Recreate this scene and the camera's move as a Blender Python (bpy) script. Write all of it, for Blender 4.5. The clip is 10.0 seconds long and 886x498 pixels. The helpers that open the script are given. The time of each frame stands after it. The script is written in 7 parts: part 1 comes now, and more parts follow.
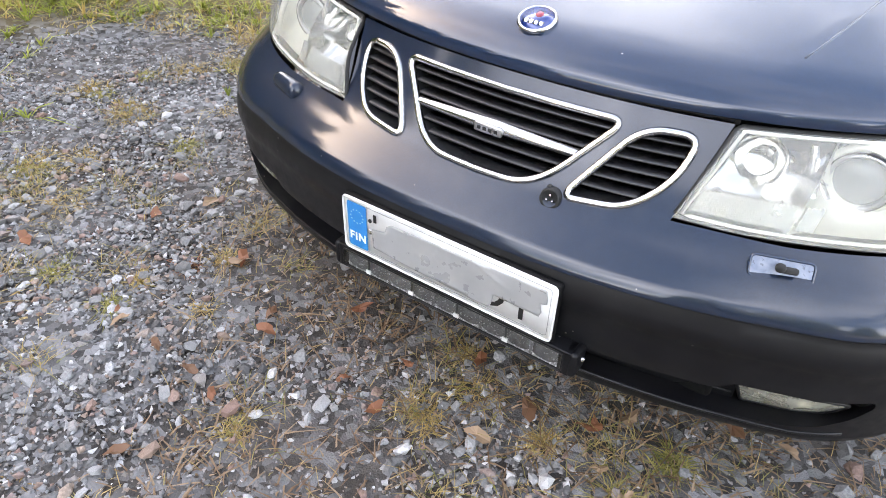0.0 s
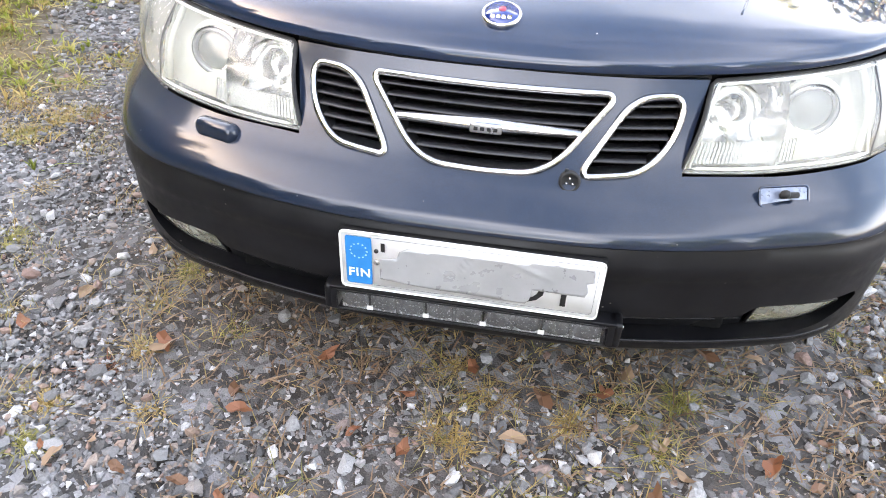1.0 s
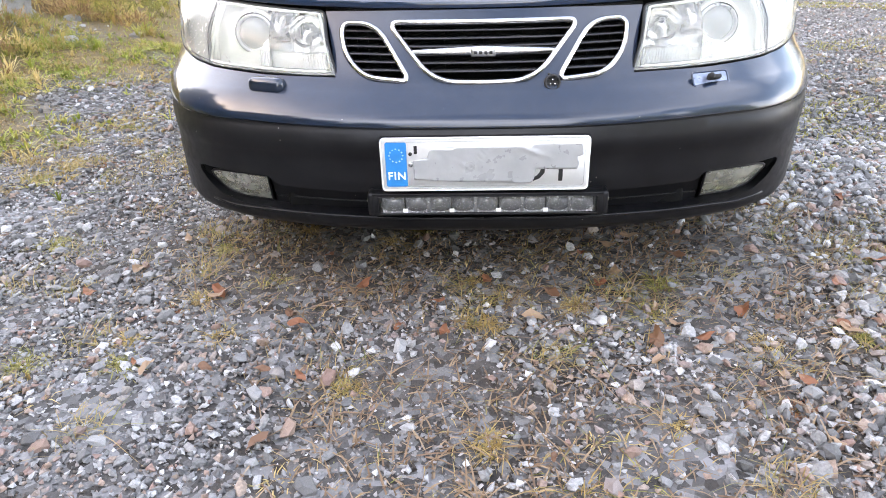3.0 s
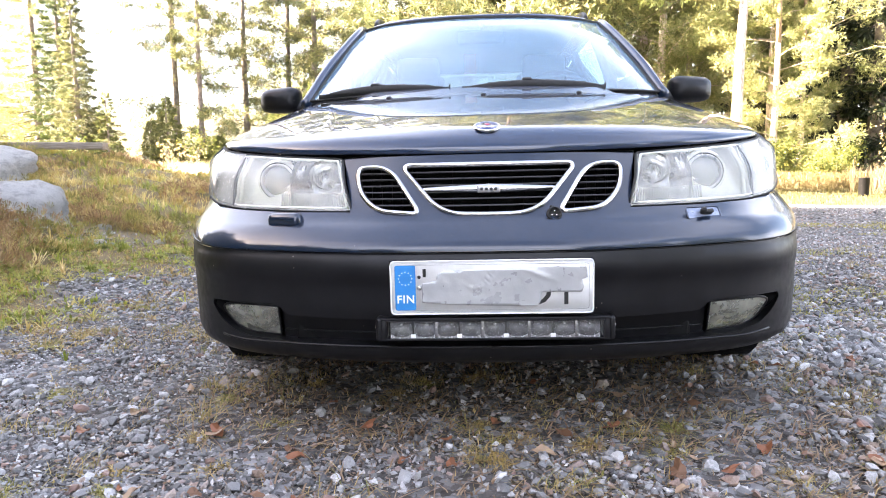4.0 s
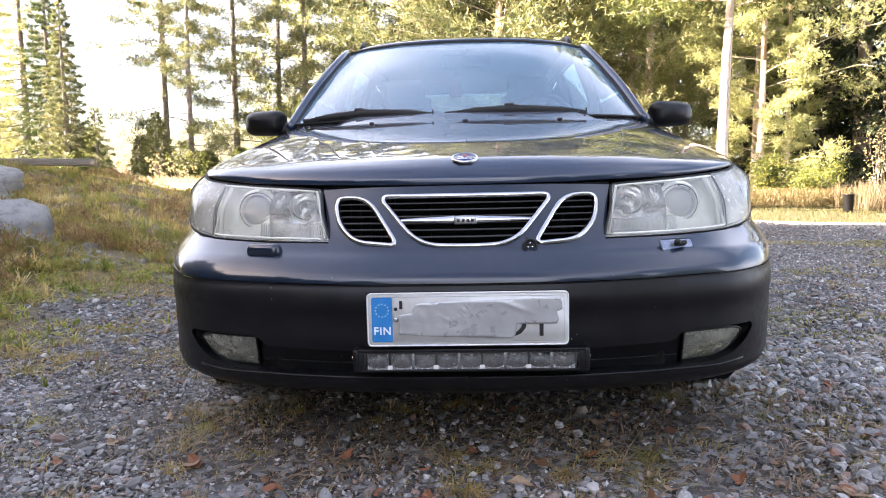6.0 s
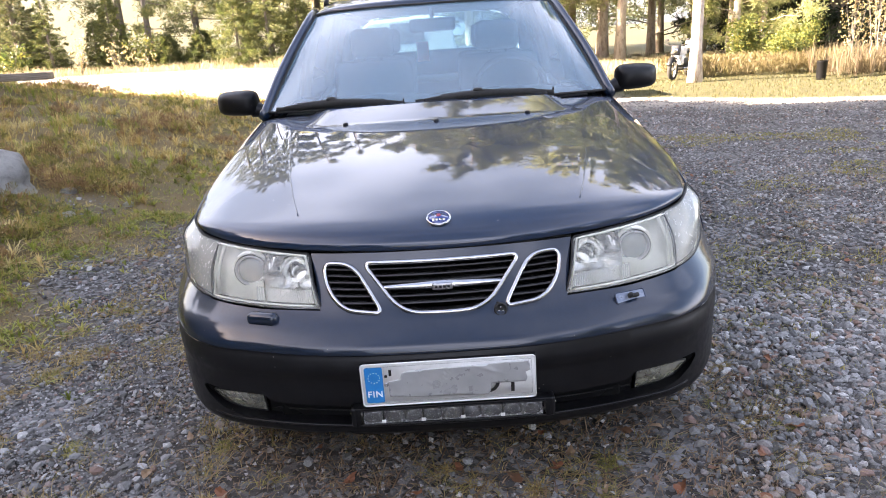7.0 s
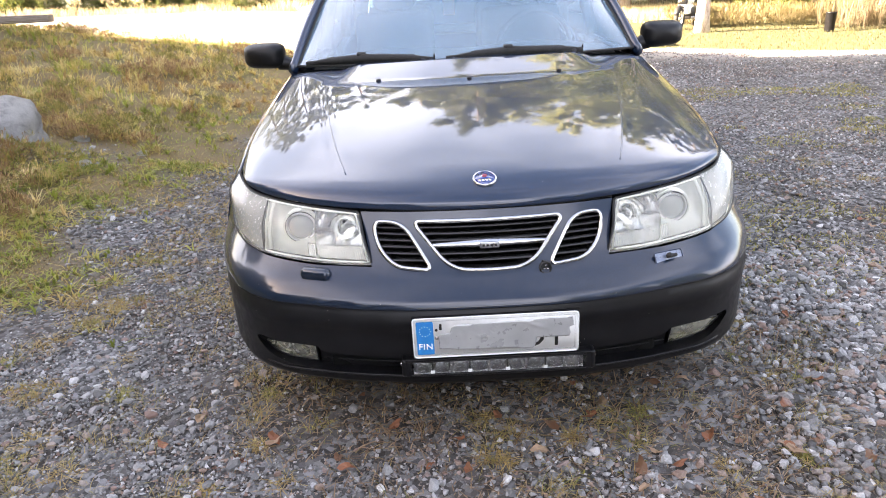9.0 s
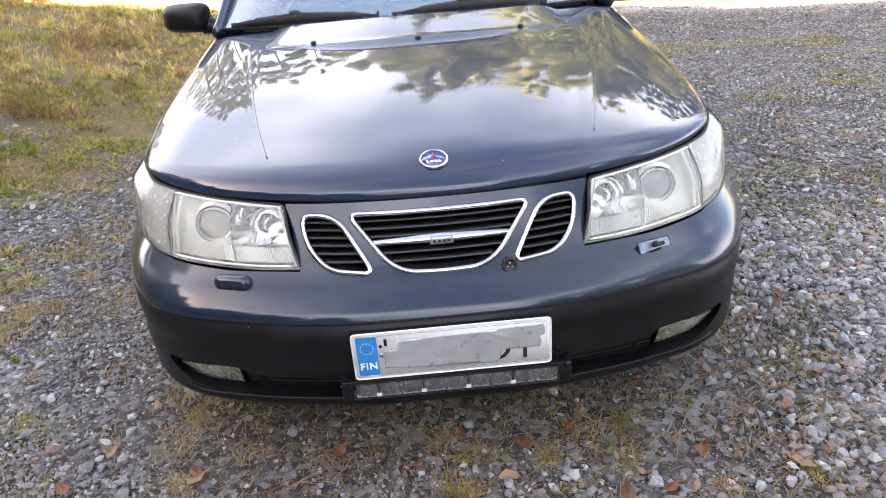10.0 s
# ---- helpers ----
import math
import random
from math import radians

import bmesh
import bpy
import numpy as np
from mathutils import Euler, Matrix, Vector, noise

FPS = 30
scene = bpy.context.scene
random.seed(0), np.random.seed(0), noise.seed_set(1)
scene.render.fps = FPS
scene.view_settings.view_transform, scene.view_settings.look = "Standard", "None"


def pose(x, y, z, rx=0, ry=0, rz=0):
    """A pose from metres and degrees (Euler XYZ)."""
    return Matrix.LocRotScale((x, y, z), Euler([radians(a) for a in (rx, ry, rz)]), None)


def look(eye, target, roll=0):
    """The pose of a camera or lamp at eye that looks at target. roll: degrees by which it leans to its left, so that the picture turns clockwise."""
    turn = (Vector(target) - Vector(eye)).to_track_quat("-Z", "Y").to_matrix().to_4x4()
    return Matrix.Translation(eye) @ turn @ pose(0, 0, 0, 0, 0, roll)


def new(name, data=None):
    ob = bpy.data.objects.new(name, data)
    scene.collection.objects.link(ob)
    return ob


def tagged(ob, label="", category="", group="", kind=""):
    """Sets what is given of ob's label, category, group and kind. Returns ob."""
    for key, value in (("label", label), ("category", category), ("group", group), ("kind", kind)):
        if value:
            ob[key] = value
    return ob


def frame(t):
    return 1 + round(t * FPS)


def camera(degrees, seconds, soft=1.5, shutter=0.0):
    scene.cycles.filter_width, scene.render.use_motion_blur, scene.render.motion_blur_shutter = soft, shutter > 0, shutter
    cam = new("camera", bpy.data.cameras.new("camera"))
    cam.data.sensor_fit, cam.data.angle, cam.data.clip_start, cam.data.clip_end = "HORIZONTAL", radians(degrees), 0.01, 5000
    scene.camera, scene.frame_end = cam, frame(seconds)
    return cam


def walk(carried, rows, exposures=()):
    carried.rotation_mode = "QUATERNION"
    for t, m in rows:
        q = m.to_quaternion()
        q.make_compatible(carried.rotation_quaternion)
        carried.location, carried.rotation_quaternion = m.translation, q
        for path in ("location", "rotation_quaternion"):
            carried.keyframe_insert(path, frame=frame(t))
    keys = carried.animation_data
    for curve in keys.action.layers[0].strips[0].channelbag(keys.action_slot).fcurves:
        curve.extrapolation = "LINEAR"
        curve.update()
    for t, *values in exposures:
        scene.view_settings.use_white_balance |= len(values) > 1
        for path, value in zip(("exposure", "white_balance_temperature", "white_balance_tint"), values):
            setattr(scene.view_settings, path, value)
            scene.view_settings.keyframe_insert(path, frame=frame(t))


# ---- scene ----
cam = camera(65.3, 10.0, soft=0.95)
PATH = [
    (0, (0.51, -0.797, 1.139), (-0.343, 0.538, -0.082), 3.6),
    (0.5, (0.251, -0.8, 1.069), (-0.295, 0.663, -0.18), 3.7),
    (1, (0.087, -0.936, 1.08), (-0.138, 0.69, -0.062), 3.6),
    (1.5, (0.035, -1.124, 1.133), (-0.026, 0.564, 0.062), 3.6),
    (2, (0.048, -1.281, 1.123), (0.013, 0.418, 0.067), 2.0),
    (2.2, (0.028, -1.332, 1.124), (-0.012, 0.372, 0.078), 1.5),
    (3.3, (-0.024, -1.435, 0.738), (-0.118, 0.456, 0.092), -1.0),
    (3.5, (-0.025, -1.455, 0.679), (-0.129, 0.495, 0.247), -0.6),
    (4, (-0.024, -1.501, 0.646), (-0.127, 0.483, 0.408), -0.5),
    (4.5, (-0.007, -1.523, 0.65), (-0.111, 0.464, 0.442), -0.2),
    (5, (0.008, -1.526, 0.654), (-0.093, 0.462, 0.461), -0.2),
    (5.5, (0.009, -1.513, 0.643), (-0.076, 0.477, 0.46), -0.2),
    (5.7, (0.008, -1.509, 0.642), (-0.072, 0.481, 0.457), -0.3),
    (6.8, (0.014, -1.544, 1.111), (-0.021, 0.401, 0.648), -1.7),
    (7, (0.029, -1.586, 1.22), (0.004, 0.325, 0.631), -3.2),
    (7.1, (0.022, -1.616, 1.236), (0.002, 0.284, 0.614), -3.7),
    (7.5, (0.014, -1.633, 1.277), (-0.002, 0.245, 0.588), -3.8),
    (8, (0.011, -1.642, 1.284), (-0.004, 0.231, 0.583), -3.6),
    (8.5, (-0.03, -1.648, 1.281), (-0.048, 0.218, 0.562), -3.0),
    (9, (-0.113, -1.644, 1.277), (-0.129, 0.218, 0.547), -2.5),
    (9.5, (-0.107, -1.559, 1.256), (-0.087, 0.294, 0.504), -1.7),
    (10, (-0.046, -1.314, 1.225), (0.014, 0.505, 0.394), -3.7),
]
walk(cam, [(t, look(eye, target, roll)) for t, eye, target, roll in PATH], [(0, 4.78, 8100, 16), (1, 5.04, 8100, 16), (2, 4.92, 8100, 16), (3.5, 5.02, 7650, 18), (4.5, 4.27, 7300, 21), (5.5, 4.09, 7300, 21), (7, 3.88, 7350, 21), (8, 4.2, 7800, 20), (9, 4.33, 7850, 20), (10, 4.35, 7850, 20)])

# ---- sky, sun ----
SUN_AZ, SUN_EL = radians(265.0), radians(28.0)   # a low sun to the left
world = bpy.data.worlds.new("sky")
scene.world = world
world.use_nodes = True
wn, wl = world.node_tree.nodes, world.node_tree.links
sky = wn.new("ShaderNodeTexSky")
sky.sky_type, sky.sun_disc = "NISHITA", False
sky.sun_elevation, sky.sun_rotation = SUN_EL, SUN_AZ
sky.air_density, sky.dust_density, sky.ozone_density = 1.0, 2.0, 1.0
# thin broken cloud over a pale autumn sky
wc = wn.new("ShaderNodeTexCoord")
wmap = wn.new("ShaderNodeMapping")
wmap.inputs["Scale"].default_value = (1.2, 1.2, 2.0)
wl.new(wc.outputs["Generated"], wmap.inputs["Vector"])
wnoise = wn.new("ShaderNodeTexNoise")
wnoise.inputs["Scale"].default_value, wnoise.inputs["Detail"].default_value, wnoise.inputs["Roughness"].default_value = 1.5, 3.0, 0.45
wl.new(wmap.outputs["Vector"], wnoise.inputs["Vector"])
wramp = wn.new("ShaderNodeValToRGB")
wramp.color_ramp.elements[0].position, wramp.color_ramp.elements[0].color = 0.40, (0, 0, 0, 1)
wramp.color_ramp.elements[1].position, wramp.color_ramp.elements[1].color = 0.74, (1, 1, 1, 1)
wl.new(wnoise.outputs["Fac"], wramp.inputs["Fac"])
wmix = wn.new("ShaderNodeMix")
wmix.data_type = "RGBA"
# the haze thins out towards the zenith
wsep, wthin, wmul = wn.new("ShaderNodeSeparateXYZ"), wn.new("ShaderNodeMapRange"), wn.new("ShaderNodeMath")
wthin.interpolation_type = "SMOOTHSTEP"
for key, val in (("From Min", 0.55), ("From Max", 0.97), ("To Min", 1.0), ("To Max", 0.22)):
    wthin.inputs[key].default_value = val
wmul.operation = "MULTIPLY"
wl.new(wc.outputs["Generated"], wsep.inputs["Vector"])
wl.new(wsep.outputs["Z"], wthin.inputs["Value"])
wl.new(wramp.outputs["Color"], wmul.inputs[0])
wl.new(wthin.outputs["Result"], wmul.inputs[1])
wl.new(wmul.outputs["Value"], wmix.inputs["Factor"])
wl.new(sky.outputs["Color"], wmix.inputs["A"])
wmix.inputs["B"].default_value = (7.7, 9.0, 11.3, 1)
wl.new(wmix.outputs["Result"], wn["Background"].inputs["Color"])
wn["Background"].inputs["Strength"].default_value = 0.038

sun_data = bpy.data.lights.new("sun", "SUN")
sun_data.energy, sun_data.angle, sun_data.color = 5.0, radians(0.53), (1.0, 0.90, 0.74)
sun = new("sun", sun_data)
sun_dir = Vector((math.sin(SUN_AZ) * math.cos(SUN_EL), math.cos(SUN_AZ) * math.cos(SUN_EL), math.sin(SUN_EL)))
sun.matrix_world = look(sun_dir * 60, (0, 0, 0))

# ---- mesh helpers ----


def thing(name, label, category, group="", kind="", m=None):
    ob = new(name)
    ob.empty_display_size = 0.1
    if m is not None:
        ob.matrix_world = m
    return tagged(ob, label, category, group, kind)


def part(name, bm, material, parent=None, label="", smooth=True, solid=0.0, angle=None, bevel=0.0):
    me = bpy.data.meshes.new(name)
    if angle is not None:
        for e in bm.edges:
            if len(e.link_faces) == 2 and e.calc_face_angle(0) > radians(angle):
                e.smooth = False
    for f in bm.faces:
        f.smooth = smooth
    bm.to_mesh(me)
    bm.free()
    me.materials.append(material)
    ob = new(name, me)
    if parent is not None:
        ob.parent = parent
    if label:
        ob["label"] = label
    if bevel:
        b = ob.modifiers.new("bevel", "BEVEL")
        b.width, b.segments, b.limit_method, b.angle_limit = bevel, 2, "ANGLE", radians(40)
    if solid:
        s = ob.modifiers.new("solidify", "SOLIDIFY")
        s.thickness, s.offset = abs(solid), -1 if solid > 0 else 1
    return ob


def raw(name, verts, faces, material, parent=None, label="", smooth=False):
    """One mesh object straight from arrays."""
    me = bpy.data.meshes.new(name)
    me.from_pydata(np.asarray(verts, dtype=float).tolist(), [], np.asarray(faces).tolist() if len(set(map(len, faces))) == 1 else faces)
    if smooth:
        me.polygons.foreach_set("use_smooth", [True] * len(me.polygons))
    me.materials.append(material)
    ob = new(name, me)
    if parent is not None:
        ob.parent = parent
    if label:
        ob["label"] = label
    return ob


def catmull(pts, n):
    """n points along a smooth curve through pts, evenly by chord length."""
    p = np.asarray(pts, dtype=float)
    d = np.r_[0, np.cumsum(np.linalg.norm(np.diff(p, axis=0), axis=1))]
    g = np.gradient(p, d, axis=0) if len(p) > 2 else np.repeat((p[1:] - p[:1]) / d[-1], 2, axis=0)
    t = np.linspace(0, d[-1], n)
    i = np.clip(np.searchsorted(d, t, side="right") - 1, 0, len(p) - 2)
    h = d[i + 1] - d[i]
    s = ((t - d[i]) / h)[:, None]
    h = h[:, None]
    return (2 * s**3 - 3 * s**2 + 1) * p[i] + (s**3 - 2 * s**2 + s) * h * g[i] + (3 * s**2 - 2 * s**3) * p[i + 1] + (s**3 - s**2) * h * g[i + 1]


def sheet(curves, nu, nv):
    """A smooth sheet over control curves, as an (nv, nu, 3) array; the curves run along u."""
    rows = np.stack([catmull(c, nu) for c in curves])
    if len(curves) == 2:
        w = np.linspace(0, 1, nv)[:, None, None]
        return rows[0] * (1 - w) + rows[1] * w
    return np.stack([catmull(rows[:, k], nv) for k in range(nu)], axis=1)


def grid_bm(g, bm=None, flip=False):
    bm = bm or bmesh.new()
    nv, nu = g.shape[:2]
    vs = [[bm.verts.new(g[j, i]) for i in range(nu)] for j in range(nv)]
    for j in range(nv - 1):
        for i in range(nu - 1):
            q = (vs[j][i], vs[j][i + 1], vs[j + 1][i + 1], vs[j + 1][i])
            bm.faces.new(q[::-1] if flip else q)
    return bm


def mirrored(g):
    """A half sheet (x >= 0, u from the middle outwards) made whole."""
    m = g[:, :0:-1].copy()
    m[..., 0] *= -1
    return np.concatenate([m, g], axis=1)


def flipx(bm):
    for v in bm.verts:
        v.co.x = -v.co.x
    bmesh.ops.reverse_faces(bm, faces=bm.faces)
    return bm


def facing(bm, way):
    """Turns the faces so that most look along way."""
    bm.normal_update()
    if sum(f.normal.dot(Vector(way)) * f.calc_area() for f in bm.faces) < 0:
        bmesh.ops.reverse_faces(bm, faces=bm.faces)
    return bm


def box(sx, sy, sz, at=(0, 0, 0), m=None, bevel=0.0, seg=2, bm=None):
    own = bmesh.new()
    bmesh.ops.create_cube(own, size=1, matrix=Matrix.Diagonal((sx, sy, sz, 1)))
    if bevel:
        bmesh.ops.bevel(own, geom=own.edges[:], offset=bevel, segments=seg, affect="EDGES", profile=0.5)
    own.transform(Matrix.Translation(at) @ (m or Matrix()))
    if bm is None:
        return own
    return join(bm, own)


def join(a, b):
    me = bpy.data.meshes.new("join")
    b.to_mesh(me)
    b.free()
    a.from_mesh(me)
    bpy.data.meshes.remove(me)
    return a


def tube(path, radius, sides=8, closed=False, cap=True, flat=1.0):
    """A round (or flattened) bar along a path; radius may be one for each point."""
    p = np.asarray(path, dtype=float)
    n = len(p)
    r = np.broadcast_to(np.asarray(radius, dtype=float), (n,))
    if closed:
        t = np.roll(p, -1, 0) - np.roll(p, 1, 0)
    else:
        t = np.gradient(p, axis=0)
    bm = bmesh.new()
    rings, up = [], Vector((0.0, 0.0, 1.0))
    tv = Vector(t[0]).normalized()
    side = tv.cross(up if abs(tv.z) < 0.9 else Vector((1, 0, 0))).normalized()
    for k in range(n):
        tv = Vector(t[k]).normalized()
        side = (side - tv * side.dot(tv)).normalized()
        oth = tv.cross(side)
        rings.append([bm.verts.new(Vector(p[k]) + float(r[k]) * (math.cos(a) * side + flat * math.sin(a) * oth)) for a in np.linspace(0, 2 * math.pi, sides, endpoint=False)])
    for k in range(n if closed else n - 1):
        a, b = rings[k], rings[(k + 1) % n]
        for i in range(sides):
            j = (i + 1) % sides
            bm.faces.new((a[i], b[i], b[j], a[j]))
    if cap and not closed:
        bm.faces.new(rings[0])
        bm.faces.new(rings[-1][::-1])
    bmesh.ops.recalc_face_normals(bm, faces=bm.faces)
    return bm


def lathe(profile, seg=24, m=None):
    """A body turned round z from (radius, z) pairs."""
    bm = bmesh.new()
    rings = []
    for r, z in profile:
        if r < 1e-5:
            rings.append([bm.verts.new((0, 0, z))])
        else:
            rings.append([bm.verts.new((r * math.cos(a), r * math.sin(a), z)) for a in np.linspace(0, 2 * math.pi, seg, endpoint=False)])
    for a, b in zip(rings, rings[1:]):
        for i in range(seg):
            j = (i + 1) % seg
            q = [a[i % len(a)], a[j % len(a)], b[j % len(b)], b[i % len(b)]]
            q = [v for k, v in enumerate(q) if v not in q[:k]]
            if len(q) > 2:
                bm.faces.new(q)
    bmesh.ops.recalc_face_normals(bm, faces=bm.faces)
    if m:
        bm.transform(m)
    return bm


def inside(pt, poly):
    x, y = pt
    c = False
    for (x0, y0), (x1, y1) in zip(poly, poly[1:] + poly[:1]):
        if (y0 > y) != (y1 > y) and x < (x1 - x0) * (y - y0) / (y1 - y0) + x0:
            c = not c
    return c


def rounded(poly, radii, seg=6):
    """A polygon with its corners rounded; one radius or one for each corner."""
    out, n = [], len(poly)
    for i in range(n):
        a, b, c = (Vector(poly[(i + k) % n]) for k in (-1, 0, 1))
        r = radii if not hasattr(radii, "__len__") else radii[i]
        u, v = (a - b), (c - b)
        r = min(r, 0.48 * u.length, 0.48 * v.length)
        p, q = b + u.normalized() * r, b + v.normalized() * r
        for s in np.linspace(0, 1, seg + 1):
            w = p * (1 - s) ** 2 + b * (2 * s * (1 - s)) + q * s * s
            out.append((w.x, w.y))
    return out


def dense(poly, step):
    out = []
    for a, b in zip(poly, poly[1:] + poly[:1]):
        n = max(1, int(math.dist(a, b) / step))
        out += [(a[0] + (b[0] - a[0]) * k / n, a[1] + (b[1] - a[1]) * k / n) for k in range(n)]
    return out


def cut_sheet(outer, holes, step, place, rim=None):
    """A sheet with openings: triangulated flat inside outer less holes, then laid out by place(a, b). rim: a way by which the
    edges of the openings turn in."""
    from mathutils.geometry import delaunay_2d_cdt
    outer = dense(outer, step)
    holes = [dense(h, step) for h in holes]
    pts, edges = [], []
    for loop in [outer] + holes:
        k = len(pts)
        pts += loop
        edges += [(k + i, k + (i + 1) % len(loop)) for i in range(len(loop))]
    lo, hi = np.min(outer, axis=0), np.max(outer, axis=0)
    solid = np.array(pts)
    for a in np.arange(lo[0] + step / 2, hi[0], step):
        for b in np.arange(lo[1] + step / 2, hi[1], step):
            if inside((a, b), outer) and not any(inside((a, b), h) for h in holes) and np.min(np.sum((solid - (a, b)) ** 2, axis=1)) > (0.45 * step) ** 2:
                pts.append((a, b))
    vs, _, fs, *_ = delaunay_2d_cdt([Vector(p) for p in pts], edges, [], 0, 1e-6)
    bm = bmesh.new()
    bv = [bm.verts.new(place(v.x, v.y)) for v in vs]
    for f in fs:
        c = sum((vs[i] for i in f), Vector((0, 0))) / len(f)
        if inside(c, outer) and not any(inside(c, h) for h in holes):
            try:
                bm.faces.new([bv[i] for i in f])
            except ValueError:
                pass
    bmesh.ops.delete(bm, geom=[v for v in bm.verts if not v.link_faces], context="VERTS")
    return bm


def rim_strip(bm, hole_pts, way):
    """A wall along an opening's edge, way deep."""
    ring = [Vector(p) for p in hole_pts]
    a = [bm.verts.new(p) for p in ring]
    b = [bm.verts.new(p + Vector(way)) for p in ring]
    for i in range(len(a)):
        j = (i + 1) % len(a)
        bm.faces.new((a[i], a[j], b[j], b[i]))
    return bm


def fill(points, bm=None):
    """One flat cap over a loop of points, as a fan of triangles."""
    bm = bm or bmesh.new()
    bm.faces.new([bm.verts.new(p) for p in points])
    return bm


def lay_normals(ob, way):
    """Gives each vertex the smooth sheet's own normal."""
    me = ob.data
    out = []
    for v in me.vertices:
        out.append(way(v.co))
    me.normals_split_custom_set_from_vertices(out)
    return ob


class Surface:
    """A smooth sheet that can be asked for its place by (x, z)."""

    def __init__(self, g):
        self.g = g

    def at(self, x, z):
        g, sx = self.g, 1 if x >= 0 else -1
        x = abs(x)
        nv, nu = g.shape[:2]
        u = 0.0
        for _ in range(4):
            i = min(int(u), nu - 2)
            col = g[:, i] * (1 - (u - i)) + g[:, i + 1] * (u - i)
            v = float(np.interp(z, col[:, 2], np.arange(nv)))
            j = min(int(v), nv - 2)
            row = g[j] * (1 - (v - j)) + g[j + 1] * (v - j)
            u = float(np.interp(x, row[:, 0], np.arange(nu)))
        i = min(int(u), nu - 2)
        p = row[i] * (1 - (u - i)) + row[i + 1] * (u - i)
        return Vector((sx * p[0], p[1], z))

    def normal(self, co):
        e, x, z = 0.008, co.x, co.z
        a = self.at(x + e, z) - self.at(x - e, z)
        b = self.at(x, z + e) - self.at(x, z - e)
        n = a.cross(b)
        return (n if n.length > 1e-9 else Vector((0, -1, 0))).normalized()

# ---- materials ----
def material(name, color=(0.5, 0.5, 0.5), rough=0.5, metal=0.0, **more):
    m = bpy.data.materials.new(name)
    m.use_nodes = True
    b = m.node_tree.nodes["Principled BSDF"]
    b.inputs["Base Color"].default_value = (*color, 1)
    b.inputs["Roughness"].default_value = rough
    b.inputs["Metallic"].default_value = metal
    for key, value in more.items():
        b.inputs[key.replace("_", " ")].default_value = value
    return m


def tex_noise(m, scale, detail=4.0, rough=0.55, space="Object", stretch=None):
    n, l = m.node_tree.nodes, m.node_tree.links
    c = n.new("ShaderNodeTexCoord")
    t = n.new("ShaderNodeTexNoise")
    t.inputs["Scale"].default_value, t.inputs["Detail"].default_value, t.inputs["Roughness"].default_value = scale, detail, rough
    if stretch:
        mp = n.new("ShaderNodeMapping")
        mp.inputs["Scale"].default_value = stretch
        l.new(c.outputs[space], mp.inputs["Vector"])
        l.new(mp.outputs["Vector"], t.inputs["Vector"])
    else:
        l.new(c.outputs[space], t.inputs["Vector"])
    return t.outputs["Fac"]


def ramp(m, fac, stops):
    r = m.node_tree.nodes.new("ShaderNodeValToRGB")
    e = r.color_ramp.elements
    while len(e) < len(stops):
        e.new(0.5)
    for k, (pos, col) in enumerate(stops):
        e[k].position = pos
        e[k].color = (*col, 1) if len(col) == 3 else col
    m.node_tree.links.new(fac, r.inputs["Fac"])
    return r.outputs["Color"]


def mix(m, fac, a, b, mode="MIX"):
    n = m.node_tree.nodes.new("ShaderNodeMix")
    n.data_type, n.blend_type = "RGBA", mode
    for key, val in (("Factor", fac), ("A", a), ("B", b)):
        if isinstance(val, bpy.types.NodeSocket):
            m.node_tree.links.new(val, n.inputs[key])
        else:
            n.inputs[key].default_value = val if key == "Factor" else (*val, 1)
    return n.outputs["Result"]


def into(m, socket, out):
    m.node_tree.links.new(out, m.node_tree.nodes["Principled BSDF"].inputs[socket])


def bump(m, height, strength=0.3, distance=0.01):
    b = m.node_tree.nodes.new("ShaderNodeBump")
    b.inputs["Strength"].default_value, b.inputs["Distance"].default_value = strength, distance
    m.node_tree.links.new(height, b.inputs["Height"])
    into(m, "Normal", b.outputs["Normal"])


def varied(name, c0, c1, scale=20.0, rough=(0.4, 0.6), metal=0.0, bumpy=0.0, bscale=None, space="Object", **more):
    m = material(name, c0, rough[0], metal, **more)
    f = tex_noise(m, scale, space=space)
    into(m, "Base Color", ramp(m, f, [(0.3, c0), (0.7, c1)]))
    g = tex_noise(m, scale * 3.1, space=space)
    into(m, "Roughness", ramp(m, g, [(0.3, (rough[0],) * 3), (0.7, (rough[1],) * 3)]))
    if bumpy:
        bump(m, tex_noise(m, bscale or scale * 6, space=space), 0.5, bumpy)
    return m


def random_island(m):
    g = m.node_tree.nodes.new("ShaderNodeNewGeometry")
    return g.outputs["Random Per Island"]


# paint: near-black blue metallic under clear coat, with a film of dust
PAINT = material("car_paint", (0.010, 0.017, 0.040), 0.45, 0.0, Coat_Weight=1.0, Coat_Roughness=0.035, Coat_IOR=1.62, Specular_IOR_Level=0.15)
f = tex_noise(PAINT, 900.0, 2.0)
flake = ramp(PAINT, f, [(0.45, (0.003, 0.011, 0.030)), (0.62, (0.008, 0.026, 0.066))])
dust = ramp(PAINT, tex_noise(PAINT, 14.0, 6.0, 0.7), [(0.45, (0, 0, 0)), (0.80, (0.14, 0.14, 0.14))])
into(PAINT, "Base Color", mix(PAINT, dust, flake, (0.05, 0.05, 0.048)))
into(PAINT, "Coat Roughness", ramp(PAINT, tex_noise(PAINT, 9.0, 5.0), [(0.35, (0.006,) * 3), (0.75, (0.022,) * 3)]))

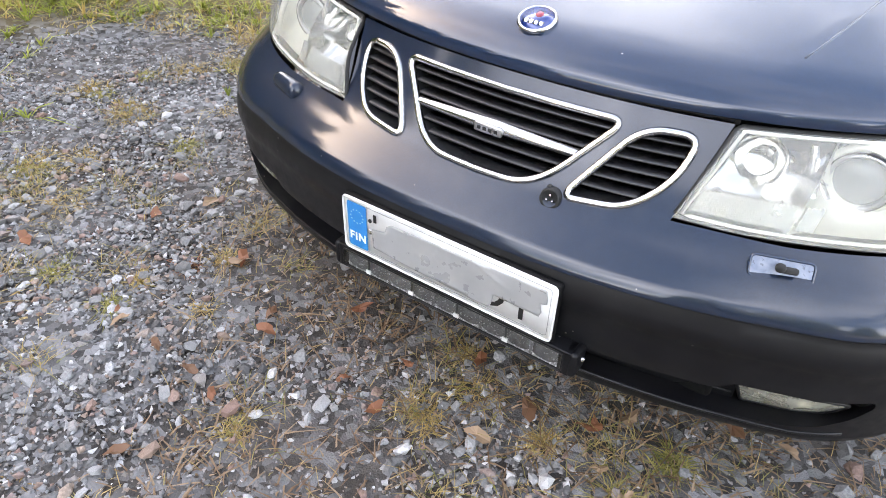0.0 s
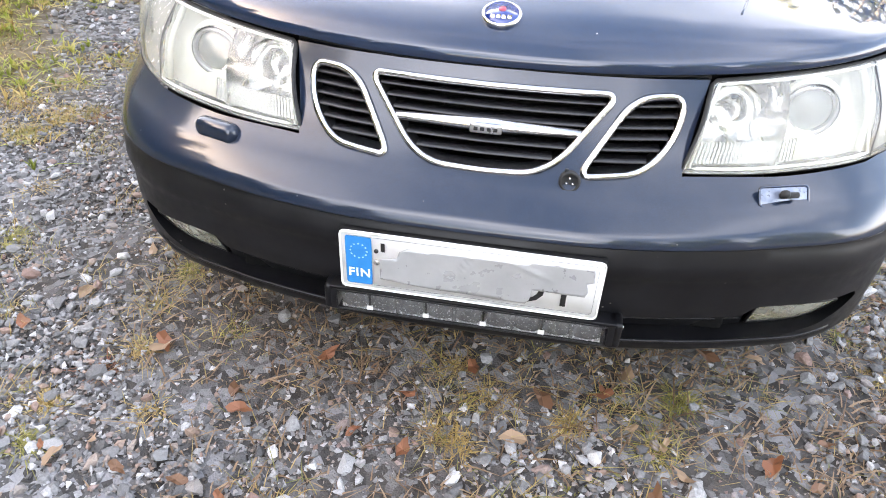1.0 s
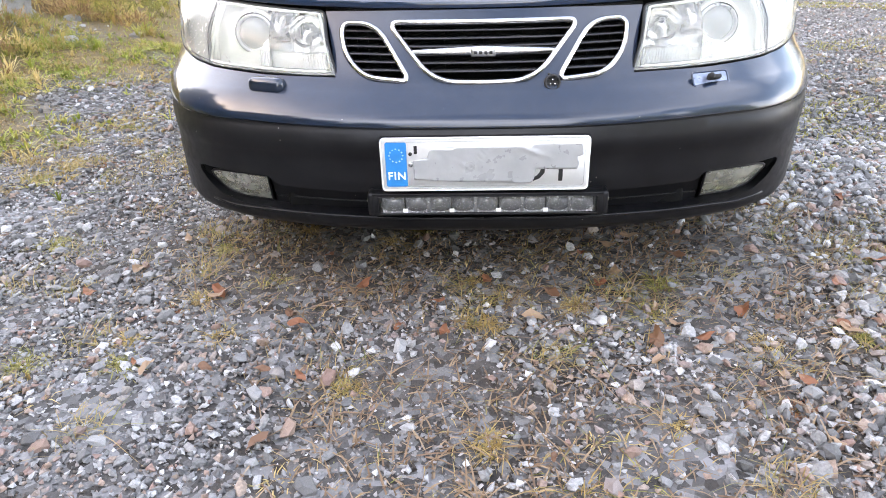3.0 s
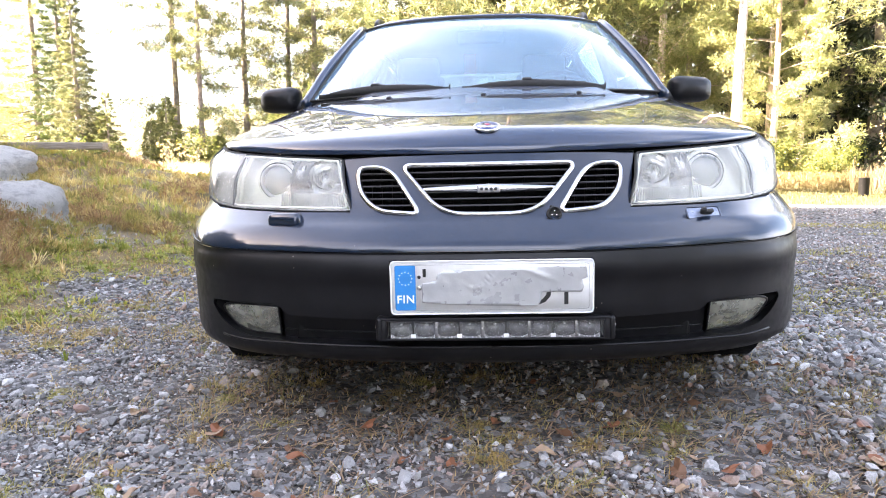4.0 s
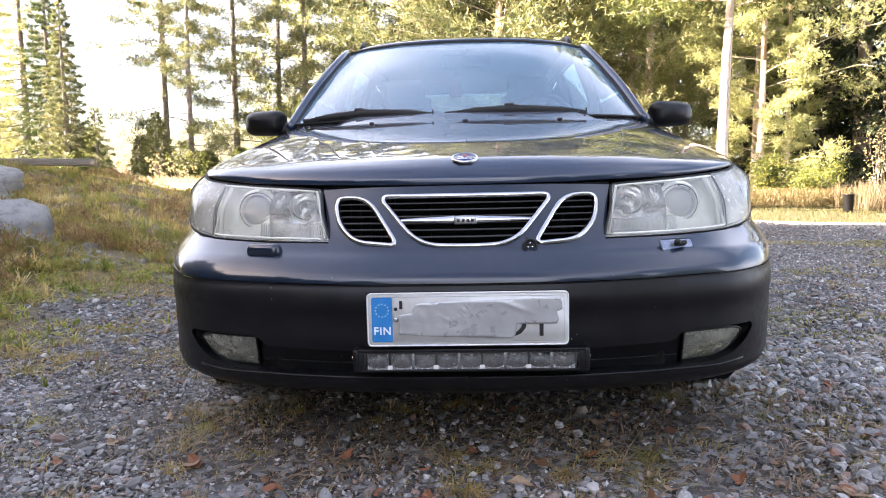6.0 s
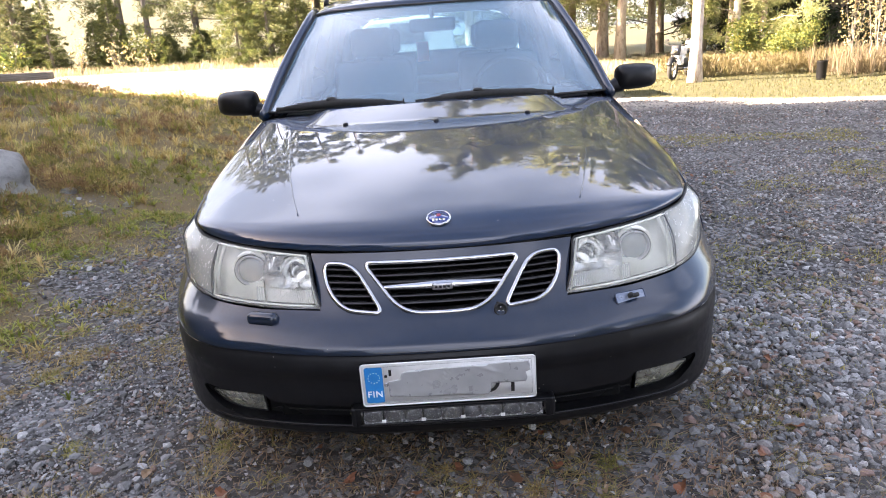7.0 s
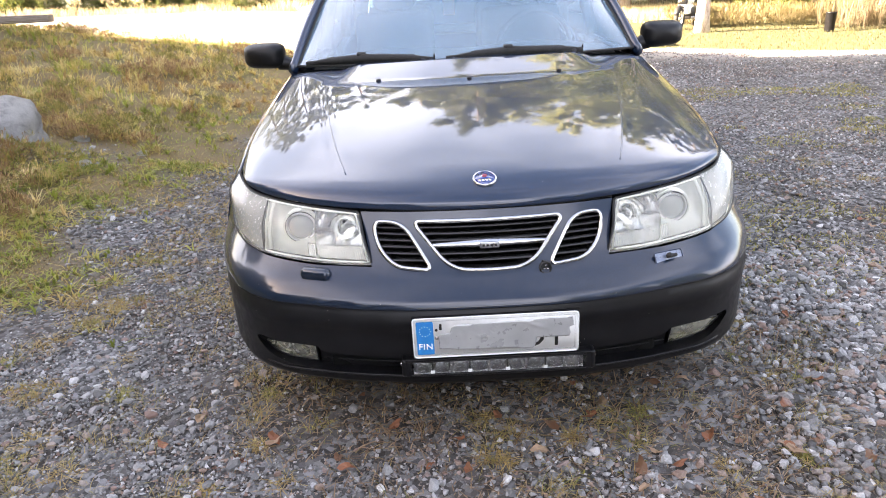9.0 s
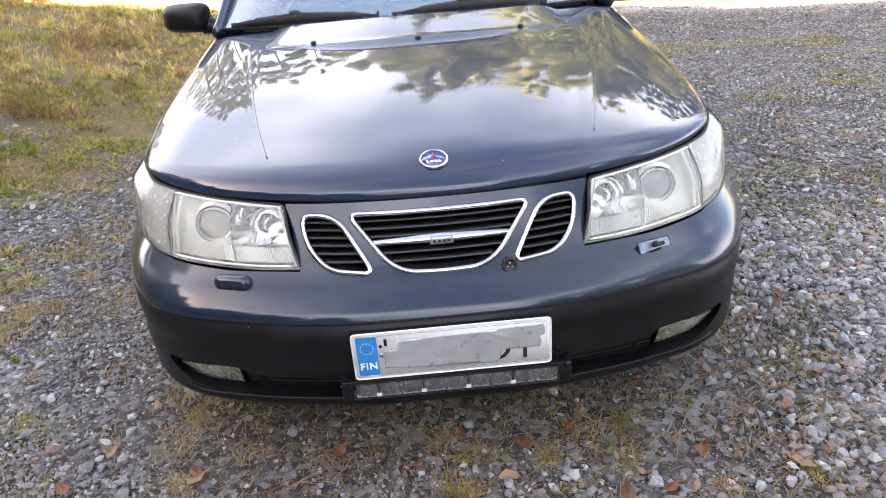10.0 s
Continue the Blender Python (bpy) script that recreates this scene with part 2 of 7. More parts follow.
BUMPER_PAINT = material("bumper_paint", (0.012, 0.018, 0.038), 0.45, 0.0, Coat_Weight=1.0, Coat_Roughness=0.14, Coat_IOR=1.55, Specular_IOR_Level=0.15)
f = tex_noise(BUMPER_PAINT, 900.0, 2.0)
flake = ramp(BUMPER_PAINT, f, [(0.45, (0.003, 0.008, 0.019)), (0.62, (0.008, 0.020, 0.044))])
into(BUMPER_PAINT, "Base Color", mix(BUMPER_PAINT, ramp(BUMPER_PAINT, tex_noise(BUMPER_PAINT, 22.0, 7.0, 0.7), [(0.45, (0, 0, 0)), (0.8, (0.15, 0.15, 0.15))]), flake, (0.05, 0.046, 0.042)))
into(BUMPER_PAINT, "Coat Roughness", ramp(BUMPER_PAINT, tex_noise(BUMPER_PAINT, 7.0, 5.0), [(0.35, (0.07,) * 3), (0.75, (0.13,) * 3)]))

PLASTIC = varied("bumper_plastic", (0.0035, 0.0035, 0.0045), (0.008, 0.008, 0.009), 14.0, (0.36, 0.50), bumpy=0.00010, bscale=420.0, Specular_IOR_Level=0.30)
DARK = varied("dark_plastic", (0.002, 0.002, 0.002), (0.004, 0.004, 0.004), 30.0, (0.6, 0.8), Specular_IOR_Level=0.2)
SLAT = varied("grille_plastic", (0.012, 0.012, 0.013), (0.022, 0.022, 0.023), 40.0, (0.3, 0.5))
RUBBER = varied("rubber", (0.012, 0.012, 0.012), (0.022, 0.022, 0.021), 60.0, (0.7, 0.9))
CHROME = varied("chrome", (0.50, 0.50, 0.50), (0.66, 0.66, 0.66), 30.0, (0.12, 0.26), 1.0)
REFLECTOR = varied("reflector", (0.60, 0.60, 0.58), (0.74, 0.74, 0.73), 18.0, (0.06, 0.16), 1.0)
FLUTE = varied("fluted_reflector", (0.62, 0.62, 0.60), (0.74, 0.74, 0.72), 18.0, (0.16, 0.26), 0.95)
CELL = varied("light_cell", (0.27, 0.27, 0.275), (0.42, 0.42, 0.425), 90.0, (0.16, 0.30), 0.6)
BAR_STEEL = varied("light_bar_reflector", (0.66, 0.66, 0.67), (0.82, 0.82, 0.83), 80.0, (0.18, 0.32), 0.6)
ALLOY = varied("alloy", (0.42, 0.42, 0.43), (0.55, 0.55, 0.55), 14.0, (0.25, 0.4), 0.9)
TYRE = varied("tyre_rubber", (0.016, 0.016, 0.016), (0.035, 0.033, 0.03), 25.0, (0.8, 0.95))
FABRIC = varied("seat_fabric", (0.035, 0.037, 0.042), (0.06, 0.062, 0.07), 90.0, (0.8, 0.95))
TRIM = varied("cabin_plastic", (0.03, 0.031, 0.034), (0.045, 0.046, 0.05), 60.0, (0.5, 0.7))


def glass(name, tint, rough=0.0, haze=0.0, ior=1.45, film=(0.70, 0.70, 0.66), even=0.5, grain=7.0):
    """A thin pane: tinted straight view with gloss on top, and a diffuse film for dust, clouding and painted sky sheen.
    """
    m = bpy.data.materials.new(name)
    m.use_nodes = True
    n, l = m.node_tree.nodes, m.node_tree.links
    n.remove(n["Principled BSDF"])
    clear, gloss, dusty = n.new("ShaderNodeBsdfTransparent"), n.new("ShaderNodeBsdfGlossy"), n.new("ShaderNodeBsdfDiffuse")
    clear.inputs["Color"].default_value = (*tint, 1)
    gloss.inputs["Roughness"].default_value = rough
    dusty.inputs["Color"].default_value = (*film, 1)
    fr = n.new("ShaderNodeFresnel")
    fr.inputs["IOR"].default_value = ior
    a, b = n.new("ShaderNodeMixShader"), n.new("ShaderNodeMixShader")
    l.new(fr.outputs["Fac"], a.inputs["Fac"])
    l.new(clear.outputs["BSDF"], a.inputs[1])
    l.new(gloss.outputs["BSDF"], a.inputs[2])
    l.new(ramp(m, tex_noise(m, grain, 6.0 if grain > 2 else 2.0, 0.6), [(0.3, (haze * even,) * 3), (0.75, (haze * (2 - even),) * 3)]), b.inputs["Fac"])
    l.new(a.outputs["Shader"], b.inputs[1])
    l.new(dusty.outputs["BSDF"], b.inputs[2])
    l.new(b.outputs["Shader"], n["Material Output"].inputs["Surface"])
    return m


# the windscreen's pale blue film is painted sky sheen, not only dust
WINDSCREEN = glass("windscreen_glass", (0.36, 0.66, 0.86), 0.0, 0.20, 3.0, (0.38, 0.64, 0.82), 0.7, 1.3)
SIDE_GLASS = glass("side_glass", (0.5, 0.58, 0.55), 0.0, 0.02, 1.6)
LAMP_GLASS = glass("lamp_plastic", (0.96, 0.96, 0.92), 0.04, 0.22, 1.45, (0.84, 0.83, 0.75), 0.6)
FOG_GLASS = glass("fog_lamp_glass", (0.72, 0.72, 0.64), 0.06, 0.30, 1.45, (0.62, 0.61, 0.52), 0.6, 26.0)
BAR_GLASS = glass("light_bar_lens", (0.9, 0.9, 0.9), 0.02, 0.04, 1.45)
LENS = material("projector_lens", (0.20, 0.225, 0.225), 0.10, 0.0, Transmission_Weight=0.25, IOR=1.5, Coat_Weight=0.6)



def specked(m, scale, color, cut=0.10):
    """Small chips and dried splashes over a surface."""
    n, l = m.node_tree.nodes, m.node_tree.links
    b = n["Principled BSDF"].inputs["Base Color"]
    was = b.links[0].from_socket
    c, v, w = n.new("ShaderNodeTexCoord"), n.new("ShaderNodeTexVoronoi"), n.new("ShaderNodeRGBToBW")
    v.inputs["Scale"].default_value = scale
    l.new(c.outputs["Object"], v.inputs["Vector"])
    l.new(v.outputs["Color"], w.inputs["Color"])
    dot = ramp(m, v.outputs["Distance"], [(cut * 0.7, (1, 1, 1)), (cut, (0, 0, 0))])
    few = ramp(m, w.outputs["Val"], [(0.66, (0, 0, 0)), (0.70, (1, 1, 1))])
    into(m, "Base Color", mix(m, mix(m, 1.0, dot, few, "MULTIPLY"), was, color))


specked(PLASTIC, 34.0, (0.16, 0.15, 0.14), 0.07)
specked(BUMPER_PAINT, 30.0, (0.20, 0.19, 0.18), 0.06)
specked(PAINT, 16.0, (0.25, 0.25, 0.24), 0.03)

PLATE_WHITE = varied("plate_white", (0.72, 0.72, 0.70), (0.80, 0.80, 0.79), 40.0, (0.3, 0.45))
EU_BLUE = varied("plate_blue", (0.002, 0.19, 0.50), (0.003, 0.22, 0.56), 40.0, (0.3, 0.45))
INK = material("plate_ink", (0.012, 0.012, 0.012), 0.45)
LINE = material("plate_line", (0.22, 0.22, 0.22), 0.45)
STAR = material("plate_star", (0.6, 0.66, 0.6), 0.4)
PLATE_TEXT = material("plate_letters", (0.82, 0.84, 0.86), 0.4)
TAPE = varied("duct_tape", (0.36, 0.365, 0.365), (0.46, 0.465, 0.465), 12.0, (0.24, 0.36), 0.3, bumpy=0.002, bscale=22.0)
BADGE_BLUE = material("badge_blue", (0.01, 0.03, 0.16), 0.2, 0.2, Coat_Weight=1.0)
BADGE_RED = material("badge_red", (0.30, 0.04, 0.07), 0.3)

# ---- ground ----
def ss(v):
    v = np.clip(v, 0, 1)
    return v * v * (3 - 2 * v)


def height(x, y):
    """The lie of the land: flat yard, a bank rising to the left, the lane behind it a little higher."""
    x, y = np.asarray(x, dtype=float), np.asarray(y, dtype=float)
    base = 0.48 * ss((y - 4) / 12) * ss((1 - x) / 6)
    ridge = 0.15 * np.exp(-((y - 7.9) / 2.0) ** 2) * ss((-4.4 - x) / 2.4)
    edge = -1.95 - 0.25 * ss((1.0 - y) / 2) - 0.5 * ss(-y / 3)
    d = np.maximum(0, edge - x)
    bank = 0.95 * (1 - np.exp(-(d * 0.24) ** 1.25)) * (1 - 0.8 * ss((y - 8.0) / 4.5)) * (1 - 0.7 * ss((-y - 1) / 5))
    far = 1.2 * ss((y - 30) / 120) + 8.0 * ss((y - 34) / 90) * ss((2 - x) / 18) + 0.4 * ss((np.abs(x) - 20) / 60)
    swell = 0.02 * np.sin(x * 1.3 + 0.4) * np.sin(y * 1.1) * ss((np.hypot(x, y - 1) - 3) / 4)
    lumps = 0.045 * np.sin(x * 5.1 + 1.3 * np.sin(y * 2.3)) * np.sin(y * 4.7 + 1.1 * np.sin(x * 3.1)) * ss((d - 0.7) / 0.8) * ss((11 - y) / 2) * ss((x + 14) / 3)
    return base + ridge + bank + far + swell + lumps


def cover(x, y):
    """How grassy a place is: 0 gravel, 1 grass; and how forest-like."""
    x, y = np.asarray(x, dtype=float), np.asarray(y, dtype=float)
    edge = -1.88 - 0.85 * ss((1.5 - y) / 1.1) - 0.5 * ss(-y / 3) + 0.45 * ss((y - 3.2) / 2.5)
    wob = 0.25 * np.sin(y * 2.1) + 0.15 * np.sin(y * 5.3 + x * 3)
    left = ss((edge + wob - x) / 0.7 + 0.3) * (1 - ss((y - 10.5 - 0.3 * wob) / 0.8))
    left = left * (1 - 0.3 * ss(1.4 - np.hypot((x + 2.95) / 0.42, (y - 3.5) / 0.36)))
    right_edge = 10.25 - 0.47 * (x - 3.4)
    right = ss((y - right_edge) / 0.5) * ss((x - 2.6) / 1.0)
    back = ss((y - 19.5 - wob) / 1.5)
    return np.clip(left + right + back, 0, 1)


GROUND = material("ground_soil", (0.2, 0.2, 0.2), 0.9)
at = GROUND.node_tree.nodes.new("ShaderNodeAttribute")
at.attribute_name = "grassy"
n1 = tex_noise(GROUND, 55.0, 6.0, 0.6)
n2 = tex_noise(GROUND, 1.7, 5.0, 0.6)
n3 = tex_noise(GROUND, 230.0, 3.0, 0.6)
vor = GROUND.node_tree.nodes.new("ShaderNodeTexVoronoi")
vor.inputs["Scale"].default_value = 48.0
gc = GROUND.node_tree.nodes.new("ShaderNodeTexCoord")
GROUND.node_tree.links.new(gc.outputs["Object"], vor.inputs["Vector"])
bw = GROUND.node_tree.nodes.new("ShaderNodeRGBToBW")
GROUND.node_tree.links.new(vor.outputs["Color"], bw.inputs["Color"])
stone = ramp(GROUND, bw.outputs["Val"], [(0.2, (0.030, 0.029, 0.028)), (0.5, (0.105, 0.104, 0.103)), (0.8, (0.27, 0.27, 0.275))])
soil = ramp(GROUND, n1, [(0.3, (0.016, 0.012, 0.008)), (0.7, (0.070, 0.048, 0.031))])
gravel = mix(GROUND, ramp(GROUND, n2, [(0.42, (0.12,) * 3), (0.70, (0.8,) * 3)]), stone, soil)
turf = ramp(GROUND, n2, [(0.30, (0.085, 0.085, 0.018)), (0.48, (0.19, 0.125, 0.040)), (0.7, (0.29, 0.18, 0.070))])
turf = mix(GROUND, 0.5, turf, ramp(GROUND, n3, [(0.3, (0.035, 0.030, 0.014)), (0.75, (0.20, 0.16, 0.085))]))
lane = GROUND.node_tree.nodes.new("ShaderNodeAttribute")
lane.attribute_name = "sandy"
sand = ramp(GROUND, n1, [(0.3, (0.26, 0.235, 0.20)), (0.7, (0.44, 0.405, 0.36))])
gravel = mix(GROUND, lane.outputs["Fac"], gravel, sand)
turf = mix(GROUND, lane.outputs["Fac"], turf, ramp(GROUND, n1, [(0.3, (0.030, 0.032, 0.010)), (0.7, (0.075, 0.068, 0.024))]))
into(GROUND, "Base Color", mix(GROUND, at.outputs["Fac"], gravel, turf))
bump(GROUND, mix(GROUND, 0.5, n1, n3), 0.8, 0.012)

xs = np.unique(np.concatenate([np.linspace(-9, 9, 120), np.linspace(-40, 40, 90), np.linspace(-400, 400, 30)]))
ysg = np.unique(np.concatenate([np.linspace(-5, 14, 120), np.linspace(-40, 60, 90), np.linspace(-300, 700, 30)]))
gx, gy = np.meshgrid(xs, ysg)
gz = height(gx, gy)
near = np.hypot(gx, gy - 1) < 12
gz += np.where(near, 0.006 * np.sin(gx * 9.1 + gy * 3) * np.sin(gy * 8.3 - gx * 2), 0)
nx, ny = len(xs), len(ysg)
idx = np.arange(nx * ny).reshape(ny, nx)
quads = np.stack([idx[:-1, :-1], idx[:-1, 1:], idx[1:, 1:], idx[1:, :-1]], axis=-1).reshape(-1, 4)
ground = raw("ground", np.stack([gx, gy, gz], axis=-1).reshape(-1, 3), quads, GROUND, smooth=True)
tagged(ground, "grey crushed-stone yard with mossy soil and grassy bank", "ground", kind="structure")
att = ground.data.attributes.new("grassy", "FLOAT", "POINT")
att.data.foreach_set("value", cover(gx, gy).reshape(-1).astype(np.float32))
att = ground.data.attributes.new("sandy", "FLOAT", "POINT")
att.data.foreach_set("value", ss((gy + 0.35 * np.maximum(gx, 0) - 9.6) / 1.2).reshape(-1).astype(np.float32))


# crushed stone: many angular bits, one mesh; the largest are pieces of their own
STONE = material("crushed_stone", (0.3, 0.3, 0.3), 0.62)
r_isl = random_island(STONE)
oi = STONE.node_tree.nodes.new("ShaderNodeObjectInfo")
addn = STONE.node_tree.nodes.new("ShaderNodeMath")
addn.operation = "FRACT"
sumn = STONE.node_tree.nodes.new("ShaderNodeMath")
sumn.operation = "ADD"
STONE.node_tree.links.new(r_isl, sumn.inputs[0])
STONE.node_tree.links.new(oi.outputs["Random"], sumn.inputs[1])
STONE.node_tree.links.new(sumn.outputs[0], addn.inputs[0])
tone = ramp(STONE, addn.outputs[0], [(0.0, (0.075, 0.073, 0.072)), (0.25, (0.155, 0.152, 0.149)), (0.5, (0.235, 0.232, 0.228)), (0.60, (0.29, 0.21, 0.16)), (0.68, (0.22, 0.135, 0.11)), (0.74, (0.275, 0.272, 0.266)), (0.92, (0.355, 0.35, 0.345)), (1.0, (0.54, 0.53, 0.515))])
grain = ramp(STONE, tex_noise(STONE, 160.0, 5.0, 0.7), [(0.3, (0.55, 0.55, 0.55)), (0.7, (1.25, 1.25, 1.25))])
into(STONE, "Base Color", mix(STONE, 1.0, tone, grain, "MULTIPLY"))
bump(STONE, tex_noise(STONE, 210.0, 4.0), 0.5, 0.002)


def rock_shape(seed, jag=0.28):
    r = np.random.default_rng(seed)
    b = bmesh.new()
    bmesh.ops.create_icosphere(b, subdivisions=1, radius=1)
    v = np.array([x.co for x in b.verts])
    fc = np.array([[x.index for x in fa.verts] for fa in b.faces])
    b.free()
    v *= 1 + r.uniform(-jag, jag, (len(v), 1))
    for _ in range(3):                       # broken faces
        nrm = r.normal(size=3)
        nrm /= np.linalg.norm(nrm)
        h = v @ nrm
        v -= np.outer(np.maximum(0, h - r.uniform(0.45, 0.75)), nrm)
    return v, fc


SHAPES = [rock_shape(k) for k in range(10)]


def spins(n, r, roll=1.0):
    q = r.normal(size=(n, 4)) * [1, roll, roll, 1]
    q /= np.linalg.norm(q, axis=1, keepdims=True)
    w, x, y, z = q.T
    return np.stack([1 - 2 * (y * y + z * z), 2 * (x * y - z * w), 2 * (x * z + y * w), 2 * (x * y + z * w), 1 - 2 * (x * x + z * z), 2 * (y * z - x * w),
                     2 * (x * z - y * w), 2 * (y * z + x * w), 1 - 2 * (x * x + y * y)], axis=-1).reshape(n, 3, 3)


def stone_heap(px, py, size, r, roll=1.0):
    vs, fs, k = [], [], 0
    n = len(px)
    kinds = r.integers(0, len(SHAPES), n)
    rot = spins(n, r, roll)
    sc = np.stack([r.uniform(0.8, 1.25, n), r.uniform(0.6, 1.0, n), r.uniform(0.5, 0.85, n)], axis=-1) * size[:, None]
    pz = height(px, py)
    for kind, (v, f) in enumerate(SHAPES):
        sel = np.where(kinds == kind)[0]
        if not len(sel):
            continue
        w = np.einsum("nij,nvj->nvi", rot[sel], v[None] * sc[sel][:, None, :])
        w[..., 2] *= 0.8
        w += np.stack([px[sel], py[sel], pz[sel] + size[sel] * 0.28], axis=-1)[:, None, :]
        m = len(v)
        vs.append(w.reshape(-1, 3))
        fs.append((f[None] + (k + np.arange(len(sel)) * m)[:, None, None]).reshape(-1, 3))
        k += len(sel) * m
    return np.concatenate(vs), np.concatenate(fs)


def scatter(n, x0, x1, y0, y1, r, keep):
    px, py = r.uniform(x0, x1, n), r.uniform(y0, y1, n)
    ok = r.uniform(size=n) < keep(px, py)
    return px[ok], py[ok]


def below_car(x, y):
    """The strip below the car's nose and sill, where fewer stones are laid."""
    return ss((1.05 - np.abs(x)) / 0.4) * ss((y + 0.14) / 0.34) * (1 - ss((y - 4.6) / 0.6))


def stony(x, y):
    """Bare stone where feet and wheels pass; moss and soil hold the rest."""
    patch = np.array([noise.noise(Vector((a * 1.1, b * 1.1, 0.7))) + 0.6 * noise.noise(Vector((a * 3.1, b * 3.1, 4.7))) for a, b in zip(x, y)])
    under = below_car(x, y)
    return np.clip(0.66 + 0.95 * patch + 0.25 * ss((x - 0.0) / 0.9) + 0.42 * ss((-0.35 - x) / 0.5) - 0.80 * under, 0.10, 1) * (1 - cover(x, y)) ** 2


def trodden(x, y):
    """Loose stone and litter thin out away from the car's nose."""
    return ss((2.75 - np.abs(x - 0.1) + 0.25 * np.sin(y * 4.1 + 1)) / 0.9) * ss((y + 1.75 + 0.2 * np.sin(x * 3.3)) / 0.7)


r = np.random.default_rng(3)
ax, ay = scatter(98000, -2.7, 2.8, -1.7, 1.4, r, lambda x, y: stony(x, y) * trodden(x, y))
bx, by = scatter(26000, -2.6, 3.4, 1.4, 4.6, r, stony)
cx, cy = scatter(30000, 1.0, 7.5, 2.0, 10.5, r, stony)
dx, dy = scatter(7000, -7.0, 5.0, 4.6, 11.0, r, stony)
ex, ey = scatter(86000, -2.3, 2.4, -1.3, 1.2, r, lambda x, y: (1 - cover(x, y)) ** 2 * (0.35 + 0.65 * ss((1.1 - np.hypot(x * 0.6, y)) / 0.5)) * (1 - 0.8 * below_car(x, y)) * trodden(x, y))
px, py = np.concatenate([ax, bx, cx, dx]), np.concatenate([ay, by, cy, dy])
size = np.concatenate([r.uniform(0.0045, 0.0135, len(ax)), r.uniform(0.006, 0.016, len(bx)), r.uniform(0.008, 0.017, len(cx)), r.uniform(0.012, 0.024, len(dx))])
size *= np.where(r.uniform(size=len(size)) < 0.10, 1.6, 1.0) * (1 + 0.42 * ss((px - 0.15) / 0.8) * (py < 1.4)) * (1 - 0.15 * ss((0.1 - px) / 0.6) * (py < 1.4))
SHAPES_BIG = list(SHAPES)
fine = []
for k in range(6):
    q = np.random.default_rng(60 + k)
    o = np.array([[1, 0, 0], [-1, 0, 0], [0, 1, 0], [0, -1, 0], [0, 0, 1], [0, 0, -1]], dtype=float) * q.uniform(0.6, 1.2, (6, 1)) + q.normal(size=(6, 3)) * 0.18
    fine.append((o, np.array([[0, 2, 4], [2, 1, 4], [1, 3, 4], [3, 0, 4], [2, 0, 5], [1, 2, 5], [3, 1, 5], [0, 3, 5]])))
big = (size > 0.0135) & (py < 2.6)
v, f = stone_heap(px[big], py[big], size[big], r)
tagged(raw("gravel", v, f, STONE), "loose grey crushed stone of mixed sizes", "gravel", kind="stuff")
SHAPES[:] = fine
v, f = stone_heap(px[~big], py[~big], size[~big], r)
tagged(raw("small_gravel", v, f, STONE), "smaller grey crushed stone over the yard", "gravel", kind="stuff")
chips = []
for k in range(6):
    q = np.random.default_rng(90 + k)
    o = np.array([[1, 0.1, -0.5], [0, 1, -0.5], [-1, -0.1, -0.5], [0, -1, -0.5], [0.2, 0.1, 0.7]]) * q.uniform(0.7, 1.2, (5, 1)) + q.normal(size=(5, 3)) * 0.15
    chips.append((o, np.array([[0, 1, 4], [1, 2, 4], [2, 3, 4], [3, 0, 4]])))
SHAPES[:] = chips
v, f = stone_heap(ex, ey, r.uniform(0.0028, 0.0075, len(ex)), r, 0.35)
CHIP = material("stone_chips", (0.1, 0.09, 0.08), 0.85)
into(CHIP, "Base Color", ramp(CHIP, random_island(CHIP), [(0.0, (0.025, 0.019, 0.014)), (0.3, (0.11, 0.092, 0.078)), (0.55, (0.25, 0.24, 0.23)), (0.75, (0.15, 0.095, 0.062)), (1.0, (0.42, 0.415, 0.41))]))
tagged(raw("stone_chips", v, f, CHIP), "fine brown and grey stone chips between the larger stones", "gravel", kind="stuff")
SHAPES[:] = SHAPES_BIG

# ---- the parked estate car ----
car = thing("car", "black-blue estate car parked on gravel, yellowed headlamps, taped number plate", "car", m=pose(0.008, 0, 0, 0, -0.8, 0))


def front_curves(levels):
    return [[(x, y, z) for x, y in zip(xs, ys)] for z, xs, ys in levels]


# painted cover: the bumper's upper half and the nose round the grilles
XS = [0, 0.1, 0.2, 0.364, 0.50, 0.65, 0.72, 0.78, 0.835, 0.872, 0.886]
paint_levels = [
    (0.440, XS, [0.004, 0.006, 0.011, 0.037, 0.078, 0.138, 0.200, 0.297, 0.430, 0.560, 0.640]),
    (0.462, XS, [0.000, 0.001, 0.006, 0.033, 0.073, 0.134, 0.196, 0.294, 0.427, 0.558, 0.640]),
    (0.500, XS, [0.034, 0.036, 0.042, 0.066, 0.100, 0.160, 0.220, 0.312, 0.436, 0.563, 0.640]),
    (0.530, XS[:8] + [0.825, 0.860, 0.878], [0.074, 0.077, 0.085, 0.113, 0.143, 0.212, 0.272, 0.358, 0.468, 0.575, 0.640]),
    (0.565, XS[:7] + [0.772, 0.815, 0.845, 0.865], [0.105, 0.109, 0.118, 0.155, 0.190, 0.268, 0.330, 0.412, 0.505, 0.590, 0.640]),
    (0.620, XS[:6] + [0.715, 0.765, 0.800, 0.832, 0.855], [0.146, 0.150, 0.160, 0.200, 0.243, 0.322, 0.390, 0.470, 0.545, 0.605, 0.640]),
    (0.690, XS[:6] + [0.700, 0.745, 0.785, 0.820, 0.845], [0.190, 0.194, 0.205, 0.249, 0.301, 0.380, 0.450, 0.530, 0.585, 0.620, 0.640]),
]
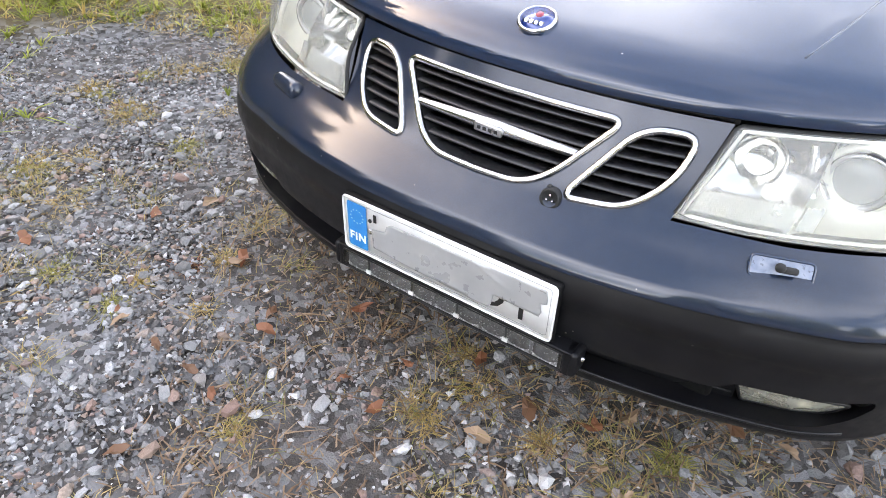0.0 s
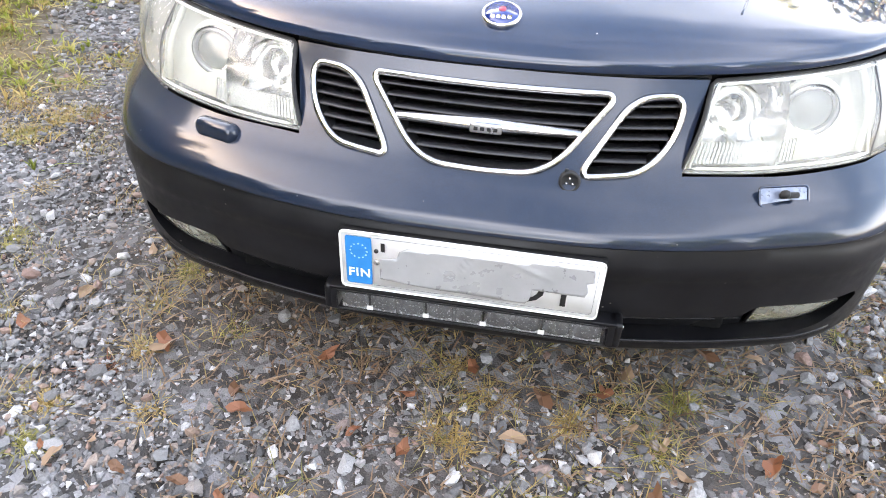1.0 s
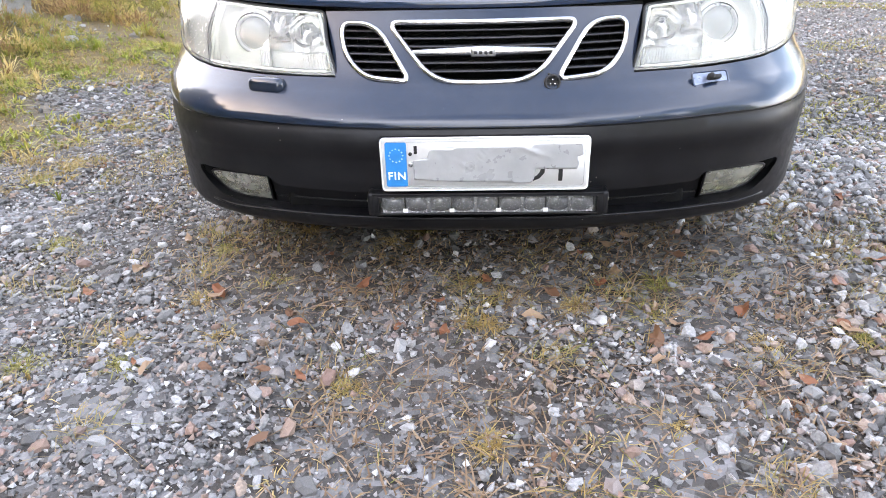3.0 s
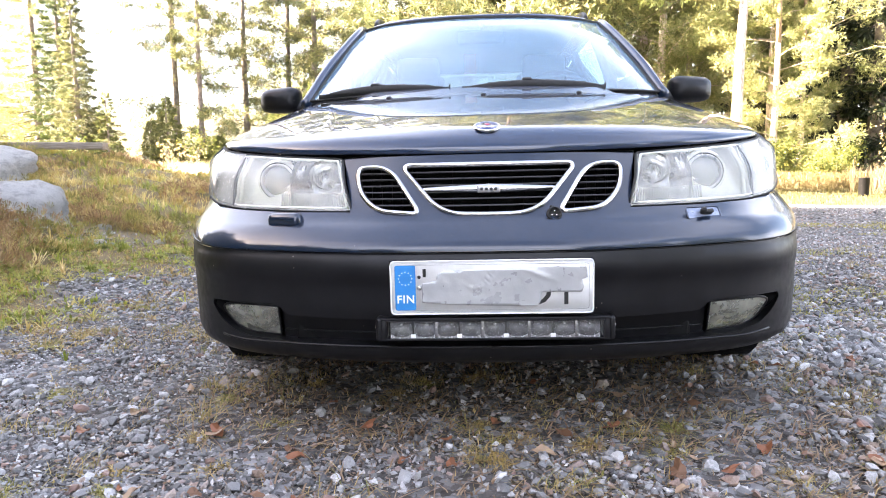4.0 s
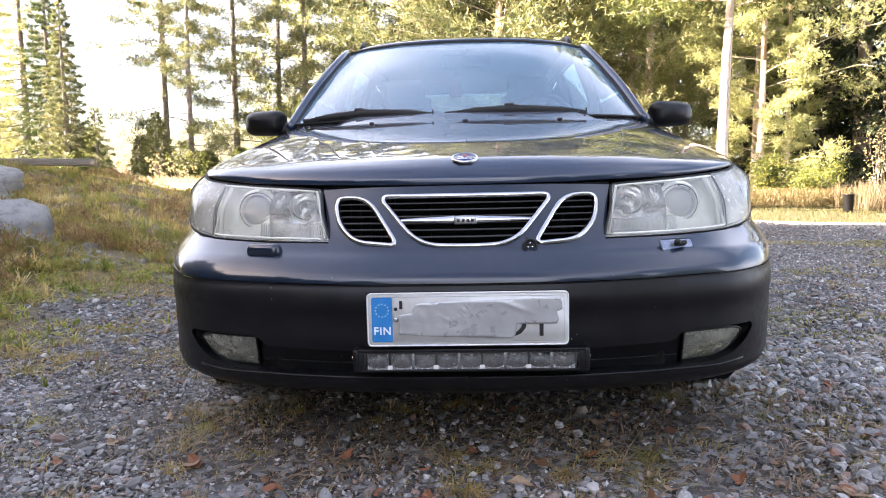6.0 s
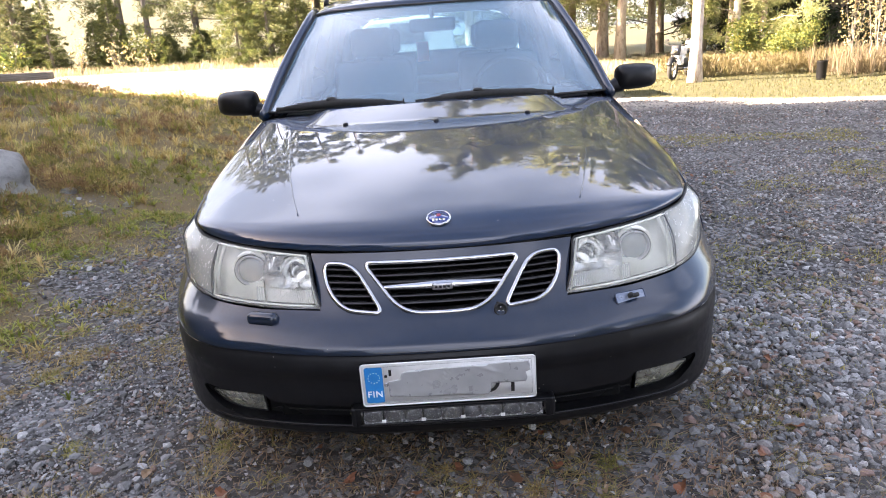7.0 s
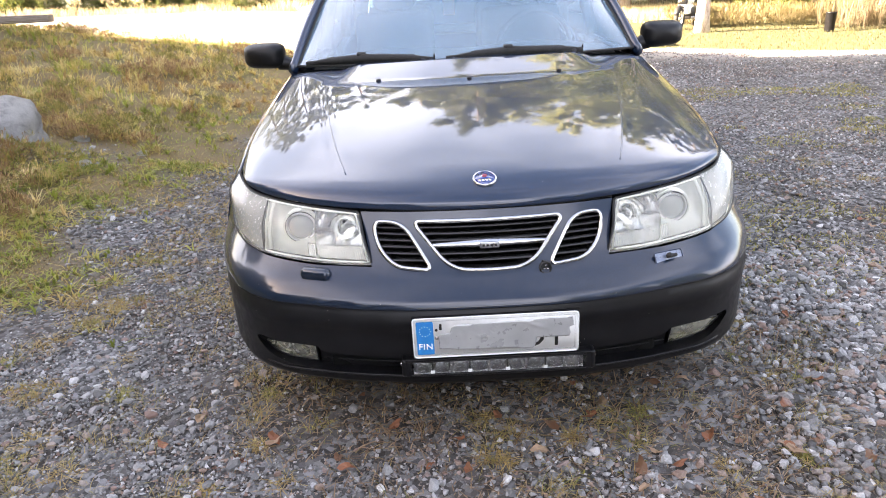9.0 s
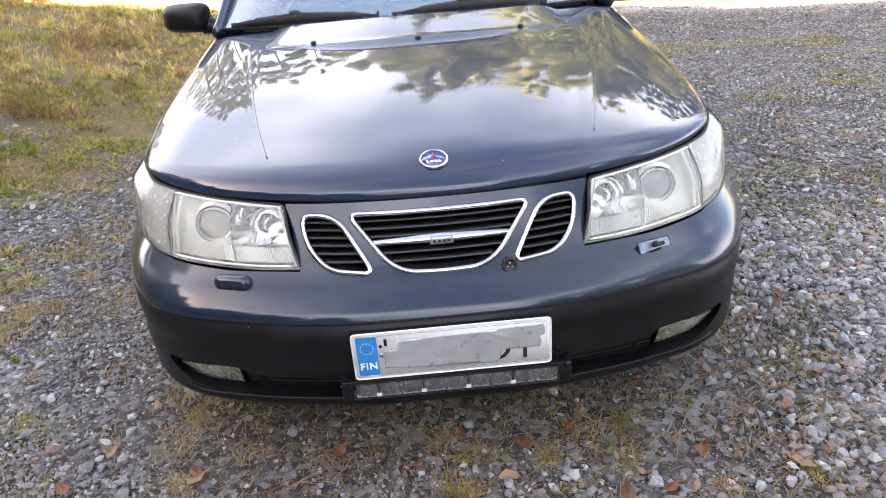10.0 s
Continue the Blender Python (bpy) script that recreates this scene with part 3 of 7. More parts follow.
NOSE = Surface(sheet(front_curves(paint_levels), 120, 60))
plastic_levels = [
    (0.186, [0, 0.1, 0.2, 0.36, 0.48, 0.62, 0.69, 0.75, 0.80, 0.84, 0.855], [0.085, 0.087, 0.093, 0.116, 0.148, 0.205, 0.258, 0.338, 0.448, 0.562, 0.640]),
    (0.203, [0, 0.1, 0.2, 0.36, 0.485, 0.63, 0.70, 0.76, 0.81, 0.848, 0.864], [0.053, 0.054, 0.058, 0.080, 0.112, 0.170, 0.228, 0.315, 0.436, 0.560, 0.640]),
    (0.224, XS, [0.041, 0.042, 0.046, 0.068, 0.101, 0.160, 0.218, 0.308, 0.432, 0.559, 0.640]),
    (0.242, XS, [0.040, 0.041, 0.045, 0.067, 0.100, 0.158, 0.216, 0.306, 0.431, 0.559, 0.640]),
    (0.320, XS, [0.020, 0.021, 0.025, 0.048, 0.083, 0.141, 0.202, 0.297, 0.427, 0.557, 0.640]),
    (0.396, XS, [0.007, 0.008, 0.012, 0.036, 0.073, 0.133, 0.195, 0.291, 0.424, 0.555, 0.640]),
    (0.408, XS, [0.001, 0.002, 0.006, 0.031, 0.068, 0.128, 0.190, 0.287, 0.421, 0.554, 0.640]),
    (0.424, XS, [-0.002, -0.001, 0.003, 0.029, 0.067, 0.127, 0.189, 0.286, 0.420, 0.554, 0.640]),
    (0.441, XS, [0.001, 0.002, 0.006, 0.032, 0.070, 0.130, 0.192, 0.288, 0.422, 0.555, 0.640]),
    (0.457, XS, [0.009, 0.010, 0.014, 0.040, 0.078, 0.138, 0.200, 0.295, 0.427, 0.557, 0.640]),
]
LOWER = Surface(sheet(front_curves(plastic_levels), 120, 60))


def sided(half):
    """A half outline (x >= 0, from the bottom middle round to the top middle) made whole."""
    return half + [(-x, z) for x, z in half[::-1] if x > 1e-6]


# grille openings, as seen from the front
MAIN = rounded([(-0.206, 0.648), (0.206, 0.648), (0.110, 0.5415), (0, 0.5385), (-0.110, 0.5415)], [0.020, 0.020, 0.050, 0.05, 0.050], 8)
SIDE = rounded([(0.240, 0.646), (0.320, 0.646), (0.308, 0.588), (0.262, 0.548), (0.164, 0.5405)], [0.050, 0.024, 0.038, 0.042, 0.016], 8)
SIDE_L = [(-x, z) for x, z in SIDE][::-1]


def grow(poly, d):
    """The outline moved outwards by d."""
    p = [Vector(v) for v in poly]
    n, out = len(p), []
    area = sum(p[i].x * p[(i + 1) % n].y - p[(i + 1) % n].x * p[i].y for i in range(n))
    for i in range(n):
        t = p[(i + 1) % n] - p[i - 1]
        nrm = Vector((t.y, -t.x)).normalized() * (1 if area > 0 else -1)
        out.append(tuple(p[i] + nrm * d))
    return out


half = [(0, 0.460), (0.2, 0.460), (0.4, 0.461), (0.6, 0.464), (0.72, 0.468), (0.80, 0.474), (0.884, 0.486),
        (0.872, 0.55), (0.852, 0.62), (0.838, 0.635), (0.812, 0.625), (0.79, 0.592), (0.76, 0.573), (0.72, 0.560), (0.65, 0.550), (0.50, 0.545), (0.328, 0.5435),
        (0.358, 0.671), (0.2, 0.674), (0, 0.675)]
holes = [MAIN, SIDE, SIDE_L]
bm = cut_sheet(sided(half), holes, 0.017, NOSE.at)
facing(bm, (0, -1, 0))
nose = part("nose_cover", bm, BUMPER_PAINT, car, "dusty black-blue painted bumper cover")
lay_normals(nose, NOSE.normal)
for h in holes:
    part("grille_recess", rim_strip(bmesh.new(), [NOSE.at(*p) for p in dense(h, 0.012)], (0, 0.040, -0.004)), SLAT, nose)
# the cover's turned edge towards the bonnet
part("cover_lip", rim_strip(bmesh.new(), [NOSE.at(x, 0.6735) for x in np.linspace(-0.355, 0.355, 30)] + [NOSE.at(x, 0.672) + Vector((0, 0.001, 0)) for x in np.linspace(0.355, -0.355, 30)], (0, 0.03, -0.004)), BUMPER_PAINT, nose)

# lower bumper of black plastic with its slot and two fog lamp pockets
CHANNEL_HALF = [(0, 0.237), (0.30, 0.238), (0.45, 0.240), (0.58, 0.246), (0.638, 0.262), (0.672, 0.288), (0.693, 0.320), (0.688, 0.333), (0.66, 0.334), (0.50, 0.331), (0.478, 0.308), (0.30, 0.303), (0, 0.302)]
CHANNEL = rounded(sided(CHANNEL_HALF), 0.012, 3)
half = [(0, 0.188), (0.3, 0.189), (0.6, 0.192), (0.75, 0.198), (0.84, 0.208), (0.852, 0.30), (0.884, 0.46), (0.884, 0.481), (0.80, 0.469), (0.72, 0.463), (0.6, 0.459), (0.4, 0.4555), (0.2, 0.4545), (0, 0.4545)]


def low(x, z):
    return LOWER.at(x, z)


bm = cut_sheet(sided(half), [CHANNEL], 0.018, low)
facing(bm, (0, -1, 0))
lower_bumper = part("lower_bumper", bm, PLASTIC, car, "scuffed matt black plastic bumper")
lay_normals(lower_bumper, LOWER.normal)


def channel_floor(x, z, inner=0.0):
    return low(x, z) + Vector((0, 0.10 * (1 - 0.85 * float(ss((abs(x) - 0.63) / 0.06))) - inner, 0))


# one long recess between the lamps, with a rolled upper edge and a lip that stands forward below it
edge_pts = dense(CHANNEL, 0.015)
recess = bmesh.new()
rings = [[recess.verts.new(low(x, z) + (channel_floor(x, z) - low(x, z)) * d) for x, z in edge_pts] for d in (0.0, 0.5, 1.0)]
for a, b in zip(rings, rings[1:]):
    for i in range(len(a)):
        j = (i + 1) % len(a)
        recess.faces.new((a[i], a[j], b[j], b[i]))
part("intake_recess", recess, PLASTIC, lower_bumper)
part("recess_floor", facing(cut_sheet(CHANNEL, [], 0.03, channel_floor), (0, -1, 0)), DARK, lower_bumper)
BLANK = [(-0.503, 0.240), (0.503, 0.240), (0.503, 0.312), (-0.503, 0.312)]
part("intake_blank", facing(cut_sheet(BLANK, [], 0.03, lambda x, z: low(x, z) + Vector((0, 0.038 - 0.16 * (z - 0.272), 0))), (0, -1, 0)), PLASTIC, lower_bumper)
for s in (1, -1):
    for z in (0.262, 0.288):
        part("intake_rib", tube([low(s * x, z) + Vector((0, 0.040, 0)) for x in np.linspace(0.20, 0.498, 16)], 0.004, 6, flat=0.6), PLASTIC, lower_bumper)
    # scuffed lower corner of the lip
    part("lip_roll", tube([low(s * x, 0.236 + 0.10 * max(0, x - 0.60)) + Vector((0, 0.001, 0)) for x in np.linspace(0.0, 0.67, 30)], 0.0035, 6), PLASTIC, lower_bumper)

# the moulded ledge along the top of the plastic
xs = np.linspace(-0.86, 0.86, 90)
part("rub_ledge", tube([low(x, 0.4565 + max(0, (abs(x) - 0.4)) ** 2 * 0.11) + Vector((0, 0.002, 0)) for x in xs], 0.0030, 6), PLASTIC, car)

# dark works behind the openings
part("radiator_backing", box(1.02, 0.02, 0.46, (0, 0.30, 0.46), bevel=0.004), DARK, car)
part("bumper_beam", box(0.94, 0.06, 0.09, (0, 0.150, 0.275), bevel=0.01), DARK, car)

# chrome surrounds and slats of the three grilles
def grille(name, hole, slats, lean):
    root = part(name, tube([NOSE.at(*p) + Vector((0, -0.0015, 0)) for p in dense(grow(hole, 0.0025), 0.006)], 0.0068, 8, closed=True, flat=0.9), CHROME, car, "thin bright chrome grille surround")
    zs = [p[1] for p in hole]
    for z in np.linspace(min(zs), max(zs), slats + 2)[1:-1]:
        xs = [a[0] + (b[0] - a[0]) * (z - a[1]) / (b[1] - a[1]) for a, b in zip(hole, hole[1:] + hole[:1]) if (a[1] > z) != (b[1] > z)]
        x0, x1 = min(xs), max(xs)
        n = 14
        rows = []
        for dy, dz in ((0.006, -0.001), (0.004, 0.0012), (0.010, 0.0032), (0.034, 0.002), (0.034, -0.002), (0.012, -0.001)):
            rows.append([NOSE.at(x, z) + Vector((0, dy, dz)) for x in np.linspace(x0, x1, n)])
        g = np.array([[tuple(v) for v in r] for r in rows + rows[:1]])
        b = grid_bm(g)
        bmesh.ops.recalc_face_normals(b, faces=b.faces)
        part("slat", b, SLAT, root)
    # a fine mesh of uprights far behind the slats
    for x in np.linspace(min(p[0] for p in hole) + 0.02, max(p[0] for p in hole) - 0.02, 5 if slats > 5 else 2):
        part("upright", box(0.004, 0.01, 0.115, (x, NOSE.at(x, 0.59).y + 0.095, 0.592), bevel=0.001), DARK, root)
    return root


main_grille = grille("main_grille", MAIN, 6, 0)
grille("side_grille", SIDE, 6, 1)
grille("side_grille", SIDE_L, 6, -1)

# winged bar across the main grille with its small plain badge
zc = 0.593
top = []
for x in np.linspace(-0.158, 0.158, 41):
    h = 0.0042 + 0.0080 * max(0, 1 - abs(x) / 0.165) ** 0.8
    y = NOSE.at(x, zc).y - 0.004
    top.append((x, y, h))
rows = []
for fy, fz in ((0.012, -1), (0.002, -0.8), (-0.003, 0), (0.002, 0.8), (0.012, 1)):
    rows.append([(x, y + fy, zc + fz * h) for x, y, h in top])
bm = grid_bm(np.array(rows))
facing(bm, (0, -1, 0))
part("grille_bar", bm, CHROME, main_grille, "winged chrome bar with a small plain badge")
yb = NOSE.at(0, zc).y - 0.0075
part("badge_plate", box(0.054, 0.008, 0.018, (0, yb, zc), bevel=0.003), ALLOY, main_grille, "small grey metal badge")
for k in range(4):
    part("badge_mark", box(0.0070, 0.002, 0.0065, (-0.0165 + 0.011 * k, yb - 0.0040, zc), bevel=0.0006), SLAT, main_grille)

# ---- bonnet ----
HOOD_IN = [
    [(0, 0.180, 0.679), (0, 0.199, 0.708), (0, 0.252, 0.738), (0, 0.40, 0.777), (0, 0.70, 0.836), (0, 1.0, 0.888), (0, 1.36, 0.940)],
    [(0.2, 0.192, 0.680), (0.2, 0.211, 0.708), (0.205, 0.264, 0.737), (0.22, 0.41, 0.775), (0.25, 0.70, 0.834), (0.28, 1.0, 0.886), (0.30, 1.375, 0.938)],
    [(0.366, 0.228, 0.684), (0.374, 0.248, 0.709), (0.388, 0.296, 0.734), (0.430, 0.43, 0.767), (0.493, 0.70, 0.821), (0.548, 1.0, 0.871), (0.618, 1.43, 0.931)],
]
HOOD_OUT = [
    HOOD_IN[2],
    [(0.56, 0.306, 0.692), (0.563, 0.325, 0.714), (0.570, 0.365, 0.731), (0.600, 0.475, 0.756), (0.645, 0.70, 0.799), (0.680, 1.0, 0.848), (0.700, 1.45, 0.925)],
    [(0.690, 0.390, 0.705), (0.694, 0.405, 0.719), (0.702, 0.435, 0.730), (0.722, 0.525, 0.745), (0.752, 0.73, 0.780), (0.766, 1.02, 0.828), (0.756, 1.49, 0.917)],
    [(0.746, 0.470, 0.714), (0.750, 0.482, 0.722), (0.757, 0.505, 0.727), (0.772, 0.575, 0.737), (0.797, 0.75, 0.764), (0.806, 1.03, 0.809), (0.785, 1.52, 0.905)],
]


def faired(a, lam, hold):
    """Evens out the curvature along the first axis; lam is the stiffness of each stretch, hold the pull back to each point."""
    n = len(a)
    d = np.diff(np.eye(n), 3, axis=0)
    lhs = np.diag(hold) + d.T @ np.diag(lam) @ d
    return np.linalg.solve(lhs, hold[:, None] * a.reshape(n, -1)).reshape(a.shape)


def stiff(g):
    n = g.shape[1]
    lam = 20000.0 * np.clip((np.arange(n - 3) - 3) / 12, 0, 1) ** 4 + 0.01
    hold = np.ones(n)
    hold[:3] = hold[-1] = 50.0
    return faired(g.transpose(1, 0, 2), lam, hold).transpose(1, 0, 2)


def pinned(n, ends=1e4):
    w = np.ones(n)
    w[0] = w[-1] = ends
    return w


g_in = stiff(sheet([catmull(c, 60) for c in HOOD_IN], 60, 16))
g_out = stiff(sheet([catmull(c, 60) for c in HOOD_OUT], 60, 18))
crease = 0.5 * (g_in[-1] + g_out[0])
g_in[-1] = g_out[0] = crease
whole = np.concatenate([g_in[:0:-1] * [-1, 1, 1], g_in], axis=0)
g_in = faired(whole, np.full(28, 3000.0), pinned(31))[15:]
g_out = faired(g_out, np.full(15, 1500.0), pinned(18))
g = np.concatenate([g_in, g_out[1:]], axis=0).transpose(1, 0, 2)
# the scuttle field behind a shallow bow line tilts up a little more
bow = 1.145 + 0.06 * (g[..., 0] / 0.5) ** 2
inner = np.clip((0.53 - np.abs(g[..., 0])) / 0.06, 0, 1)
g[..., 2] += np.clip(g[..., 1] - bow, 0, 1) * 0.115 * inner * inner * (3 - 2 * inner)
# a fine raised line along each crease
g[:, 15, 2] += 0.0030 * np.clip((g[:, 15, 1] - 0.36) / 0.15, 0, 1) * np.clip((1.24 - g[:, 15, 1]) / 0.05, 0, 1)
HOOD = g
bm = grid_bm(mirrored(g))
facing(bm, (0, 0, 1))
bonnet = part("bonnet", bm, PAINT, car, "glossy black-blue bonnet with two creases", solid=0.005)
for s in (1, -1):
    line = [(s * p[0], p[1], p[2] - 0.0012) for p in HOOD[:, 15] if 0.34 < p[1] < 1.22]
    part("bonnet_crease", tube(line, 0.0026, 6), PAINT, bonnet)
# dark tube laid in the gap under the bonnet edge, standing for its shadow
part("bonnet_shadow_gap", tube([NOSE.at(x, 0.672) + Vector((0, 0.018, -0.002)) for x in np.linspace(-0.36, 0.36, 30)], 0.007, 6), RUBBER, car)


def on_hood(x, y):
    d = (np.abs(HOOD[..., 0] - abs(x)) ** 2 + (HOOD[..., 1] - y) ** 2)
    return float(HOOD[..., 2].reshape(-1)[np.argsort(d.reshape(-1))[:4]].mean())


# round badge on the bonnet's nose: plain shapes in its colours
tilt = math.degrees(math.atan2(on_hood(0, 0.30) - on_hood(0, 0.225), 0.075))
bm_m = pose(0, 0.254, on_hood(0, 0.254) + 0.001, tilt, 0, 0)
badge = part("bonnet_badge", lathe([(0.0335, -0.003), (0.0345, 0.001), (0.033, 0.004), (0.030, 0.0045), (0.0295, 0.003), (0, 0.003)], 36, bm_m), CHROME, car, "round chrome-rimmed blue badge")
part("badge_field", lathe([(0.0293, 0.0030), (0.0293, 0.0040), (0, 0.0042)], 36, bm_m), BADGE_BLUE, badge)
part("badge_shape", lathe([(0.0075, 0.004), (0.007, 0.0050), (0, 0.0052)], 7, bm_m @ pose(0, 0.009, 0)), BADGE_RED, badge, "plain red shape")
for k in range(4):
    part("badge_mark", box(0.0072, 0.0095, 0.0012, (0, 0, 0), m=bm_m @ pose(-0.0143 + 0.0095 * k, -0.0125, 0.0047)), CHROME, badge)

# three washer jets near the screen
for x in (-0.36, 0.0, 0.36):
    y = 1.175 if x else 1.115
    part("washer_jet", lathe([(0.010, -0.002), (0.011, 0.003), (0.007, 0.007), (0, 0.008)], 12, pose(x, y, on_hood(x, y) + 0.001, 8)), PLASTIC, car)

# ---- headlamps ----
LB = [(0.328, 0.128, 0.547), (0.42, 0.145, 0.548), (0.53, 0.185, 0.550), (0.65, 0.250, 0.555), (0.72, 0.312, 0.565), (0.775, 0.405, 0.588), (0.806, 0.50, 0.625)]
LT = [(0.363, 0.230, 0.669), (0.45, 0.258, 0.675), (0.55, 0.300, 0.682), (0.655, 0.362, 0.691), (0.712, 0.412, 0.699), (0.748, 0.475, 0.708), (0.79, 0.575, 0.719)]
LM = [((a[0] + b[0]) / 2 + 0.002 + 0.012 * k / 6, (a[1] + b[1]) / 2 - 0.020, (a[2] + b[2]) / 2) for k, (a, b) in enumerate(zip(LB, LT))]
LAMP = sheet([LB, LM, LT], 90, 24)
SPLIT = 48   # column where the indicator begins


def lamp_at(fu, fv, deep=0.0):
    """A place on the lens: fu along 0..1 from the grille, fv up 0..1, deep metres behind it."""
    u, v = fu * 89, fv * 23
    i, j = min(int(u), 88), min(int(v), 22)
    p = LAMP[j, i] * (1 - (u - i)) * (1 - (v - j)) + LAMP[j, i + 1] * (u - i) * (1 - (v - j)) + LAMP[j + 1, i] * (1 - (u - i)) * (v - j) + LAMP[j + 1, i + 1] * (u - i) * (v - j)
    return Vector(p) + Vector((-0.25 * deep, deep, 0))


YELLOWED = varied("lamp_inner_band", (0.62, 0.61, 0.53), (0.76, 0.755, 0.70), 16.0, (0.28, 0.42), Coat_Weight=0.3)
AMBER = varied("indicator_inner", (0.75, 0.73, 0.71), (0.85, 0.84, 0.83), 30.0, (0.15, 0.3), 0.6)


def headlamp(side):
    s = (lambda b: b) if side > 0 else flipx
    root = part("headlamp", s(facing(grid_bm(LAMP[:, :SPLIT + 1]), (0.2, -1, 0))), LAMP_GLASS, car, "cloudy yellowed clear plastic headlamp")
    part("indicator", s(facing(grid_bm(LAMP[:, SPLIT:]), (0.5, -1, 0))), LAMP_GLASS, root, "clear corner indicator lens")
    # moulded edge of the lens
    edge = [LAMP[0, i] for i in range(0, 90, 2)] + [LAMP[j, 89] for j in range(1, 24, 3)] + [LAMP[-1, i] for i in range(89, -1, -2)] + [LAMP[j, 0] for j in range(22, 0, -3)]
    part("lamp_seal", s(tube(np.array(edge) + [0, 0.005, 0], 0.0042, 6, closed=True)), RUBBER, root)
    edge = [LAMP[1, i] for i in range(1, SPLIT, 2)] + [LAMP[-2, i] for i in range(SPLIT, 0, -2)]
    part("lens_edge", s(tube(np.array(edge) + [0, 0.003, 0], 0.0035, 6, closed=True)), YELLOWED, root, "yellowed lens rim")
    part("lamp_divider", s(tube([LAMP[j, SPLIT] + [0, 0.003, 0] for j in range(24)], 0.0030, 6)), SLAT, root)
    # silvered bowl beside the grille, pale moulded bezel round the projector
    def dish(fu0, fu1, n, deep):
        return np.array([[tuple(lamp_at(fu, fv, 0.010 + deep * (1 - (2 * fv - 1) ** 4) * (1 - abs(2 * (fu - fu0) / (fu1 - fu0) - 1) ** 6))) for fu in np.linspace(fu0, fu1, n)] for fv in np.linspace(0.03, 0.97, 18)])
    part("lamp_bowl", s(facing(grid_bm(dish(0.005, 0.245, 24, 0.075)), (0, -1, 0))), REFLECTOR, root, "silvered reflector bowl")
    part("lamp_bezel", s(facing(grid_bm(dish(0.245, 0.535, 28, 0.060)), (0, -1, 0))), YELLOWED, root, "pale moulded lamp bezel")
    part("bezel_post", s(tube([lamp_at(0.500, fv, 0.010) for fv in np.linspace(0.06, 0.94, 10)], 0.006, 8)), YELLOWED, root)
    g = np.array([[tuple(lamp_at(fu, fv, 0.006 + 0.03 * (1 - (2 * fv - 1) ** 4) * (1 - ((fu - 0.77) / 0.225) ** 4))) for fu in np.linspace(0.55, 0.99, 22)] for fv in np.linspace(0.03, 0.97, 14)])
    part("indicator_bowl", s(facing(grid_bm(g), (0, -1, 0))), AMBER, root, "pale silvered indicator bowl")
    # projector: a collar, a bright ring and a thick round lens
    c = Vector((0.5425, 0.290, 0.6185))
    aim = Matrix.Translation(c) @ pose(0, 0, 0, 90, 0, 0)
    part("projector_collar", s(lathe([(0.050, -0.04), (0.057, -0.004), (0.0555, 0.006), (0.050, 0.0105), (0.044, 0.004)], 40, aim)), YELLOWED, root, "bright projector collar")
    part("projector_ring", s(lathe([(0.0455, 0.006), (0.0455, 0.016), (0.040, 0.018), (0.0385, 0.010)], 40, aim)), ALLOY, root)
    part("projector_glass", s(lathe([(0.0395, 0.004), (0.036, 0.014), (0.028, 0.021), (0.016, 0.0255), (0, 0.027)], 40, aim)), LENS, root, "round projector lens")
    part("projector_gap", s(lathe([(0.0462, 0.012), (0.0472, 0.0165), (0.0482, 0.012)], 40, aim)), SLAT, root)
    part("projector_well", s(lathe([(0.039, 0.003), (0.030, -0.02), (0, -0.03)], 32, aim)), ALLOY, root)
    # high beam bowl beside it, with a shade over the bulb
    c = lamp_at(0.125, 0.58, 0.060)
    aim = Matrix.Translation(c) @ pose(0, 0, 0, 90, 0, -8)
    part("beam_bowl", s(lathe([(0.040, 0.020), (0.036, 0.004), (0.027, -0.012), (0.012, -0.020), (0.006, -0.021)], 32, aim)), REFLECTOR, root, "small high beam bowl")
    # bent facets between the two
    for k in range(5):
        a, b = 0.195 + 0.020 * k, 0.25 - 0.006 * k
        p0, p1 = lamp_at(a, 0.82 - 0.12 * k, 0.040), lamp_at(b, 0.30 + 0.06 * k, 0.050)
        rows = [[tuple(p0 + Vector((w * 0.016, -0.012 * math.sin(w * 2.6), 0))) for w in np.linspace(0, 1, 6)], [tuple(p1 + Vector((w * 0.016, -0.012 * math.sin(w * 2.6), 0))) for w in np.linspace(0, 1, 6)]]
        part("reflector_facet", s(grid_bm(np.array(rows))), REFLECTOR, root)
    # fluted strip along the foot of the lens
    rows = []
    for fv, deep in ((0.06, 0.012), (0.26, 0.020)):
        rows.append([tuple(lamp_at(fu + 0.010 * fv, fv, deep + (0.005 if k % 2 else 0))) for k, fu in enumerate(np.linspace(0.03, 0.30, 56))])
    part("fluted_strip", s(facing(grid_bm(np.array(rows)), (0, -1, 0))), FLUTE, root, "fluted silver strip", smooth=False)
    return root


headlamp(1)
headlamp(-1)

# headlamp washers: one cover in place, the other gone
b = box(0.092, 0.036, 0.038, (0, 0, 0), bevel=0.0165, seg=5)
b.transform(Matrix.Translation(NOSE.at(-0.487, 0.524) + Vector((0, 0.004, 0.003))) @ pose(0, 0, 0, 0, 0, -18))
part("washer_cover", b, BUMPER_PAINT, car, "black-blue pop-up washer cover")
c = NOSE.at(0.495, 0.524)
tilt = pose(0, 0, 0, -30, 0, 19)
hole_plate = rounded([(-0.044, -0.016), (0.044, -0.016), (0.044, 0.016), (-0.044, 0.016)], 0.008, 4)
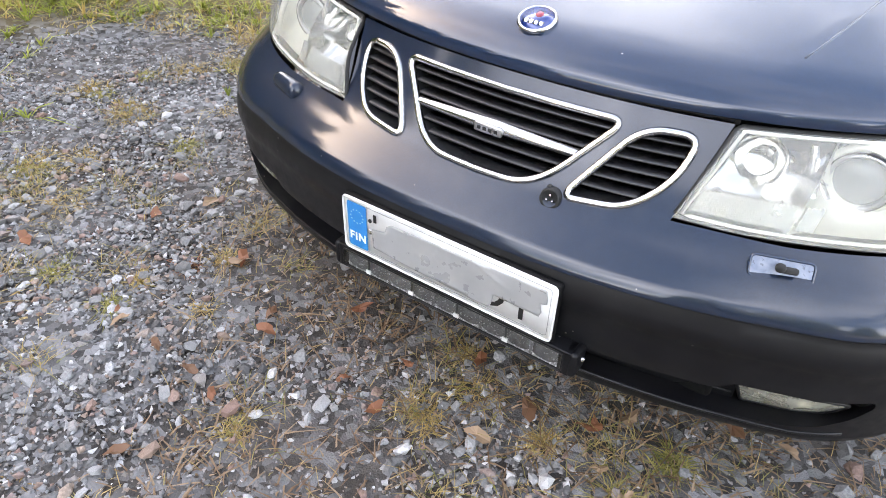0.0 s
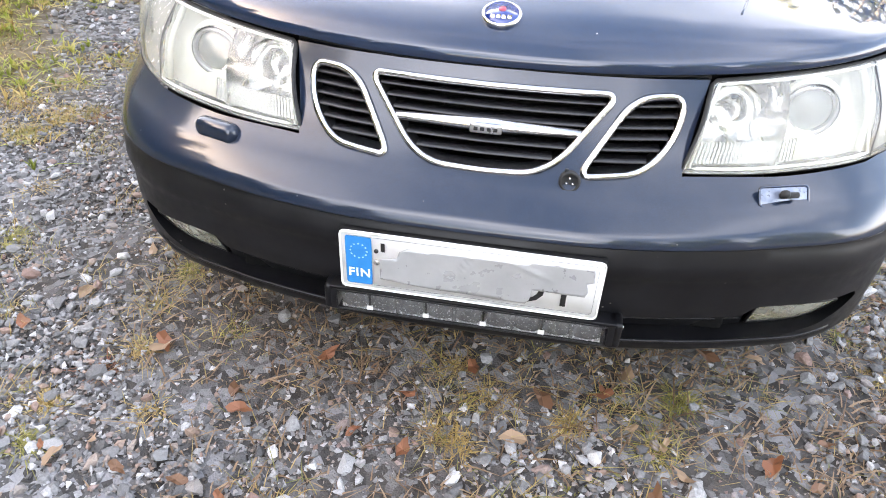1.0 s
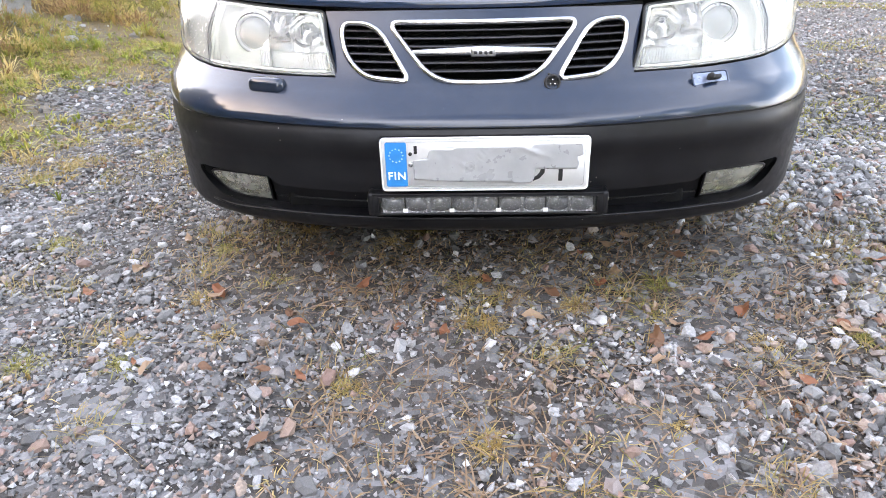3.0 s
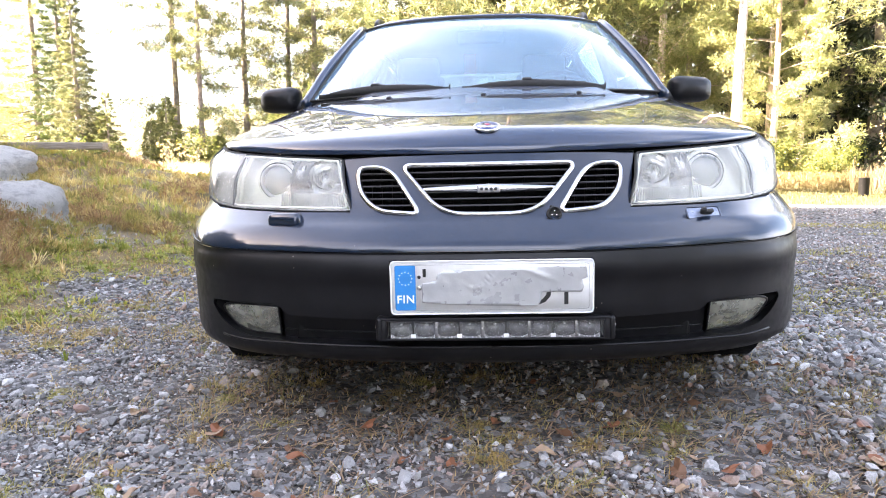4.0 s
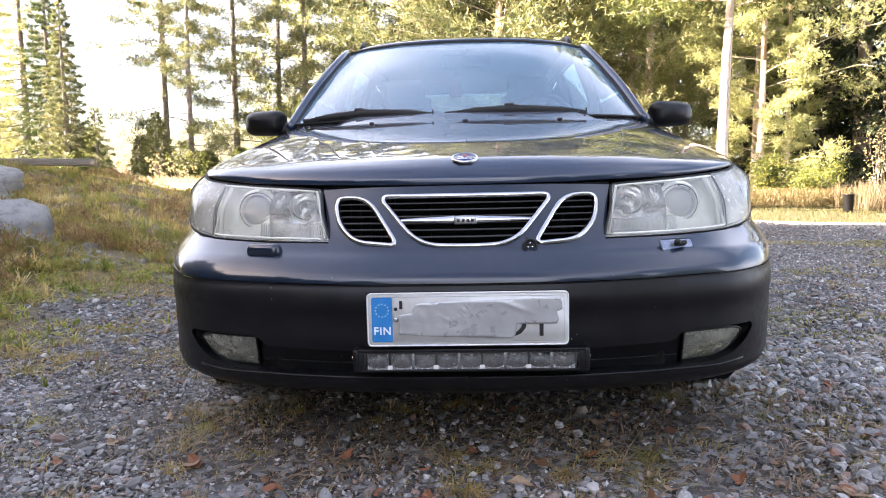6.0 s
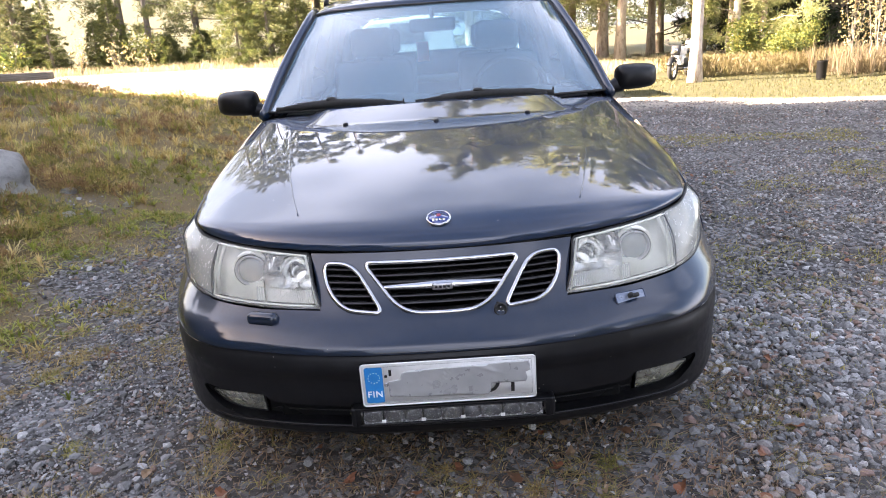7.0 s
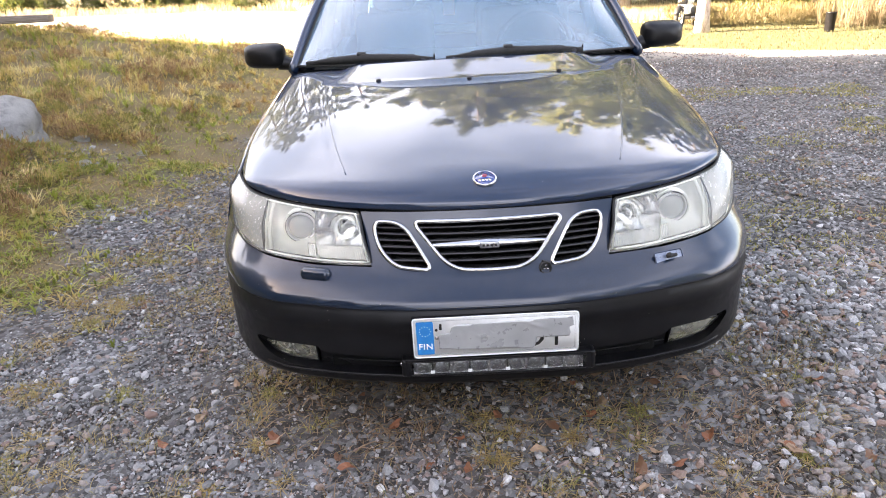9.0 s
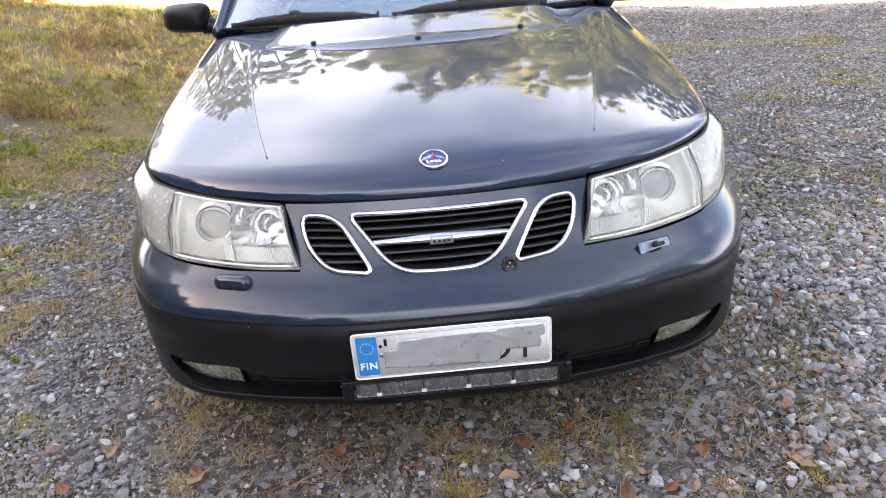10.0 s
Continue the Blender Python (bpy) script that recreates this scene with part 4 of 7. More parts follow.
PALE = varied("washer_recess", (0.16, 0.19, 0.26), (0.30, 0.33, 0.40), 60.0, (0.25, 0.4), 0.4)
washer = part("washer_recess", fill([c + tilt.to_3x3() @ Vector((x, -0.004, z)) for x, z in hole_plate]), PALE, car, "open washer recess, cover missing, pale blue-grey")
part("recess_rim", tube([c + tilt.to_3x3() @ Vector((x, -0.004, z)) for x, z in hole_plate], 0.0022, 6, closed=True), PAINT, washer)
part("washer_nozzle", box(0.030, 0.014, 0.010, (0, 0, 0), m=Matrix.Translation(c) @ tilt @ pose(0.006, -0.010, 0.001), bevel=0.003), RUBBER, washer, "black rubber nozzle")
part("nozzle_tip", lathe([(0.007, 0), (0.007, 0.008), (0.003, 0.012), (0, 0.012)], 12, Matrix.Translation(c) @ tilt @ pose(-0.004, -0.010, 0.003, 90)), RUBBER, washer)

# round black heater socket between the grilles
sc = NOSE.at(0.147, 0.533)
aim = Matrix.Translation(sc) @ pose(0, 0, 0, 76, 0, 4)
sock = part("heater_socket", lathe([(0.0165, -0.01), (0.0180, 0.005), (0.0168, 0.010), (0.0135, 0.011), (0.0125, 0.005), (0, 0.004)], 28, aim), RUBBER, car, "round black heater socket with three pins")
for k in range(3):
    part("socket_pin", lathe([(0.0022, 0.003), (0.0022, 0.0095), (0, 0.0105)], 8, aim @ pose(0.006 * math.cos(k * 2.094 + 1.57), 0.006 * math.sin(k * 2.094 + 1.57), 0)), CHROME, sock)
part("socket_lug", box(0.007, 0.006, 0.010, (0, 0, 0), m=aim @ pose(-0.006, 0.0175, 0.002), bevel=0.002), RUBBER, sock)

# fog lamps
for s in (1, -1):
    f = (lambda b: b) if s > 0 else flipx
    outline = rounded([(0.502, 0.327), (0.630, 0.329), (0.664, 0.318), (0.640, 0.268), (0.598, 0.249), (0.514, 0.245)], [0.004, 0.02, 0.018, 0.02, 0.02, 0.004], 5)
    ring = [LOWER.at(x, z) + Vector((0, 0.006 + 0.036 * (0.328 - z) / 0.08, 0)) for x, z in outline]
    mid = sum(ring, Vector()) / len(ring) + Vector((0, -0.008, 0))
    bm = bmesh.new()
    rings = []
    for w in (1.0, 0.85, 0.6, 0.3):
        rings.append([bm.verts.new(mid + (p - mid) * w + Vector((0, 0.008 * w * w - 0.008, 0))) for p in ring])
    for a, b in zip(rings, rings[1:]):
        for i in range(len(a)):
            j = (i + 1) % len(a)
            bm.faces.new((a[i], a[j], b[j], b[i]))
    bm.faces.new(rings[-1])
    fog = part("fog_lamp", f(facing(bm, (0, -1, 0))), FOG_GLASS, car, "cloudy clear fog lamp")
    bm = bmesh.new()
    rings = []
    for w, d in ((1.0, 0.004), (0.9, 0.02), (0.6, 0.04), (0.2, 0.05)):
        rings.append([bm.verts.new(mid + (p - mid) * w + Vector((0, d, 0))) for p in ring])
    for a, b in zip(rings, rings[1:]):
        for i in range(len(a)):
            j = (i + 1) % len(a)
            bm.faces.new((a[i], a[j], b[j], b[i]))
    bm.faces.new(rings[-1])
    part("fog_bowl", f(facing(bm, (0, -1, 0))), REFLECTOR, fog)
    part("fog_rim", f(tube(ring, 0.003, 6, closed=True)), PLASTIC, fog)

# ---- number plate ----
PLATE_Y = -0.007
plate_out = rounded([(-0.221, -0.059), (0.221, -0.059), (0.221, 0.059), (-0.221, 0.059)], 0.010, 5)
pm = Matrix.Translation((0.001, PLATE_Y, 0.383)) @ pose(0, 0, 0, 1.5, 0, 0)


def on_plate(pts, depth):
    return [pm @ Vector((x, -depth, z)) for x, z in pts]


bm = facing(fill(on_plate(plate_out, 0.0)), (0, -1, 0))
plate = part("number_plate", bm, PLATE_WHITE, car, "white number plate with blue band, covered with grey tape", solid=0.002)
part("plate_holder", box(0.448, 0.012, 0.124, (0, 0, 0), m=pm @ pose(0, 0.0085, -0.001), bevel=0.004), DARK, plate, "black plate holder")
part("plate_edge", tube(on_plate(plate_out, 0.001), 0.0028, 6, closed=True, flat=0.6), PLATE_WHITE, plate)
inner = rounded([(-0.212, -0.0505), (0.212, -0.0505), (0.212, 0.0505), (-0.212, 0.0505)], 0.007, 4)
part("plate_line", tube(on_plate(inner, 0.0008), 0.0006, 5, closed=True, flat=0.5), LINE, plate, "fine dark border line")
part("blue_band", facing(fill(on_plate(rounded([(-0.2115, -0.050), (-0.166, -0.050), (-0.166, 0.050), (-0.2115, 0.050)], 0.004, 3), 0.0014)), (0, -1, 0)), EU_BLUE, plate, "blue band with a ring of stars")
for k in range(12):
    a = k * math.pi / 6
    c = (-0.1885 + 0.0145 * math.cos(a), 0.021 + 0.0145 * math.sin(a))
    star = [(c[0] + r * math.sin(q), c[1] + r * math.cos(q)) for i in range(10) for r, q in [((0.0024 if i % 2 == 0 else 0.001), i * math.pi / 5)]]
    part("star", facing(fill(on_plate(star, 0.0022)), (0, -1, 0)), STAR, plate)


def words(text, size, m, mat, parent, depth=0.0006):
    cu = bpy.data.curves.new("letters", "FONT")
    cu.body, cu.size, cu.align_x, cu.align_y, cu.extrude, cu.resolution_u, cu.offset = text, size, "CENTER", "CENTER", depth, 3, 0.0004
    cu.space_character = 1.12
    ob = new("letters", cu)
    dg = bpy.context.evaluated_depsgraph_get()
    me = bpy.data.meshes.new_from_object(ob.evaluated_get(dg))
    bpy.data.objects.remove(ob)
    me.materials.clear()
    me.materials.append(mat)
    out = new("letters", me)
    out.parent, out.matrix_local = parent, m
    return out


words("FIN", 0.0245, pm @ Matrix.Translation((-0.1885, -0.0022, -0.026)) @ pose(0, 0, 0, 90, 0, 0), PLATE_TEXT, plate)


# remnants of the characters as plain bars beside the tape
def bar(pts, d=0.0016):
    part("plate_bar", facing(fill(on_plate(pts, d)), (0, -1, 0)), INK, plate)


bar([(-0.150, 0.024), (-0.143, 0.024), (-0.143, 0.042), (-0.150, 0.042)])
bar([(0.158, -0.040), (0.167, -0.040), (0.167, -0.008), (0.158, -0.008)])
bar([(0.104, -0.040), (0.118, -0.034), (0.128, -0.022), (0.130, -0.010), (0.121, -0.010), (0.118, -0.020), (0.111, -0.028), (0.103, -0.031)])
for x, z, r in ((-0.158, 0.024, 0.004), (-0.158, 0.0, 0.0055)):
    part("plate_screw", lathe([(r, 0), (r, 0.002), (r * 0.7, 0.003), (0, 0.003)], 12, pm @ pose(x, -0.0005, z, 90)), ALLOY if z == 0 else INK, plate)

# strips of grey tape, crumpled, over the characters
tape_outline = [(-0.152, 0.010), (-0.122, 0.016), (-0.118, 0.030), (-0.105, 0.038), (0.000, 0.041), (0.100, 0.044), (0.205, 0.047), (0.208, 0.020), (0.196, 0.015),
                (0.200, -0.001), (0.196, -0.012), (0.110, -0.012), (0.106, -0.034), (0.100, -0.043), (0.000, -0.041), (-0.08, -0.038), (-0.152, -0.033)]


def tape_place(x, z):
    w = noise.noise(Vector((x * 16, z * 30, 0.3))) * 0.0012 + noise.noise(Vector((x * 60, z * 60, 2))) * 0.0005
    ridge = 0.0035 * math.exp(-((z - 0.02 - 0.5 * (x + 0.02) - 0.02 * math.sin(x * 60)) / 0.0035) ** 2) * math.exp(-((x + 0.01) / 0.032) ** 2)
    ridge += 0.003 * math.exp(-((z - 0.032 + 0.35 * (x - 0.09)) / 0.004) ** 2) * math.exp(-((x - 0.10) / 0.03) ** 2)
    return pm @ Vector((x, -0.0042 - w - ridge, z))


part("tape", facing(cut_sheet(tape_outline, [], 0.0055, tape_place), (0, -1, 0)), TAPE, plate, "crumpled grey tape", solid=0.0004)

# ---- auxiliary light bar below the plate ----
bc = Vector((0.007, 0.021, 0.2875))
bm = box(0.508, 0.006, 0.052, bc + Vector((0, 0.020, 0)), bevel=0.002)
for z, h in ((0.0225, 0.007), (-0.0235, 0.005)):
    box(0.508, 0.044, h, bc + Vector((0, 0, z)), bevel=0.0016, bm=bm)
for s in (-1, 1):
    box(0.014, 0.044, 0.052, bc + Vector((s * 0.247, 0, 0)), bevel=0.003, bm=bm)
lightbar = part("light_bar", bm, PLASTIC, car, "slim black auxiliary light bar with nine cells")
part("bar_window", facing(fill([bc + Vector((x, -0.0200, z)) for x, z in ((-0.240, -0.021), (0.240, -0.021), (0.240, 0.019), (-0.240, 0.019))]), (0, -1, 0)), BAR_GLASS, lightbar, "clear window")
part("bar_frame", tube([bc + Vector((x, -0.0235, z)) for x, z in rounded([(-0.240, -0.0215), (0.240, -0.0215), (0.240, 0.0190), (-0.240, 0.0190)], 0.003, 2)], 0.0013, 6, closed=True), PLASTIC, lightbar)
for k in range(9):
    x0 = -0.232 + k * 0.0516
    rows = []
    for a in np.linspace(0, 1, 9):
        z = -0.0205 + 0.039 * a
        rows.append([tuple(bc + Vector((x0 + 0.0505 * q, -0.0175 + 0.030 * (1 - abs(2 * q - 1) ** 2.6) * (1 - abs(2 * a - 1) ** 2), z))) for q in np.linspace(0, 1, 12)])
    cell = part("bar_cell", facing(grid_bm(np.array(rows)), (0, -1, 0)), CELL, lightbar)
    scallop = [(x0 + 0.0505 * q, -0.0205) for q in np.linspace(0, 1, 13)] + [(x0 + 0.0505 * q, -0.0172 + 0.009 * abs(2 * q - 1) ** 3) for q in np.linspace(1, 0, 13)]
    part("bar_scallop", facing(fill([bc + Vector((x, -0.0182, z)) for x, z in scallop]), (0, -1, 0)), BAR_STEEL, lightbar)
    if k < 8:
        part("bar_divider", box(0.0075 if k % 2 else 0.004, 0.003, 0.037, bc + Vector((x0 + 0.0510, -0.0170, -0.0010)), bevel=0.0006), SLAT if k % 2 == 0 else CELL, lightbar)
        if k % 2 == 0:
            part("bar_tab", box(0.011, 0.004, 0.009, bc + Vector((x0 + 0.0510, -0.0185, -0.0155)), bevel=0.0008), PLATE_WHITE, lightbar, "white tab")
    part("bar_diode", box(0.007, 0.003, 0.007, bc + Vector((x0 + 0.021 + 0.006 * (k % 3), 0.0085, 0.006)), bevel=0.001), BAR_STEEL, lightbar)
for s in (-1, 1):
    part("bar_end", box(0.016, 0.046, 0.055, bc + Vector((s * 0.257, 0, 0)), bevel=0.0075, seg=4), PLASTIC, lightbar)
    part("bar_bolt", lathe([(0.005, 0), (0.005, 0.004), (0.003, 0.006), (0, 0.006)], 10, Matrix.Translation(bc + Vector((s * 0.264, 0.004, 0.002))) @ pose(0, 0, 0, 0, s * 90, 0)), CHROME, lightbar, "bright bolt head")
    part("bar_bracket", box(0.030, 0.05, 0.006, bc + Vector((s * 0.15, 0.035, 0.024)), bevel=0.001), DARK, lightbar)

# ---- the car's sides, cabin and wheels ----
TOP_Y = [0.56, 0.75, 1.03, 1.52, 1.95, 2.5, 3.5, 4.3, 4.74]
TOP_Z = [0.733, 0.762, 0.806, 0.902, 0.928, 0.932, 0.938, 0.94, 0.92]
TOP_X = [0.776, 0.799, 0.808, 0.787, 0.790, 0.793, 0.788, 0.765, 0.71]
side_rows = []
for frac, xs in ((None, [0.838, 0.842, 0.846, 0.850, 0.852, 0.853, 0.850, 0.84, 0.79]), (0.35, [0.872, 0.880, 0.885, 0.888, 0.889, 0.890, 0.888, 0.872, 0.81]),
                 (0.55, [0.868, 0.885, 0.896, 0.898, 0.899, 0.900, 0.897, 0.882, 0.82]), (0.84, [0.838, 0.868, 0.887, 0.884, 0.886, 0.888, 0.884, 0.866, 0.80]),
                 (0.94, [0.806, 0.836, 0.854, 0.838, 0.842, 0.845, 0.840, 0.82, 0.765]), (1.0, TOP_X)):
    side_rows.append([(y, x, 0.19 if frac is None else (frac if frac < 0.6 else frac * t)) for y, x, t in zip(TOP_Y, xs, TOP_Z)])
SIDE_G = Surface(sheet(side_rows, 110, 40))


def flank(y, z):
    p = SIDE_G.at(y, z)
    return Vector((p.y, p.x, p.z))


def top_z(y):
    return float(np.interp(y, TOP_Y, TOP_Z)) - 0.004


def arch(cy, a0, a1, n=14, r=0.345):
    return [(cy + r * math.cos(a), 0.318 + r * math.sin(a)) for a in np.linspace(radians(a0), radians(a1), n)]


AX1, AX2 = 0.955, 3.655
ys = list(np.linspace(0.60, 1.53, 12))
FENDER = [(0.60, 0.655)] + [(y, top_z(y)) for y in ys] + [(1.53, 0.22), (1.29, 0.22)] + arch(AX1, 5, 150) + [(0.648, 0.50), (0.648, 0.655)]
DOOR_F = [(1.537, 0.23)] + [(2.575, 0.23)] + [(y, top_z(y)) for y in np.linspace(2.575, 1.537, 10)]
DOOR_R = [(2.582, 0.23), (3.25, 0.23)] + arch(AX2, 165, 125, 6)[::1] + [(3.50, top_z(3.5))] + [(y, top_z(y)) for y in np.linspace(3.4, 2.582, 8)]
QUARTER = [(3.507, 0.66)] + arch(AX2, 112, 8)[1:] + [(4.02, 0.24), (4.72, 0.27), (4.72, top_z(4.72))] + [(y, top_z(y)) for y in np.linspace(4.6, 3.507, 8)]
for s in (1, -1):
    f = (lambda b: b) if s > 0 else flipx
    for name, poly in (("front_wing", FENDER), ("front_door", DOOR_F), ("rear_door", DOOR_R), ("rear_wing", QUARTER)):
        bm = cut_sheet(poly, [], 0.05, flank)
        ob = part(name, f(facing(bm, (1, 0, 0))), PAINT, car, solid=0.004)
        if "door" in name:
            y0 = 2.36 if name == "front_door" else 3.28
            part("door_handle", f(box(0.022, 0.17, 0.028, flank(y0, 0.80) + Vector((0.012, 0, 0)), bevel=0.009)), PAINT, ob)
            part("side_moulding", f(tube([flank(y, 0.50) + Vector((0.004, 0, 0)) for y in np.linspace(poly[0][0] + 0.02, poly[1][0] - 0.02, 12)], 0.016, 6)), PLASTIC, ob)
    sill = tube([flank(y, 0.215) + Vector((-0.015, 0, 0)) for y in np.linspace(1.30, 3.28, 20)], 0.032, 8)
    part("sill", f(sill), PLASTIC, car)
    liner = lathe([(0.352, -0.22), (0.352, 0.0)], 36, Matrix.Translation((0.865, AX1, 0.318)) @ pose(0, 0, 0, 0, 90, 0))
    part("arch_liner", f(liner), DARK, car)
    liner = lathe([(0.352, -0.22), (0.352, 0.0)], 36, Matrix.Translation((0.865, AX2, 0.318)) @ pose(0, 0, 0, 0, 90, 0))
    part("arch_liner", f(liner), DARK, car)
    for ax in (AX1, AX2):
        m = Matrix.Translation((0.765, ax, 0.318)) @ pose(0, 0, 0, 0, 90, 0)
        wheel = part("wheel", f(lathe([(0.205, -0.10), (0.285, -0.108), (0.308, -0.095), (0.317, -0.06), (0.318, 0), (0.317, 0.06), (0.308, 0.095), (0.285, 0.108), (0.205, 0.10)], 48, m)), TYRE, car, "black rubber tyre on alloy rim")
        part("rim", f(lathe([(0.206, 0.098), (0.20, 0.085), (0.19, 0.06), (0.10, 0.075), (0.035, 0.082), (0, 0.084)], 40, m)), ALLOY, wheel)
        for k in range(5):
            part("spoke", f(box(0.055, 0.15, 0.03, (0, 0, 0), m=m @ pose(0, 0, 0, 0, 0, 72 * k) @ pose(0, 0.12, 0.085), bevel=0.01)), ALLOY, wheel)
        part("brake_disc", f(lathe([(0.15, 0.02), (0.15, 0.04), (0, 0.04)], 32, m)), ALLOY, wheel)

part("underbody", box(1.62, 4.0, 0.05, (0, 2.45, 0.235), bevel=0.01), DARK, car)
part("engine_tray", box(1.10, 0.45, 0.03, (0, 0.42, 0.200), bevel=0.008), DARK, car)
part("bulkhead", box(1.44, 0.03, 0.62, (0, 1.46, 0.58), bevel=0.005), DARK, car)

# windscreen
WS = sheet([
    [(0, 1.385, 0.948), (0.20, 1.392, 0.948), (0.45, 1.435, 0.947), (0.65, 1.50, 0.945), (0.748, 1.548, 0.943)],
    [(0, 1.60, 1.118), (0.20, 1.608, 1.117), (0.43, 1.65, 1.112), (0.61, 1.72, 1.102), (0.702, 1.775, 1.092)],
    [(0, 1.82, 1.262), (0.19, 1.83, 1.261), (0.40, 1.87, 1.256), (0.565, 1.94, 1.246), (0.652, 1.995, 1.236)],
    [(0, 2.045, 1.375), (0.18, 2.055, 1.3745), (0.38, 2.10, 1.3725), (0.53, 2.17, 1.368), (0.605, 2.225, 1.362)],
], 24, 22)


def ws(x, v, off=0.0):
    j = v * 21
    i = min(int(j), 20)
    row = WS[i] * (1 - (j - i)) + WS[i + 1] * (j - i)
    y = float(np.interp(abs(x), row[:, 0], row[:, 1]))
    z = float(np.interp(abs(x), row[:, 0], row[:, 2]))
    return Vector((x, y - off * 0.55, z + off * 0.83))


screen = part("windscreen", facing(grid_bm(mirrored(WS)), (0, -1, 1)), WINDSCREEN, car, "pale windscreen, sky sheen partly put into a blue film")
screen.visible_shadow = False
border = [tuple(p) for p in WS[0, ::-1]] + [(-x, y, z) for x, y, z in WS[0, 1:]] + [(-x, y, z) for x, y, z in WS[1:, -1]] + [(-x, y, z) for x, y, z in WS[-1, ::-1]][:-1] + [tuple(p) for p in WS[-1]] + [tuple(p) for p in WS[-2:0:-1, -1]]
part("screen_seal", tube(border, 0.010, 6, closed=True, flat=0.6), RUBBER, screen)
part("scuttle", grid_bm(np.array([[(x, 1.30 + 0.25 * (x / 0.75) ** 2, 0.905) for x in np.linspace(-0.74, 0.74, 20)], [(x, 1.47 + 0.1 * (x / 0.75) ** 2, 0.925) for x in np.linspace(-0.74, 0.74, 20)]])), DARK, car)

# roof
RF = sheet([
    [(0, 2.048, 1.385), (0.18, 2.058, 1.3845), (0.38, 2.103, 1.382), (0.53, 2.173, 1.377), (0.612, 2.235, 1.368)],
    [(0, 2.20, 1.432), (0.2, 2.21, 1.431), (0.40, 2.25, 1.425), (0.56, 2.31, 1.408), (0.636, 2.36, 1.382)],
    [(0, 2.55, 1.465), (0.2, 2.55, 1.463), (0.42, 2.57, 1.455), (0.58, 2.60, 1.432), (0.655, 2.62, 1.395)],
    [(0, 3.30, 1.478), (0.2, 3.30, 1.476), (0.42, 3.30, 1.468), (0.58, 3.30, 1.444), (0.655, 3.30, 1.402)],
    [(0, 4.10, 1.455), (0.2, 4.10, 1.453), (0.41, 4.10, 1.445), (0.56, 4.10, 1.422), (0.632, 4.10, 1.385)],
    [(0, 4.50, 1.415), (0.2, 4.50, 1.413), (0.40, 4.49, 1.405), (0.53, 4.47, 1.385), (0.60, 4.45, 1.352)],
], 20, 34)
part("roof", facing(grid_bm(mirrored(RF)), (0, 0, 1)), PAINT, car, solid=0.012)
part("headliner", box(1.1, 1.9, 0.02, (0, 3.3, 1.405), bevel=0.005), TRIM, car)

